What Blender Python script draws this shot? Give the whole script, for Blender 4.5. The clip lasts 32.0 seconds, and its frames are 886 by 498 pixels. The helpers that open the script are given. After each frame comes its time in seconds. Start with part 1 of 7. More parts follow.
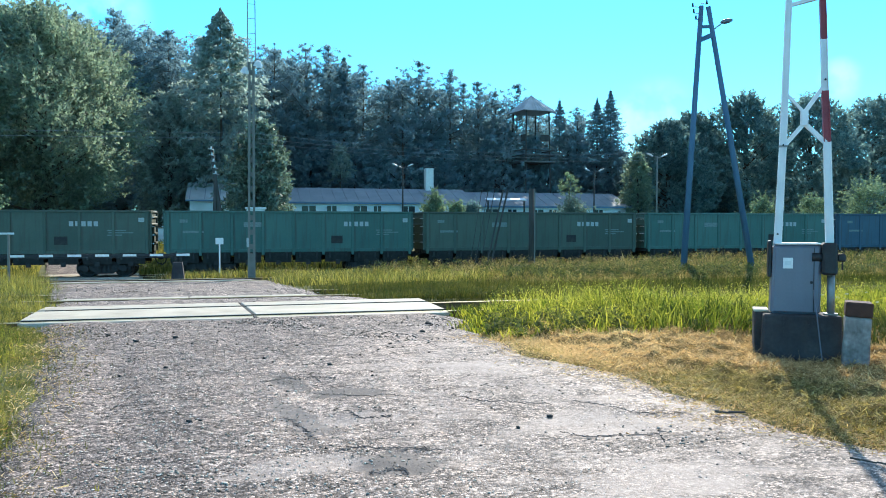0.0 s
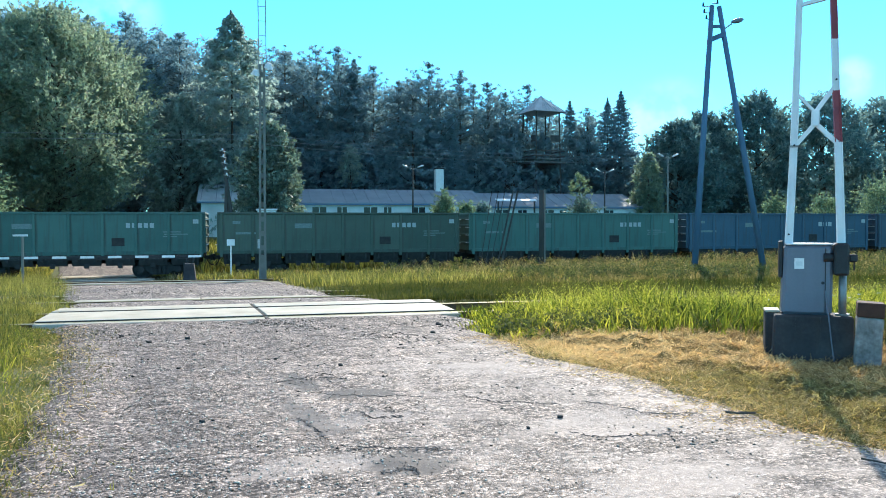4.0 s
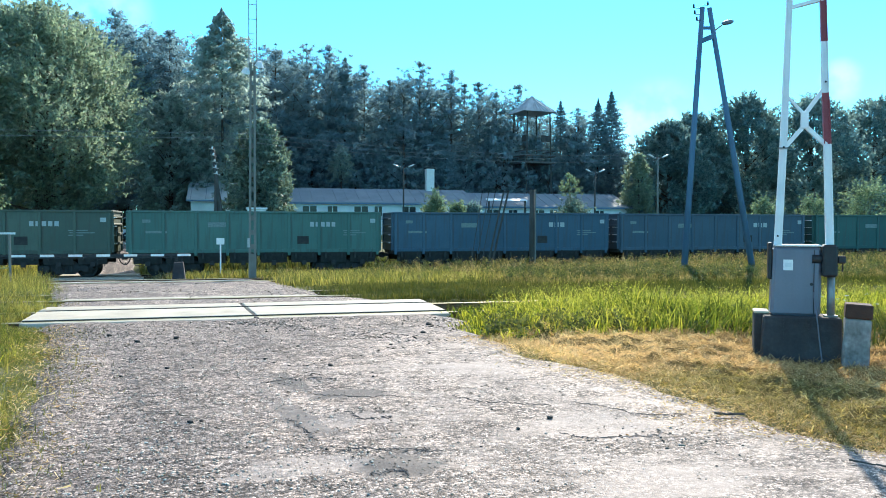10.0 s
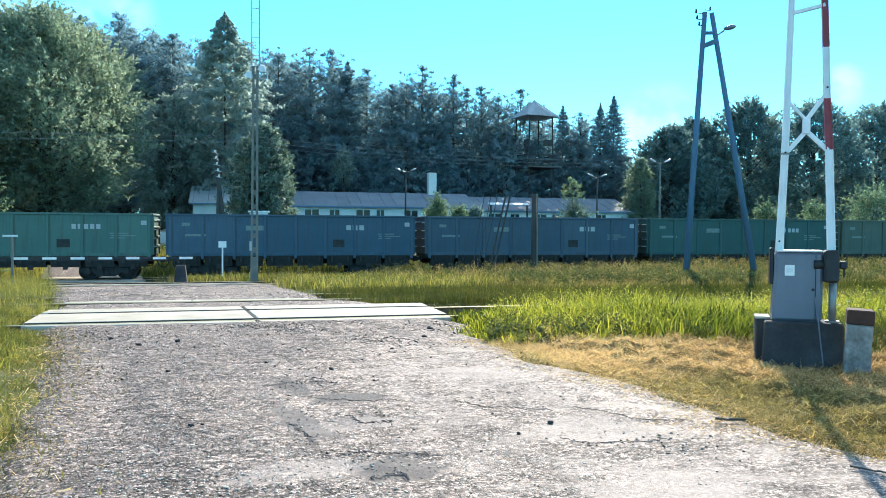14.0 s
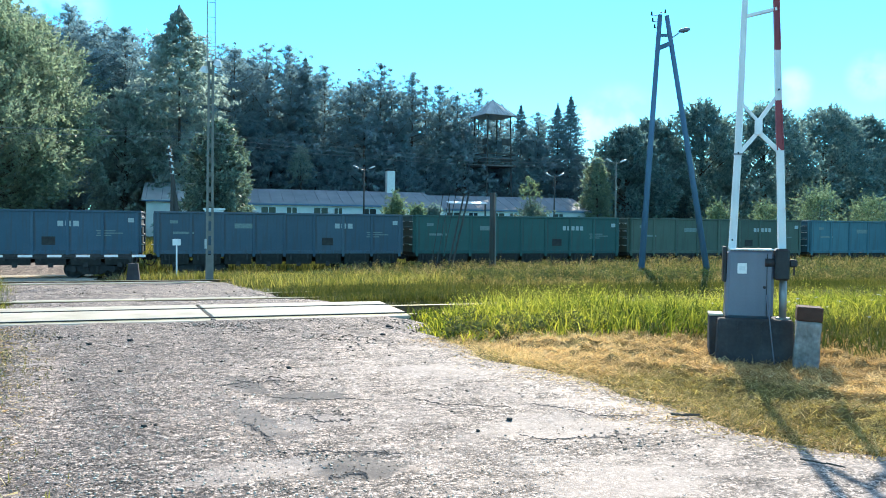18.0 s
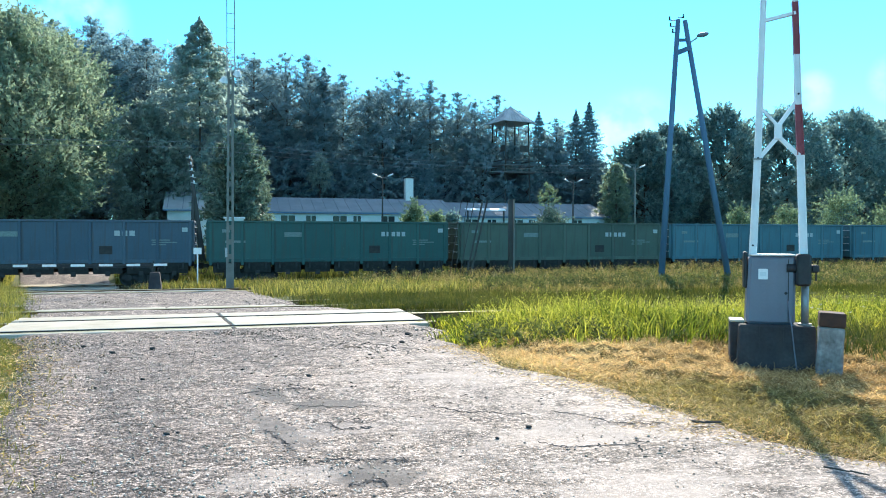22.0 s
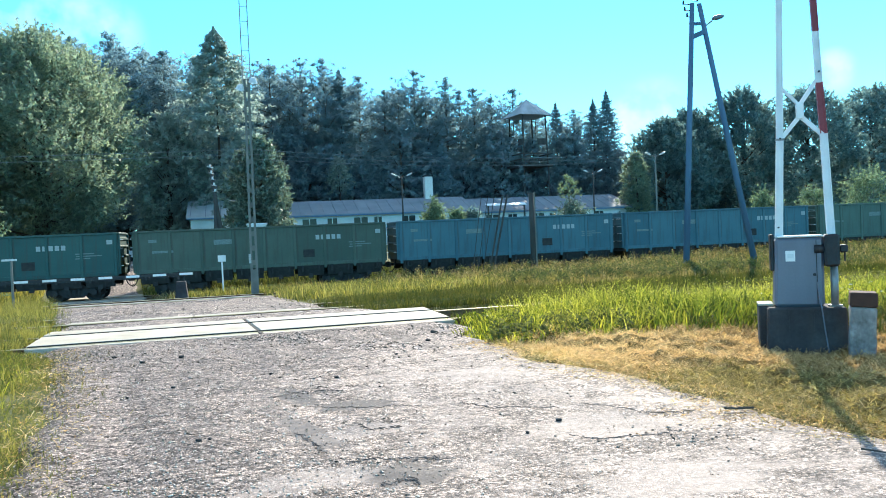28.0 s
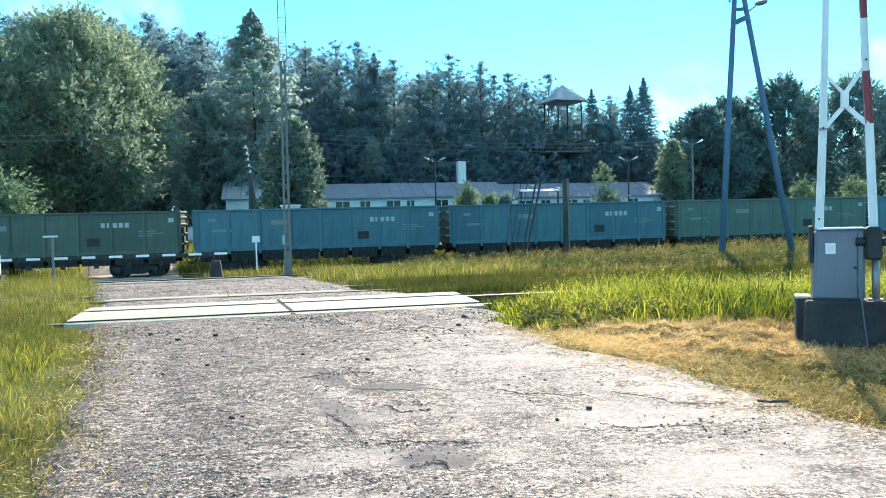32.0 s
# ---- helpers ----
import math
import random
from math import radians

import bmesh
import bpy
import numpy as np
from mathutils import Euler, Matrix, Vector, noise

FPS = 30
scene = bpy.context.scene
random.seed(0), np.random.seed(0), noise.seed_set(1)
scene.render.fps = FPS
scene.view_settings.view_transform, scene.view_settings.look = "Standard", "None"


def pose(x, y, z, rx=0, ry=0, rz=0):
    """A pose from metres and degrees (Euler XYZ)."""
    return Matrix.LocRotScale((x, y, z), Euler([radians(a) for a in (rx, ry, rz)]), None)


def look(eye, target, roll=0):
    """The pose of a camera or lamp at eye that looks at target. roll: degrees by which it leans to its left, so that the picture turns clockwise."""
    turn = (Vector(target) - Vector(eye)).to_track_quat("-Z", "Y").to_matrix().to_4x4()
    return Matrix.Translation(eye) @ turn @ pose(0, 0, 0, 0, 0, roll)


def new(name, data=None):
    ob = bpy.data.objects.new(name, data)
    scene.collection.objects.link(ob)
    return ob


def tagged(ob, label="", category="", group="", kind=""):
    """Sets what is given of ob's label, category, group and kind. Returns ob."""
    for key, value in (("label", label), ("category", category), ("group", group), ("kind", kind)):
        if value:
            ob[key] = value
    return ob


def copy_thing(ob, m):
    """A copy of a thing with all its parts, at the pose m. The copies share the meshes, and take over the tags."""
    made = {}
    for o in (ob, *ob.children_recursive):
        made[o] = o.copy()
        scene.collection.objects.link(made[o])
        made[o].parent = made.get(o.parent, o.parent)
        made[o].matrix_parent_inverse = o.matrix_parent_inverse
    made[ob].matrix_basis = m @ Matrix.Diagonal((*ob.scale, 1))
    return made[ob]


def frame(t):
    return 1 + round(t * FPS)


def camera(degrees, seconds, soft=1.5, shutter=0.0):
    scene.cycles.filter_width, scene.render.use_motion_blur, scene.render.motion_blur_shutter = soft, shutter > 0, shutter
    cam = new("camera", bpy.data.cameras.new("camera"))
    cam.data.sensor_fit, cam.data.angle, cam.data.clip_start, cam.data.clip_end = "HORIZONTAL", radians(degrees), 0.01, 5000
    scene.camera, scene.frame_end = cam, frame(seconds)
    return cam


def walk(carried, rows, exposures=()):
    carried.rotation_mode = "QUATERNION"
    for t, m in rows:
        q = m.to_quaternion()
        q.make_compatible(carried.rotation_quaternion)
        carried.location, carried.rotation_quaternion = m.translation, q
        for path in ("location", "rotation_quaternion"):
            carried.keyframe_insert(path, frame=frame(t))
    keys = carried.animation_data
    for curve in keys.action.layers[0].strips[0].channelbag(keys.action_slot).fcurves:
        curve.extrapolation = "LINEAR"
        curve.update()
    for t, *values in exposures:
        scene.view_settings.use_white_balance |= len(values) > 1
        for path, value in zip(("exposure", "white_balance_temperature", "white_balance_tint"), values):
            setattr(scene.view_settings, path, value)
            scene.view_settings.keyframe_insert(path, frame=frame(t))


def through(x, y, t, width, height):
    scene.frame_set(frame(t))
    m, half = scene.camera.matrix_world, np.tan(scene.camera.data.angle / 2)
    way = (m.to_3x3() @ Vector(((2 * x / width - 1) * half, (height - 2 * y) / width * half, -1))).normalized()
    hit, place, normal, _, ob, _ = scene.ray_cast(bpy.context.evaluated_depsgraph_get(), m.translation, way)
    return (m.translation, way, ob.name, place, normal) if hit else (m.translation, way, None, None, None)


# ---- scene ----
cam = camera(60.1, 32.0, 0.96)
PATH = [
    (0, (0.002, 0.0, 1.621), (0.499, 1.937, 1.56), -0.0),
    (0.5, (-0.007, -0.019, 1.619), (0.499, 1.915, 1.56), 0.0),
    (1, (0.0, -0.016, 1.621), (0.507, 1.918, 1.562), 0.0),
    (1.5, (0.002, -0.014, 1.62), (0.519, 1.917, 1.559), 0.2),
    (2, (0.002, -0.014, 1.621), (0.514, 1.918, 1.563), 0.1),
    (2.5, (-0.005, -0.014, 1.624), (0.483, 1.925, 1.572), -0.2),
    (3, (-0.004, -0.026, 1.624), (0.469, 1.916, 1.568), -0.2),
    (3.5, (-0.007, -0.032, 1.624), (0.462, 1.911, 1.565), -0.1),
    (5.5, (0.005, -0.025, 1.626), (0.488, 1.916, 1.574), -0.4),
    (6, (0.007, -0.026, 1.625), (0.49, 1.915, 1.577), -0.5),
    (6.5, (0.004, -0.035, 1.632), (0.492, 1.904, 1.587), -0.5),
    (7, (0.002, -0.038, 1.628), (0.496, 1.899, 1.586), -0.4),
    (7.5, (0.004, -0.036, 1.634), (0.499, 1.901, 1.589), -0.2),
    (8, (0.002, -0.028, 1.63), (0.497, 1.909, 1.579), -0.1),
    (8.5, (0.003, -0.022, 1.625), (0.496, 1.915, 1.573), -0.1),
    (9, (0.005, -0.019, 1.626), (0.497, 1.919, 1.568), -0.3),
    (9.5, (0.002, -0.015, 1.628), (0.494, 1.922, 1.563), -0.1),
    (10, (-0.002, -0.018, 1.632), (0.493, 1.919, 1.572), 0.1),
    (10.5, (-0.004, -0.024, 1.637), (0.494, 1.913, 1.586), 0.0),
    (11, (0.0, -0.026, 1.633), (0.493, 1.912, 1.588), -0.1),
    (11.5, (0.002, -0.025, 1.635), (0.487, 1.915, 1.592), -0.1),
    (12, (-0.001, -0.031, 1.632), (0.486, 1.909, 1.59), 0.1),
    (12.5, (-0.003, -0.031, 1.631), (0.492, 1.907, 1.582), 0.2),
    (13, (-0.003, -0.02, 1.625), (0.491, 1.918, 1.57), 0.3),
    (13.5, (-0.003, -0.024, 1.629), (0.486, 1.915, 1.574), 0.3),
    (14, (0.003, -0.025, 1.636), (0.493, 1.913, 1.586), 0.3),
    (14.5, (0.004, -0.023, 1.63), (0.498, 1.915, 1.585), 0.4),
    (16.5, (0.003, -0.016, 1.631), (0.561, 1.904, 1.592), 0.6),
    (17, (0.0, -0.009, 1.621), (0.577, 1.905, 1.576), 0.8),
    (17.5, (0.005, 0.004, 1.627), (0.602, 1.912, 1.576), 0.8),
    (18, (-0.002, -0.002, 1.626), (0.593, 1.907, 1.573), 0.5),
    (18.5, (-0.003, -0.01, 1.621), (0.566, 1.907, 1.563), 0.2),
    (19, (-0.003, -0.003, 1.624), (0.553, 1.918, 1.568), 0.1),
    (19.5, (-0.003, -0.005, 1.625), (0.55, 1.916, 1.57), 0.2),
    (20, (-0.002, -0.015, 1.629), (0.548, 1.907, 1.57), 0.3),
    (20.5, (-0.007, -0.012, 1.627), (0.533, 1.913, 1.571), 0.4),
    (21, (-0.003, -0.018, 1.638), (0.535, 1.908, 1.594), 0.4),
    (21.5, (-0.003, -0.02, 1.634), (0.538, 1.904, 1.598), 0.3),
    (22, (-0.004, -0.024, 1.633), (0.544, 1.899, 1.598), 0.1),
    (22.5, (0.002, -0.02, 1.634), (0.557, 1.901, 1.592), -0.2),
    (23, (0.008, -0.01, 1.627), (0.564, 1.91, 1.576), -0.3),
    (23.5, (0.009, -0.015, 1.632), (0.563, 1.906, 1.577), -0.3),
    (24, (0.004, -0.015, 1.625), (0.557, 1.906, 1.578), -0.3),
    (24.5, (0.012, -0.016, 1.63), (0.566, 1.905, 1.589), -0.5),
    (25, (0.005, -0.014, 1.63), (0.563, 1.906, 1.589), -0.3),
    (25.5, (0.0, -0.026, 1.631), (0.564, 1.893, 1.589), 0.0),
    (27.5, (-0.002, -0.032, 1.63), (0.506, 1.903, 1.59), -2.4),
    (28, (0.004, -0.011, 1.627), (0.496, 1.927, 1.586), -2.5),
    (28.5, (0.005, -0.013, 1.626), (0.489, 1.927, 1.584), -2.4),
    (29, (-0.001, -0.004, 1.62), (0.485, 1.936, 1.579), -2.2),
    (29.5, (0.005, 0.007, 1.617), (0.489, 1.947, 1.567), -2.2),
    (30, (0.005, -0.001, 1.622), (0.479, 1.941, 1.562), -2.1),
    (30.5, (0.0, 0.009, 1.619), (0.461, 1.954, 1.55), -1.7),
    (31, (-0.004, -0.006, 1.616), (0.442, 1.943, 1.537), -1.5),
    (31.5, (-0.008, -0.002, 1.618), (0.42, 1.95, 1.533), -1.3),
    (32, (-0.006, -0.001, 1.628), (0.404, 1.955, 1.55), -1.4),
]
walk(cam, [(t, look(eye, target, roll)) for t, eye, target, roll in PATH],
     exposures=[(0, 1.1, 5850, 8), (9, 1.26, 6000, 8), (19, 1.32, 6050, 8), (28, 1.39, 6100, 8), (32, 1.46, 6250, 8)])


# ---- world, sun, exposure ----
SUN_AZ, SUN_EL = 31.0, 31.3  # degrees from +Y towards +X, and above the horizon


def make_world():
    w = bpy.data.worlds.new("sky")
    scene.world = w
    w.use_nodes = True
    nt = w.node_tree
    nt.nodes.clear()
    n, l = nt.nodes.new, nt.links.new
    out, bg = n("ShaderNodeOutputWorld"), n("ShaderNodeBackground")
    sky = n("ShaderNodeTexSky")
    sky.sky_type, sky.sun_disc = "NISHITA", False
    sky.sun_elevation, sky.sun_rotation = radians(SUN_EL), radians(SUN_AZ)
    sky.air_density, sky.dust_density, sky.ozone_density = 1.0, 0.0, 3.0
    # thin summer clouds: a few soft banks low in the sky, broken up by noise
    co = n("ShaderNodeTexCoord")
    nz, rp = n("ShaderNodeTexNoise"), n("ShaderNodeValToRGB")
    nz.inputs["Scale"].default_value, nz.inputs["Detail"].default_value = 22.0, 5.0
    rp.color_ramp.elements[0].position, rp.color_ramp.elements[1].position = 0.4, 0.66
    l(co.outputs["Generated"], nz.inputs["Vector"])
    l(nz.outputs["Fac"], rp.inputs[0])
    total = None
    for way, wide in CLOUDS:
        dot, mr = n("ShaderNodeVectorMath"), n("ShaderNodeMapRange")
        dot.operation = "DOT_PRODUCT"
        dot.inputs[1].default_value = Vector(way).normalized()
        l(co.outputs["Generated"], dot.inputs[0])
        mr.interpolation_type = "SMOOTHSTEP"
        mr.inputs[1].default_value, mr.inputs[2].default_value = math.cos(radians(wide)), 1.0
        l(dot.outputs["Value"], mr.inputs[0])
        if total is None:
            total = mr.outputs[0]
        else:
            ad = n("ShaderNodeMath")
            ad.operation, ad.use_clamp = "ADD", True
            l(total, ad.inputs[0])
            l(mr.outputs[0], ad.inputs[1])
            total = ad.outputs[0]
    bank = n("ShaderNodeMath")
    bank.operation = "MULTIPLY"
    l(total, bank.inputs[0])
    l(rp.outputs[0], bank.inputs[1])
    tint = n("ShaderNodeMix")
    tint.data_type, tint.blend_type = "RGBA", "MULTIPLY"
    tint.inputs[0].default_value = 1.0
    # the low sky is strongly cyan, the vault above paler and more neutral
    sp, up, sc = n("ShaderNodeSeparateXYZ"), n("ShaderNodeMapRange"), n("ShaderNodeMix")
    l(co.outputs["Generated"], sp.inputs[0])
    up.interpolation_type = "SMOOTHSTEP"
    up.inputs[1].default_value, up.inputs[2].default_value = 0.3, 0.8
    l(sp.outputs[2], up.inputs[0])
    sc.data_type = "RGBA"
    sc.inputs[6].default_value, sc.inputs[7].default_value = SKY_TINT, VAULT_TINT
    l(up.outputs[0], sc.inputs[0])
    l(sc.outputs[2], tint.inputs[7])
    l(sky.outputs[0], tint.inputs[6])
    add = n("ShaderNodeMix")
    add.data_type, add.blend_type = "RGBA", "MIX"
    add.inputs[7].default_value = CLOUD
    fac = n("ShaderNodeMath")
    fac.operation = "MULTIPLY"
    fac.inputs[1].default_value = 0.23
    l(bank.outputs[0], fac.inputs[0])
    l(fac.outputs[0], add.inputs[0])
    l(tint.outputs[2], add.inputs[6])
    l(add.outputs[2], bg.inputs[0])
    bg.inputs[1].default_value = SKY_POWER
    l(bg.outputs[0], out.inputs[0])


SKY_TINT, VAULT_TINT, CLOUD, SKY_POWER = (0.3, 0.75, 0.85, 1), (1.75, 1.22, 0.76, 1), (4.6, 6.0, 6.4, 1), 0.175
CLOUDS = (((0.494, 0.858, 0.118), 4.2), ((0.46, 0.88, 0.11), 3.2), ((0.655, 0.737, 0.166), 1.7), ((0.715, 0.68, 0.175), 1.9), ((-0.166, 0.956, 0.243), 4), ((-0.249, 0.937, 0.245), 4.5), ((-0.8, -0.4, 0.3), 30), ((0.6, -0.7, 0.4), 30))
make_world()
sun = new("sun", bpy.data.lights.new("sun", "SUN"))
sun.data.energy, sun.data.angle, sun.data.color = 3.75, radians(0.6), (1.0, 0.865, 0.68)
_a, _e = radians(SUN_AZ), radians(SUN_EL)
sun.matrix_world = look((0, 0, 30), Vector((0, 0, 30)) - Vector((math.sin(_a) * math.cos(_e), math.cos(_a) * math.cos(_e), math.sin(_e))))

# ---- materials ----
RNG = np.random.default_rng(7)


def mat(name, cols, scale=3.0, rough=0.7, metal=0.0, bump=0.2, fine=40.0, spec=0.5, rand="", glow=0.0, stretch=(1, 1, 1), streak=0.0, through=(1.9, 1.75, 0.9)):
    """A weathered surface: two scales of noise move between the colours, with fine relief. rand: 'island' or 'object' shifts the tone."""
    m = bpy.data.materials.new(name)
    m.use_nodes = True
    nt = m.node_tree
    n, l = nt.nodes.new, nt.links.new
    b = nt.nodes["Principled BSDF"]
    co, mp = n("ShaderNodeTexCoord"), n("ShaderNodeMapping")
    mp.inputs["Scale"].default_value = stretch
    l(co.outputs["Object"], mp.inputs[0])
    a, f, mix, rp = n("ShaderNodeTexNoise"), n("ShaderNodeTexNoise"), n("ShaderNodeMath"), n("ShaderNodeValToRGB")
    a.inputs["Scale"].default_value, a.inputs["Detail"].default_value = scale, 6.0
    f.inputs["Scale"].default_value, f.inputs["Detail"].default_value = fine, 4.0
    l(mp.outputs[0], a.inputs["Vector"])
    l(mp.outputs[0], f.inputs["Vector"])
    mix.operation = "MULTIPLY_ADD"
    mix.inputs[1].default_value = 0.35
    l(f.outputs["Fac"], mix.inputs[0])
    l(a.outputs["Fac"], mix.inputs[2])
    last = mix.outputs[0]
    if rand:
        src = n("ShaderNodeNewGeometry").outputs["Random Per Island"] if rand == "island" else n("ShaderNodeObjectInfo").outputs["Random"]
        r = n("ShaderNodeMath")
        r.operation, r.inputs[1].default_value = "MULTIPLY_ADD", 0.55
        sub = n("ShaderNodeMath")
        sub.operation, sub.inputs[1].default_value = "SUBTRACT", 0.27
        l(src, r.inputs[0])
        l(last, r.inputs[2])
        l(r.outputs[0], sub.inputs[0])
        last = sub.outputs[0]
    els = rp.color_ramp.elements
    els[0].position, els[1].position = 0.42, 0.95
    els[0].color, els[1].color = (*cols[0], 1), (*cols[-1], 1)
    for i, c in enumerate(cols[1:-1]):
        e = els.new(0.42 + 0.53 * (i + 1) / (len(cols) - 1))
        e.color = (*c, 1)
    l(last, rp.inputs[0])
    col = rp.outputs[0]
    if streak:
        s, sr, sm = n("ShaderNodeTexNoise"), n("ShaderNodeValToRGB"), n("ShaderNodeMix")
        mp2 = n("ShaderNodeMapping")
        mp2.inputs["Scale"].default_value = (5.0, 5.0, 0.35)
        l(co.outputs["Object"], mp2.inputs[0])
        l(mp2.outputs[0], s.inputs["Vector"])
        s.inputs["Scale"].default_value, s.inputs["Detail"].default_value = 1.6, 5.0
        sr.color_ramp.elements[0].position, sr.color_ramp.elements[1].position = 0.48, 0.72
        sf = n("ShaderNodeMath")
        sf.operation, sf.inputs[1].default_value = "MULTIPLY", streak
        l(s.outputs["Fac"], sr.inputs[0])
        l(sr.outputs[0], sf.inputs[0])
        sm.data_type = "RGBA"
        sm.inputs[7].default_value = (0.055, 0.04, 0.03, 1)
        l(sf.outputs[0], sm.inputs[0])
        l(col, sm.inputs[6])
        col = sm.outputs[2]
    l(col, b.inputs["Base Color"])
    b.inputs["Roughness"].default_value, b.inputs["Metallic"].default_value = rough, metal
    b.inputs["Specular IOR Level"].default_value = spec
    if bump:
        bp = n("ShaderNodeBump")
        bp.inputs["Strength"].default_value, bp.inputs["Distance"].default_value = bump, 0.02
        l(f.outputs["Fac"], bp.inputs["Height"])
        l(bp.outputs[0], b.inputs["Normal"])
    if glow:
        tr, ms = n("ShaderNodeBsdfTranslucent"), n("ShaderNodeMixShader")
        gl = n("ShaderNodeMix")
        gl.data_type, gl.blend_type = "RGBA", "MULTIPLY"
        gl.inputs[0].default_value = 1.0
        gl.inputs[7].default_value = (*through, 1)
        l(col, gl.inputs[6])
        l(gl.outputs[2], tr.inputs[0])
        ms.inputs[0].default_value = glow
        l(b.outputs[0], ms.inputs[1])
        l(tr.outputs[0], ms.inputs[2])
        l(ms.outputs[0], nt.nodes["Material Output"].inputs[0])
    return m


def gravel_mat(name="gravel", cast=(1.0, 1.0, 1.0)):
    """Crushed stone over old asphalt: coarse dark grit on one side, pale worn fines on the other, speckled and cracked."""
    m = bpy.data.materials.new(name)
    m.use_nodes = True
    nt = m.node_tree
    n, l = nt.nodes.new, nt.links.new
    b = nt.nodes["Principled BSDF"]
    co, sep = n("ShaderNodeTexCoord"), n("ShaderNodeSeparateXYZ")
    l(co.outputs["Object"], sep.inputs[0])

    def noisy(scale, detail, stretch=None, rough=0.5):
        t = n("ShaderNodeTexNoise")
        t.inputs["Scale"].default_value, t.inputs["Detail"].default_value, t.inputs["Roughness"].default_value = scale, detail, rough
        src = co.outputs["Object"]
        if stretch:
            mp = n("ShaderNodeMapping")
            mp.inputs["Scale"].default_value = stretch
            l(src, mp.inputs[0])
            src = mp.outputs[0]
        l(src, t.inputs["Vector"])
        return t.outputs["Fac"]

    def calc(op, a, c, d=None):
        t = n("ShaderNodeMath")
        t.operation = op
        for k, v in enumerate((a, c, d)):
            if v is None:
                continue
            if isinstance(v, (int, float)):
                t.inputs[k].default_value = v
            else:
                l(v, t.inputs[k])
        return t.outputs[0]

    def ramp(fac, *stops):
        t = n("ShaderNodeValToRGB")
        e = t.color_ramp.elements
        e[0].position, e[0].color = stops[0][0], (*stops[0][1], 1)
        e[1].position, e[1].color = stops[-1][0], (*stops[-1][1], 1)
        for p, c in stops[1:-1]:
            e.new(p).color = (*c, 1)
        l(fac, t.inputs[0])
        return t.outputs[0]

    def blend(kind, fac, a, c):
        t = n("ShaderNodeMix")
        t.data_type, t.blend_type = "RGBA", kind
        if isinstance(fac, (int, float)):
            t.inputs[0].default_value = fac
        else:
            l(fac, t.inputs[0])
        l(a, t.inputs[6])
        l(c, t.inputs[7])
        return t.outputs[2]
    # across: how far past the seam between dark gravel and pale worn surface
    across = calc("ADD", calc("MULTIPLY_ADD", sep.outputs[1], 0.14, sep.outputs[0]), -0.75)
    lanes = n("ShaderNodeCombineXYZ")
    l(across, lanes.inputs[0])
    l(sep.outputs[1], lanes.inputs[1])

    def along(scale, detail, stretch, rough=0.55):
        mp, t = n("ShaderNodeMapping"), n("ShaderNodeTexNoise")
        mp.inputs["Scale"].default_value = stretch
        l(lanes.outputs[0], mp.inputs[0])
        l(mp.outputs[0], t.inputs["Vector"])
        t.inputs["Scale"].default_value, t.inputs["Detail"].default_value, t.inputs["Roughness"].default_value = scale, detail, rough
        return t.outputs["Fac"]

    def span(v, lo, hi, to0=0.0, to1=1.0):
        t = n("ShaderNodeMapRange")
        t.interpolation_type = "SMOOTHSTEP"
        t.inputs[1].default_value, t.inputs[2].default_value, t.inputs[3].default_value, t.inputs[4].default_value = lo, hi, to0, to1
        l(v, t.inputs[0])
        return t.outputs[0]
    zone = span(calc("MULTIPLY_ADD", noisy(0.9, 6.0, rough=0.65), 3.0, calc("ADD", calc("MULTIPLY_ADD", calc("MAXIMUM", calc("ADD", sep.outputs[1], -8.5), 0.0), -1.0, across), -1.5)), -0.7, 2.6)
    base = ramp(zone, (0.0, (0.335, 0.284, 0.26)), (0.3, (0.43, 0.362, 0.326)), (0.6, (0.425, 0.356, 0.318)), (1.0, (0.39, 0.33, 0.298)))
    lane = ramp(along(1.0, 5.0, (2.4, 0.22, 1.0)), (0.36, (0.74, 0.74, 0.76)), (0.5, (1.0, 1.0, 1.0)), (0.64, (1.22, 1.2, 1.18)))
    col = blend("MULTIPLY", 0.85, base, lane)
    worn = span(noisy(1.5, 6.0, (1.0, 1.5, 1.0), 0.7), 0.42, 0.6)
    smooth = calc("MULTIPLY", calc("MULTIPLY_ADD", zone, 0.45, 0.2), worn)
    hard = calc("SUBTRACT", 1.0, smooth)
    # single stones, two sizes, with dark gaps between them
    heights = []
    for size, power in ((40.0, 1.0), (84.0, 0.8)):
        vor, gap, vs = n("ShaderNodeTexVoronoi"), n("ShaderNodeTexVoronoi"), n("ShaderNodeSeparateColor")
        gap.feature = "DISTANCE_TO_EDGE"
        for v in (vor, gap):
            v.inputs["Scale"].default_value = size
            l(co.outputs["Object"], v.inputs["Vector"])
        l(vor.outputs["Color"], vs.inputs[0])
        chips = ramp(vs.outputs[0], (0.0, (0.13, 0.13, 0.135)), (0.3, (0.5, 0.5, 0.5)), (0.65, (1.1, 1.08, 1.06)), (0.93, (1.8, 1.77, 1.73)))
        col = blend("MULTIPLY", calc("MULTIPLY", hard, power), col, chips)
        gaps = ramp(gap.outputs["Distance"], (0.0, (0.45, 0.44, 0.44)), (0.16, (1.05, 1.05, 1.05)))
        col = blend("MULTIPLY", calc("MULTIPLY", hard, power * 0.8), col, gaps)
        heights.append(calc("MULTIPLY", calc("MINIMUM", gap.outputs["Distance"], 0.3), calc("MULTIPLY_ADD", vs.outputs[1], 1.2, 0.3)))
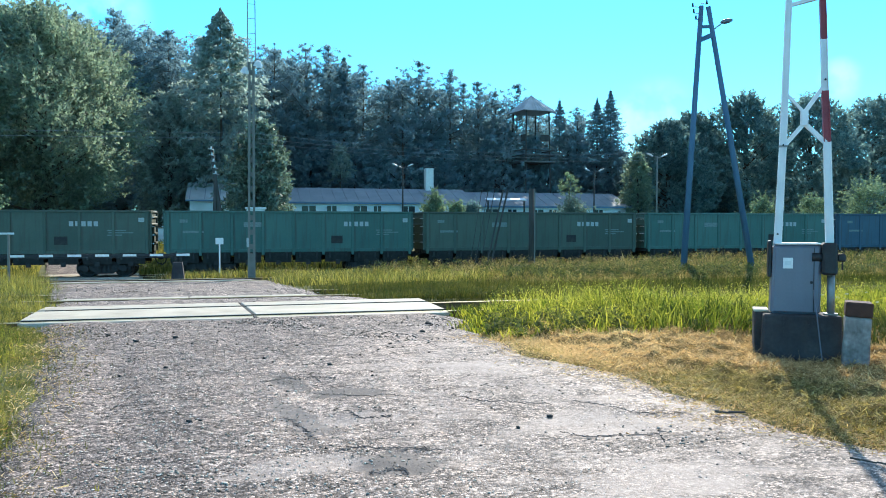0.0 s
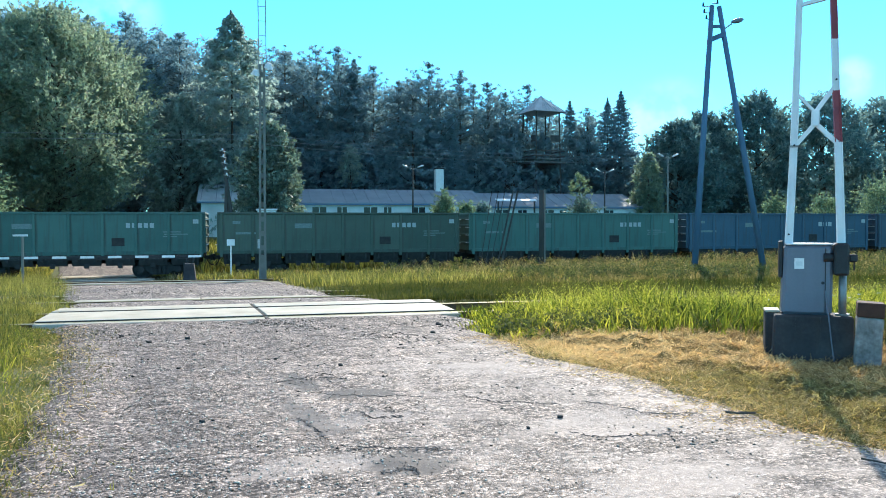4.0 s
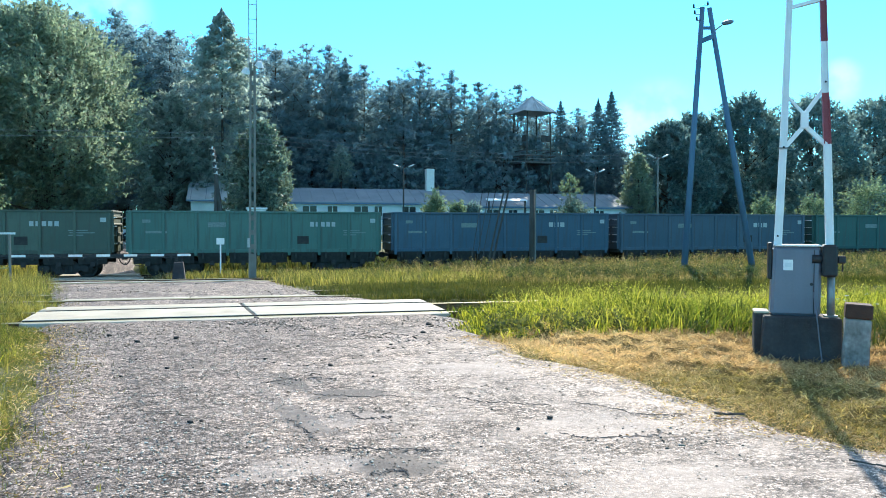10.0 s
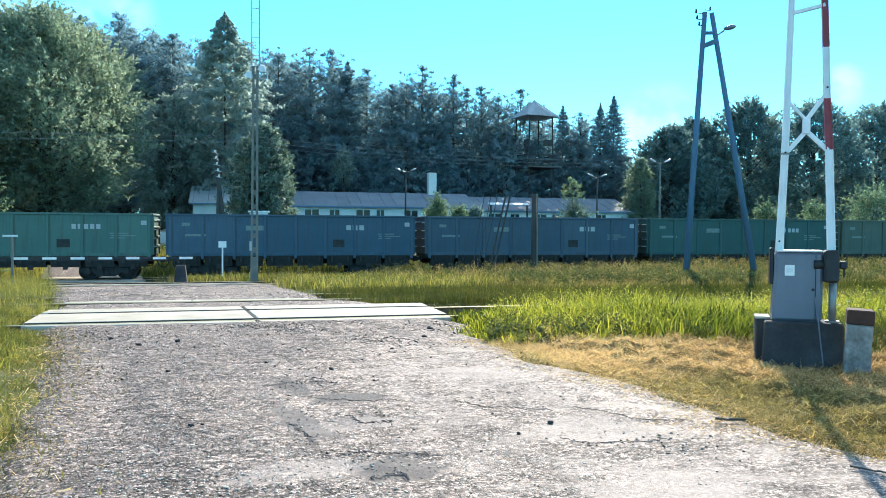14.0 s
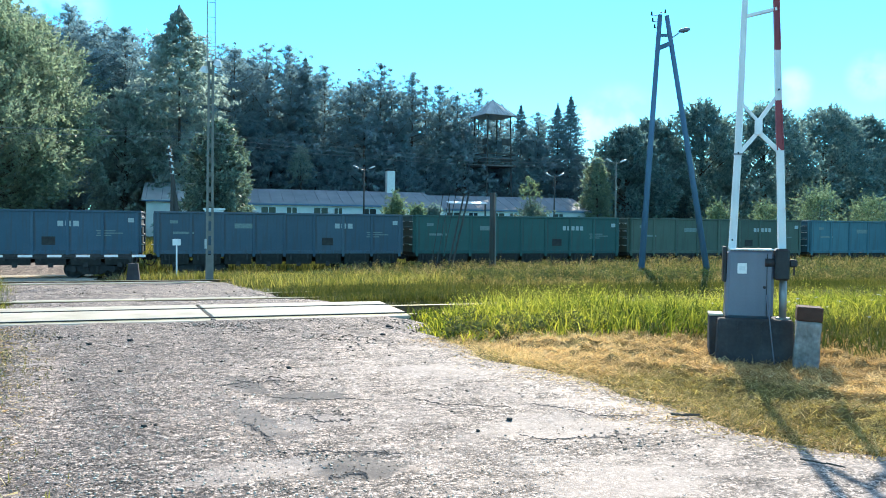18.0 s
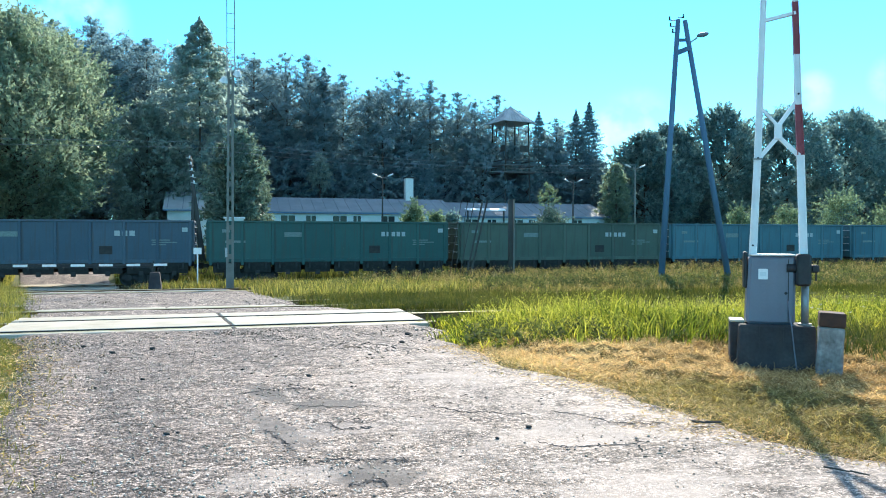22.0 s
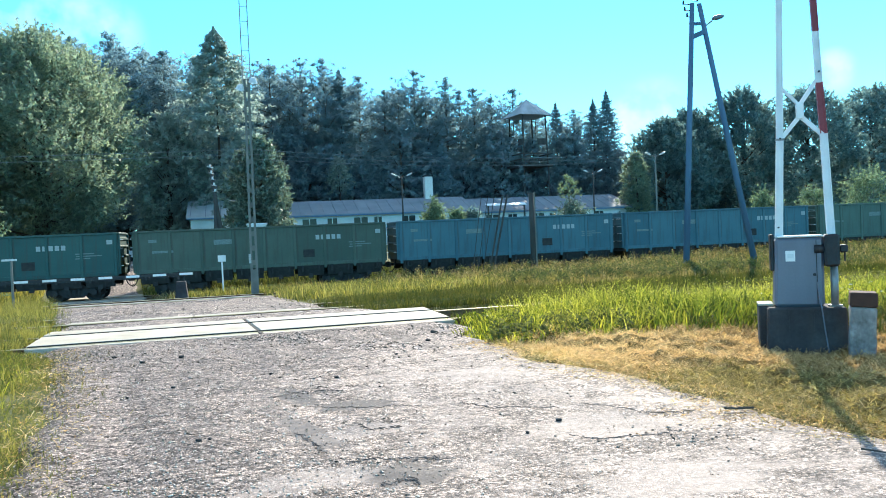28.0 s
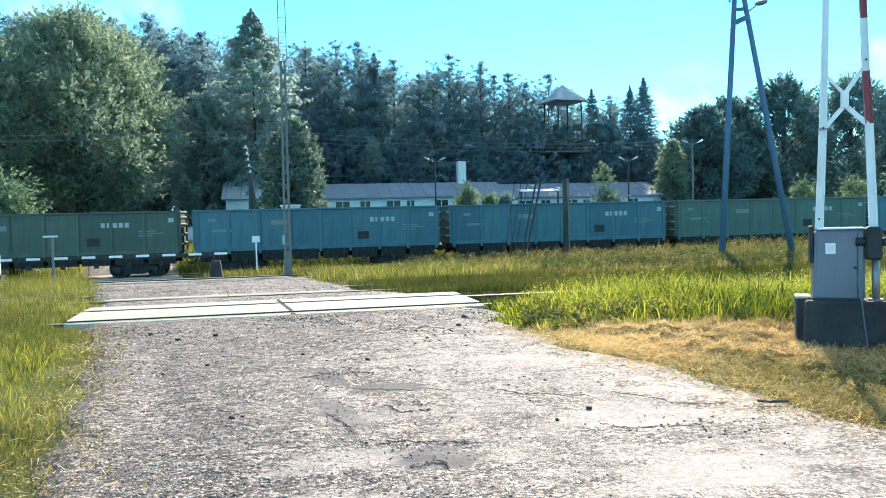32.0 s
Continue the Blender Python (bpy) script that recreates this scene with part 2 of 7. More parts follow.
    fines = ramp(noisy(210.0, 2.0), (0.36, (0.7, 0.7, 0.7)), (0.64, (1.28, 1.27, 1.26)))
    col = blend("MULTIPLY", 0.8, col, fines)
    # ragged dark gravel streaks and pale dried fines
    wear = ramp(noisy(3.4, 7.0, (1.0, 2.2, 1.0), 0.72), (0.4, (0.45, 0.45, 0.46)), (0.48, (0.92, 0.92, 0.92)), (0.6, (1.2, 1.18, 1.15)))
    rough_part = calc("MULTIPLY_ADD", zone, -0.4, 0.8)
    col = blend("MULTIPLY", rough_part, col, wear)
    drift = ramp(noisy(8.0, 4.0, (0.7, 1.7, 1.0), 0.65), (0.38, (0.4, 0.4, 0.41)), (0.47, (0.92, 0.92, 0.92)), (0.62, (1.28, 1.26, 1.24)))
    col = blend("MULTIPLY", rough_part, col, drift)
    # bare smooth asphalt and dried mud, with frayed edges
    fray = noisy(6.0, 6.0, rough=0.68)
    for cx, cy, rx, ry, tilt, tone in BARE:
        mp, ln = n("ShaderNodeMapping"), n("ShaderNodeVectorMath")
        mp.vector_type = "TEXTURE"
        mp.inputs["Location"].default_value, mp.inputs["Rotation"].default_value, mp.inputs["Scale"].default_value = (cx, cy, 0), (0, 0, tilt), (rx, ry, 100)
        l(co.outputs["Object"], mp.inputs[0])
        ln.operation = "LENGTH"
        l(mp.outputs[0], ln.inputs[0])
        cover = span(calc("MULTIPLY_ADD", fray, 1.9, calc("SUBTRACT", ln.outputs["Value"], 0.95)), 1.15, 0.72, 0.0, 0.6 if tone is MUD else 0.9)
        flat = n("ShaderNodeRGB")
        flat.outputs[0].default_value = (*tone, 1)
        col = blend("MIX", cover, col, blend("MULTIPLY", 0.6, flat.outputs[0], fines))
        hard = calc("MULTIPLY", hard, calc("MULTIPLY_ADD", cover, -0.9, 1.0))
    # hair cracks that wander across the old surface
    cracks = calc("ABSOLUTE", calc("SUBTRACT", noisy(1.1, 6.0, (0.8, 3.6, 1.0), 0.66), 0.5), 0)
    line = ramp(cracks, (0.0, (0.3, 0.29, 0.3)), (0.006, (0.7, 0.69, 0.69)), (0.016, (1.0, 1.0, 1.0)))
    col = blend("MULTIPLY", calc("MULTIPLY", span(noisy(0.9, 2.0), 0.45, 0.62), calc("MULTIPLY_ADD", zone, 0.6, 0.2)), col, line)
    shade = n("ShaderNodeRGB")
    shade.outputs[0].default_value = (*cast, 1)
    col = blend("MULTIPLY", 1.0, col, shade.outputs[0])
    l(col, b.inputs["Base Color"])
    b.inputs["Roughness"].default_value = 0.75
    b.inputs["Specular IOR Level"].default_value = 0.2
    hgt = calc("MULTIPLY_ADD", calc("MULTIPLY_ADD", heights[1], 0.5, heights[0]), hard, calc("MULTIPLY", noisy(9.0, 5.0), 0.25))
    bp = n("ShaderNodeBump")
    bp.inputs["Strength"].default_value, bp.inputs["Distance"].default_value = 0.7, 0.02
    l(hgt, bp.inputs["Height"])
    l(bp.outputs[0], b.inputs["Normal"])
    return m


GREY, MUD, DIM = (0.105, 0.093, 0.088), (0.385, 0.325, 0.292), (0.15, 0.132, 0.124)
BARE = ((0.42, 8.15, 0.17, 0.5, 0.3, GREY), (0.95, 7.45, 0.42, 0.2, -0.15, GREY), (0.45, 6.55, 0.17, 0.6, 0.3, DIM), (1.0, 5.1, 0.34, 0.26, -0.15, GREY), (0.92, 6.45, 0.4, 0.22, -0.15, MUD), (0.32, 5.2, 0.5, 0.22, 0.25, MUD),
        (2.85, 5.75, 0.5, 0.45, -0.25, MUD), (-2.05, 9.95, 0.5, 0.09, 0.0, MUD), (2.6, 8.4, 0.6, 0.4, -0.3, MUD), (0.2, 4.3, 0.5, 0.3, 0.0, MUD), (2.6, 4.3, 0.7, 0.35, 0.1, MUD))
M_GRAVEL = gravel_mat()
M_GREYGRAVEL = gravel_mat("grey_gravel", (1.12, 1.16, 1.18))
M_SOIL = mat("soil_and_turf", [(0.06, 0.07, 0.02), (0.1, 0.11, 0.035), (0.17, 0.14, 0.07)], 0.9, 0.95, bump=0.5, fine=30)
M_STONE = mat("crushed_stone", [(0.13, 0.1, 0.075), (0.42, 0.345, 0.275), (0.85, 0.75, 0.64)], 3, 0.95, bump=0.2, rand="island")
M_CRACK = mat("crack_dirt", [(0.05, 0.048, 0.05), (0.1, 0.095, 0.095)], 9, 0.95, bump=0.4)
M_CLOD = mat("dark_stone", [(0.02, 0.02, 0.02), (0.05, 0.05, 0.05)], 9, 0.85, bump=0.4)
M_SLAB = mat("pale_concrete", [(0.33, 0.295, 0.23), (0.46, 0.415, 0.33), (0.54, 0.49, 0.4)], 1.6, 0.75, bump=0.25, fine=45)
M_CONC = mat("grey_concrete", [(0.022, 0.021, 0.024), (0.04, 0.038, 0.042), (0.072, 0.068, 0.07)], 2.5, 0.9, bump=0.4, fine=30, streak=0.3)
M_RAIL = mat("rail_steel", [(0.42, 0.37, 0.22), (0.56, 0.5, 0.32)], 8, 0.5, 0.6, 0.03)
M_RUST = mat("rusty_steel", [(0.1, 0.065, 0.045), (0.2, 0.13, 0.08)], 6, 0.9, 0.2, 0.4)
M_WHITE = mat("white_paint", [(0.66, 0.67, 0.68), (0.8, 0.8, 0.8)], 4, 0.55, bump=0.1, streak=0.12)
M_LIMEWASH = mat("worn_whitewash", [(0.1, 0.09, 0.085), (0.23, 0.21, 0.2), (0.4, 0.37, 0.35)], 6, 0.9, bump=0.5, fine=25)
M_RED = mat("red_paint", [(0.2, 0.024, 0.034), (0.3, 0.04, 0.05)], 5, 0.5, bump=0.1)
M_BROWN = mat("brown_paint", [(0.045, 0.018, 0.012), (0.08, 0.032, 0.02)], 8, 0.85, bump=0.4)
M_CABINET = mat("grey_enamel", [(0.115, 0.125, 0.165), (0.15, 0.162, 0.205)], 2, 0.45, bump=0.06, streak=0.12)
M_BLACK = mat("black_metal", [(0.012, 0.013, 0.016), (0.03, 0.03, 0.034)], 8, 0.55, 0.3, 0.2)
# grime of the underframes; also the painted shade in the crossing's rail grooves
M_DARK = mat("grime_and_groove_shade", [(0.025, 0.024, 0.024), (0.055, 0.05, 0.046)], 5, 0.9, 0.1, 0.3)
M_TREAD = mat("wheel_steel", [(0.02, 0.018, 0.017), (0.06, 0.055, 0.05)], 6, 0.6, 0.6, 0.2)
M_MARK = mat("faded_white_lettering", [(0.28, 0.31, 0.31), (0.46, 0.49, 0.48)], 14, 0.8, bump=0.1)
M_FAINT = mat("faint_lettering", [(0.1, 0.15, 0.14), (0.24, 0.28, 0.27)], 18, 0.85, bump=0.1)
# weathered wood of the twin pole, with the lens flare's blue in its colour
M_POLE = mat("flare_blue_wood", [(0.055, 0.11, 0.18), (0.1, 0.17, 0.26)], 4, 0.8, bump=0.5, fine=20, stretch=(1, 1, 0.12))
M_CPOLE = mat("pole_concrete", [(0.12, 0.125, 0.115), (0.19, 0.195, 0.175)], 3, 0.9, bump=0.3)
M_LAMP = mat("lamp_enamel", [(0.5, 0.52, 0.54), (0.7, 0.72, 0.73)], 5, 0.35, bump=0.05)
M_GALV = mat("galvanised_steel", [(0.2, 0.195, 0.19), (0.34, 0.33, 0.32)], 9, 0.5, 0.45, 0.1)
M_WIRE = mat("wire", [(0.2, 0.225, 0.24), (0.27, 0.29, 0.3)], 5, 0.75, 0.1, 0.0)
M_ROOF = mat("grey_roof_sheet", [(0.15, 0.185, 0.22), (0.23, 0.265, 0.3)], 0.7, 0.85, 0.0, 0.15, fine=12, rand="object")
M_RENDERWALL = mat("pale_render", [(0.62, 0.62, 0.6), (0.76, 0.76, 0.74)], 1.2, 0.9, bump=0.2)
M_BLUETRIM = mat("blue_trim", [(0.06, 0.13, 0.24), (0.1, 0.19, 0.32)], 3, 0.6, bump=0.1)
M_BRICK = mat("pale_brick", [(0.62, 0.6, 0.56), (0.76, 0.74, 0.7)], 5, 0.9, bump=0.4)
M_WOODDARK = mat("old_boards", [(0.03, 0.03, 0.028), (0.07, 0.066, 0.06)], 4, 0.9, bump=0.5, stretch=(1, 1, 0.2))
M_TINROOF = mat("tin_roof", [(0.34, 0.36, 0.38), (0.48, 0.5, 0.53)], 2, 0.6, 0.3, 0.1)
M_BARK = mat("bark", [(0.04, 0.032, 0.026), (0.11, 0.08, 0.06)], 5, 0.95, bump=0.6, stretch=(1, 1, 0.25))
M_PINEBARK = mat("pine_bark", [(0.07, 0.055, 0.045), (0.15, 0.11, 0.085)], 5, 0.95, bump=0.6, stretch=(1, 1, 0.25))


def leaf(name, cols, glow=0.35, through=(1.9, 1.75, 0.9), rough=0.85):
    return mat(name, cols, 0.35, rough, bump=0.0, fine=6, spec=0.4, rand="island", glow=glow, through=through)


# oak and dark leaves: veiling glare over the trees is put into the colour
M_LEAF = leaf("oak_leaves", [(0.13, 0.175, 0.145), (0.175, 0.225, 0.175), (0.26, 0.31, 0.225)], 0.54, (1.55, 1.65, 1.4), 0.5)
M_LEAFDARK = leaf("dark_leaves", [(0.085, 0.14, 0.145), (0.135, 0.195, 0.19), (0.21, 0.27, 0.245)], 0.58, (1.5, 1.7, 1.7))
M_LEAFBRIGHT = leaf("birch_leaves", [(0.085, 0.13, 0.09), (0.16, 0.22, 0.145), (0.29, 0.35, 0.245)], 0.5, (1.35, 1.5, 1.2))
M_ASHLEAF = leaf("ash_leaves", [(0.2, 0.25, 0.235), (0.24, 0.29, 0.265), (0.29, 0.34, 0.3)], 0.6, (1.5, 1.65, 1.55), 0.6)
# hazel, larch and pine: haze over the wood is put into the pale blue-grey
M_HAZEL = leaf("hazed_hazel_leaves", [(0.19, 0.25, 0.265), (0.22, 0.28, 0.295), (0.26, 0.315, 0.32)], 0.62, (1.45, 1.65, 1.7), 0.85)
M_LARCH = leaf("hazed_larch_needles", [(0.23, 0.28, 0.265), (0.26, 0.31, 0.29), (0.29, 0.34, 0.31)], 0.66, (1.5, 1.65, 1.6), 0.95)
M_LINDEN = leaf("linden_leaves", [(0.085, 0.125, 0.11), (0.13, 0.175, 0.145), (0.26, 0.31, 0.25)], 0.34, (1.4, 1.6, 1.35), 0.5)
M_NEEDLE = leaf("hazed_pine_needles", [(0.17, 0.235, 0.25), (0.185, 0.25, 0.265), (0.2, 0.265, 0.28)], 0.6, (1.35, 1.6, 1.7), 0.95)
M_GRASS = leaf("meadow_grass", [(0.045, 0.064, 0.02), (0.13, 0.142, 0.044), (0.31, 0.295, 0.11)], 0.46)
M_GRASSBRIGHT = leaf("lush_grass", [(0.026, 0.05, 0.01), (0.1, 0.138, 0.02), (0.38, 0.39, 0.065)], 0.55)
M_MEADOW = leaf("meadow_turf", [(0.024, 0.038, 0.01), (0.054, 0.068, 0.018), (0.125, 0.125, 0.04)], 0.4)
M_WEEDS = leaf("dry_weeds", [(0.07, 0.066, 0.03), (0.155, 0.135, 0.065), (0.3, 0.255, 0.155)], 0.4)
M_LEAFWEED = leaf("weed_leaves", [(0.03, 0.05, 0.025), (0.07, 0.09, 0.035), (0.14, 0.15, 0.06)], 0.35)
M_STALK = leaf("yellow_stalks", [(0.1, 0.13, 0.025), (0.22, 0.25, 0.05), (0.42, 0.42, 0.11)], 0.5)
M_RUBBLE = mat("rubble", [(0.05, 0.043, 0.036), (0.17, 0.145, 0.12), (0.4, 0.345, 0.3)], 3, 0.95, bump=0.2, rand="island")
M_SEED = leaf("seed_heads", [(0.16, 0.12, 0.06), (0.3, 0.24, 0.14), (0.5, 0.48, 0.4)], 0.4)
M_STRAW = leaf("straw", [(0.19, 0.12, 0.045), (0.62, 0.455, 0.21), (0.9, 0.76, 0.46)], 0.4, (1.5, 1.3, 0.9))
M_MOWN = leaf("mown_grass", [(0.07, 0.066, 0.022), (0.23, 0.195, 0.07), (0.56, 0.47, 0.24)], 0.38)
# near-black brown that carries the shade at the foot of the lush clump
M_SHADEGRASS = mat("shade_brown_grass", [(0.02, 0.02, 0.008), (0.05, 0.042, 0.02), (0.12, 0.09, 0.05)], 3, 0.95, bump=0.0, fine=20, spec=0.1, rand="island")
M_THATCH = mat("thatch", [(0.09, 0.075, 0.03), (0.24, 0.18, 0.08), (0.42, 0.31, 0.15)], 2.5, 0.95, bump=0.9, fine=90, spec=0.1)


# ---- mesh helpers ----
def box(bm, x0, x1, y0, y1, z0, z1, bevel=0.0):
    r = bmesh.ops.create_cube(bm, size=1.0)
    vs = r["verts"]
    bmesh.ops.scale(bm, vec=(x1 - x0, y1 - y0, z1 - z0), verts=vs)
    bmesh.ops.translate(bm, vec=((x0 + x1) / 2, (y0 + y1) / 2, (z0 + z1) / 2), verts=vs)
    if bevel:
        es = list({e for v in vs for e in v.link_edges})
        bmesh.ops.bevel(bm, geom=es, offset=bevel, segments=1, affect="EDGES")
    return bm


def tube(bm, p0, p1, r0, r1=None, n=10):
    p0, p1 = Vector(p0), Vector(p1)
    d = p1 - p0
    m = Matrix.Translation((p0 + p1) / 2) @ d.to_track_quat("Z", "Y").to_matrix().to_4x4()
    bmesh.ops.create_cone(bm, cap_ends=True, segments=n, radius1=r0, radius2=r0 if r1 is None else r1, depth=d.length, matrix=m)
    return bm


def bar(bm, p0, p1, w, h):
    """A square bar from p0 to p1."""
    p0, p1 = Vector(p0), Vector(p1)
    d = p1 - p0
    m = Matrix.Translation((p0 + p1) / 2) @ d.to_track_quat("Z", "Y").to_matrix().to_4x4() @ Matrix.Diagonal((w, h, d.length, 1))
    bmesh.ops.create_cube(bm, size=1.0, matrix=m)
    return bm


def prism(bm, p0, p1, wx, wy):
    """A straight upright-ish bar, wx wide along x and wy deep along y."""
    r = bmesh.ops.create_cube(bm, size=1.0)
    for v in r["verts"]:
        p = p1 if v.co.z > 0 else p0
        v.co = Vector((p[0] + 2 * v.co.x * wx / 2, p[1] + 2 * v.co.y * wy / 2, p[2]))
    return bm


def data_of(name, bm, material, smooth=False):
    me = bpy.data.meshes.new(name)
    bm.to_mesh(me)
    bm.free()
    me.materials.append(material)
    if smooth:
        me.shade_smooth()
    return me


def part(name, bm, material, parent, label="", smooth=False):
    """One mesh object under a thing or under a part; bm may be ready mesh data."""
    me = bm if isinstance(bm, bpy.types.Mesh) else data_of(name, bm, material, smooth)
    ob = new(name, me)
    ob.parent = parent
    return tagged(ob, label)


def B():
    return bmesh.new()


def thing(name, m, label, category, group="", kind=""):
    ob = new(name)
    ob.matrix_world = m
    return tagged(ob, label, category, group, kind)


def seat(t, x, y, z):
    """Moves a thing's origin to its base; its parts stay where they are."""
    d = Vector((x, y, z)) - t.location
    t.location += d
    for c in t.children:
        c.location -= d


def mesh_np(name, verts, faces, material):
    """A mesh from an array of points and an array of faces with equally many corners."""
    me = bpy.data.meshes.new(name)
    k = faces.shape[1]
    me.vertices.add(len(verts))
    me.vertices.foreach_set("co", np.ascontiguousarray(verts, dtype=np.float32).ravel())
    me.loops.add(faces.size)
    me.loops.foreach_set("vertex_index", np.ascontiguousarray(faces, dtype=np.int32).ravel())
    me.polygons.add(len(faces))
    me.polygons.foreach_set("loop_start", np.arange(0, faces.size, k, dtype=np.int32))
    me.update(calc_edges=True)
    me.materials.append(material)
    return me


# ---- the lie of the land ----
RAIL_Z = -1.07


def zg(y):
    return np.interp(y, [-3000, 17, 18.4, 20.6, 31.5, 34.6, 42.2, 48, 56, 64, 78, 112, 3000], [0, 0, -0.075, -0.09, -0.62, -0.69, -1.12, -1.16, -0.2, 0.4, 1.0, 3.0, 3.0])


EDGE_Y = [-60, -8, 0, 4, 6.2, 7.2, 8.8, 11.75, 15.5, 17, 20, 32, 36, 43, 55, 70]
EDGE_L = [-2.6, -1.7, -1.55, -1.6, -1.77, -1.95, -2.14, -2.75, -3.6, -3.75, -4.5, -7.4, -8.4, -10.3, -12.5, -14]
RIGHT_Y = [-60, -8, 0, 3, 4.6, 5.2, 6.06, 6.5, 7.3, 8.1, 8.9, 10.1, 10.6, 13.8, 17, 20, 32.5, 35, 37, 43, 55, 70]
RIGHT_X = [14, 13, 9, 6.2, 4.55, 4.36, 4.25, 4.2, 4.12, 3.88, 3.6, 3.6, 3.45, 3.6, 2.9, 1.7, 1.0, -1.0, -4.2, -5.6, -7.5, -9]


def road_l(y):
    return np.interp(y, EDGE_Y, EDGE_L)


def road_r(y):
    return np.interp(y, RIGHT_Y, RIGHT_X)


def wobble(x, y, s):
    """Smooth unevenness between about -1 and 1."""
    return (np.sin(x * s + 1.3 * np.sin(y * s * 0.7)) + np.sin(y * s * 1.17 + 2.1 * np.sin(x * s * 0.53 + 1.0)) + np.sin((x + y) * s * 0.61 + 0.4)) / 3


def build_ground():
    xs = np.concatenate([[-3000, -900, -300, -150, -90, -60], np.arange(-45, 95, 0.9), [110, 140, 200, 350, 900, 3000]])
    ys = np.concatenate([[-3000, -900, -300, -100, -40, -15], np.arange(-6, 50, 0.45), np.arange(50, 130, 4), [150, 220, 400, 900, 3000]])
    X, Y = np.meshgrid(xs, ys)
    inside = (X > road_l(Y) - 0.2) & (X < road_r(Y) + 0.2) & (Y < 60)
    Z = zg(Y) + np.where(inside, -0.1, 0.04 * wobble(X, Y, 0.9) - 0.03)
    near = (Y > 13.3) & (Y < 17.2)
    Z = np.where(near, np.minimum(Z, -0.16), Z)
    n, m = X.shape
    i = np.arange(n * m).reshape(n, m)
    f = np.stack([i[:-1, :-1], i[:-1, 1:], i[1:, 1:], i[1:, :-1]], -1).reshape(-1, 4)
    me = mesh_np("ground", np.stack([X, Y, Z], -1).reshape(-1, 3), f, M_SOIL)
    me.shade_smooth()
    tagged(new("ground", me), "rough turf and bare soil beside the tracks", "ground", kind="structure")


def road_z(x, y):
    """Worn gravel: wheel ruts, ripples and shallow potholes with broken rims."""
    z = zg(y) + 0.012 * wobble(x, y, 1.9) + 0.006 * wobble(x + 9, y, 6.3)
    # ripples across the way, and the ruts of wheels along it
    q = 0.5 + 0.5 * wobble(x - 4, y + 2, 1.3)
    z = z + q * (0.008 * wobble(x * 0.6 + 2, y + 0.3 * x, 13.0) + 0.005 * wobble(x * 0.7 + 5, y - 0.2 * x, 27.0))
    lane = x + 0.14 * y - 0.75
    z = z - 0.012 * (np.exp(-((lane + 0.9) / 0.3) ** 2) + np.exp(-((lane - 0.55) / 0.3) ** 2))
    for cx, cy, rx, ry, d in ((0.45, 8.1, 0.25, 0.45, 0.016), (0.9, 7.4, 0.45, 0.3, 0.016), (0.5, 6.45, 0.3, 0.6, 0.024), (1.0, 5.1, 0.45, 0.28, 0.022), (2.85, 5.7, 0.6, 0.35, 0.014), (0.95, 6.4, 0.4, 0.2, 0.014)):
        e = ((x - cx) / rx) ** 2 + ((y - cy) / ry) ** 2 + 0.35 * wobble(x + cx, y, 9.0)
        z = z - d / (1 + np.exp(5 * (e - 1)))
    return z + 0.05 * np.exp(-((y - 20.2) / 0.3) ** 4)


def build_road(name, y0, y1, step, cols, label, material):
    ys = np.concatenate([np.arange(y0, 1.0, 1.0), np.arange(max(y0, 1.0), y1 + 1e-6, step)])
    u = np.linspace(0, 1, cols)
    Y, U = np.meshgrid(ys, u, indexing="ij")
    l = road_l(Y) + 0.14 * wobble(Y, Y * 0.4, 3.1)
    r = road_r(Y) + 0.18 * wobble(Y + 4, Y * 0.5, 2.7)
    X = l + (r - l) * U
    Z = road_z(X, Y) - 0.06 * (np.clip(0.03 - np.minimum(U, 1 - U), 0, 1) / 0.03)
    n, m = X.shape
    i = np.arange(n * m).reshape(n, m)
    f = np.stack([i[:-1, :-1], i[:-1, 1:], i[1:, 1:], i[1:, :-1]], -1).reshape(-1, 4)
    me = mesh_np(name, np.stack([X, Y, Z], -1).reshape(-1, 3), f, material)
    me.shade_smooth()
    return tagged(new(name, me), label, "road", kind="structure")


build_ground()
build_road("road", -60, 13.88, 0.06, 150, "worn gravel road with potholes and loose stones", M_GRAVEL)
build_road("road", 16.6, 42.3, 0.3, 60, "gravel track between the rails on the far side", M_GREYGRAVEL)
build_road("road", 45.5, 70, 0.6, 30, "gravel road beyond the railway", M_GREYGRAVEL)


# ---- railway: crossing slabs and rails ----
def rail_profile(bm, x0, x1, y, z):
    h = [(-0.036, -0.014), (-0.008, 0), (0.008, 0), (0.036, -0.014), (0.036, -0.035), (0.009, -0.05), (0.009, -0.14), (0.065, -0.165), (-0.065, -0.165), (-0.009, -0.14), (-0.009, -0.05), (-0.036, -0.035)]
    a = [bm.verts.new((x0, y + p, z + q)) for p, q in h]
    b = [bm.verts.new((x1, y + p, z + q)) for p, q in h]
    for i in range(len(h)):
        j = (i + 1) % len(h)
        bm.faces.new((a[i], b[i], b[j], a[j]))
    bm.faces.new(a)
    bm.faces.new(b[::-1])


TRACKS = ((14.16, 15.75, 0.0), (18.62, 20.2, -0.05), (32.3, 33.88, -0.615), (43.08, 44.68, RAIL_Z))


def build_rails():
    for y0, y1, z in TRACKS:
        for y in (y0, y1):
            bm = B()
            rail_profile(bm, -160, 260, y, z)
            me = data_of("rail", bm, M_RAIL)
            me.materials.append(M_RUST)
            for p in me.polygons:
                p.material_index = 0 if p.normal.z > 0.3 and p.center.z > z - 0.02 else 1
            tagged(new("rail", me), "steel rail with a polished running surface", "rail", "rails of the station tracks", "structure")


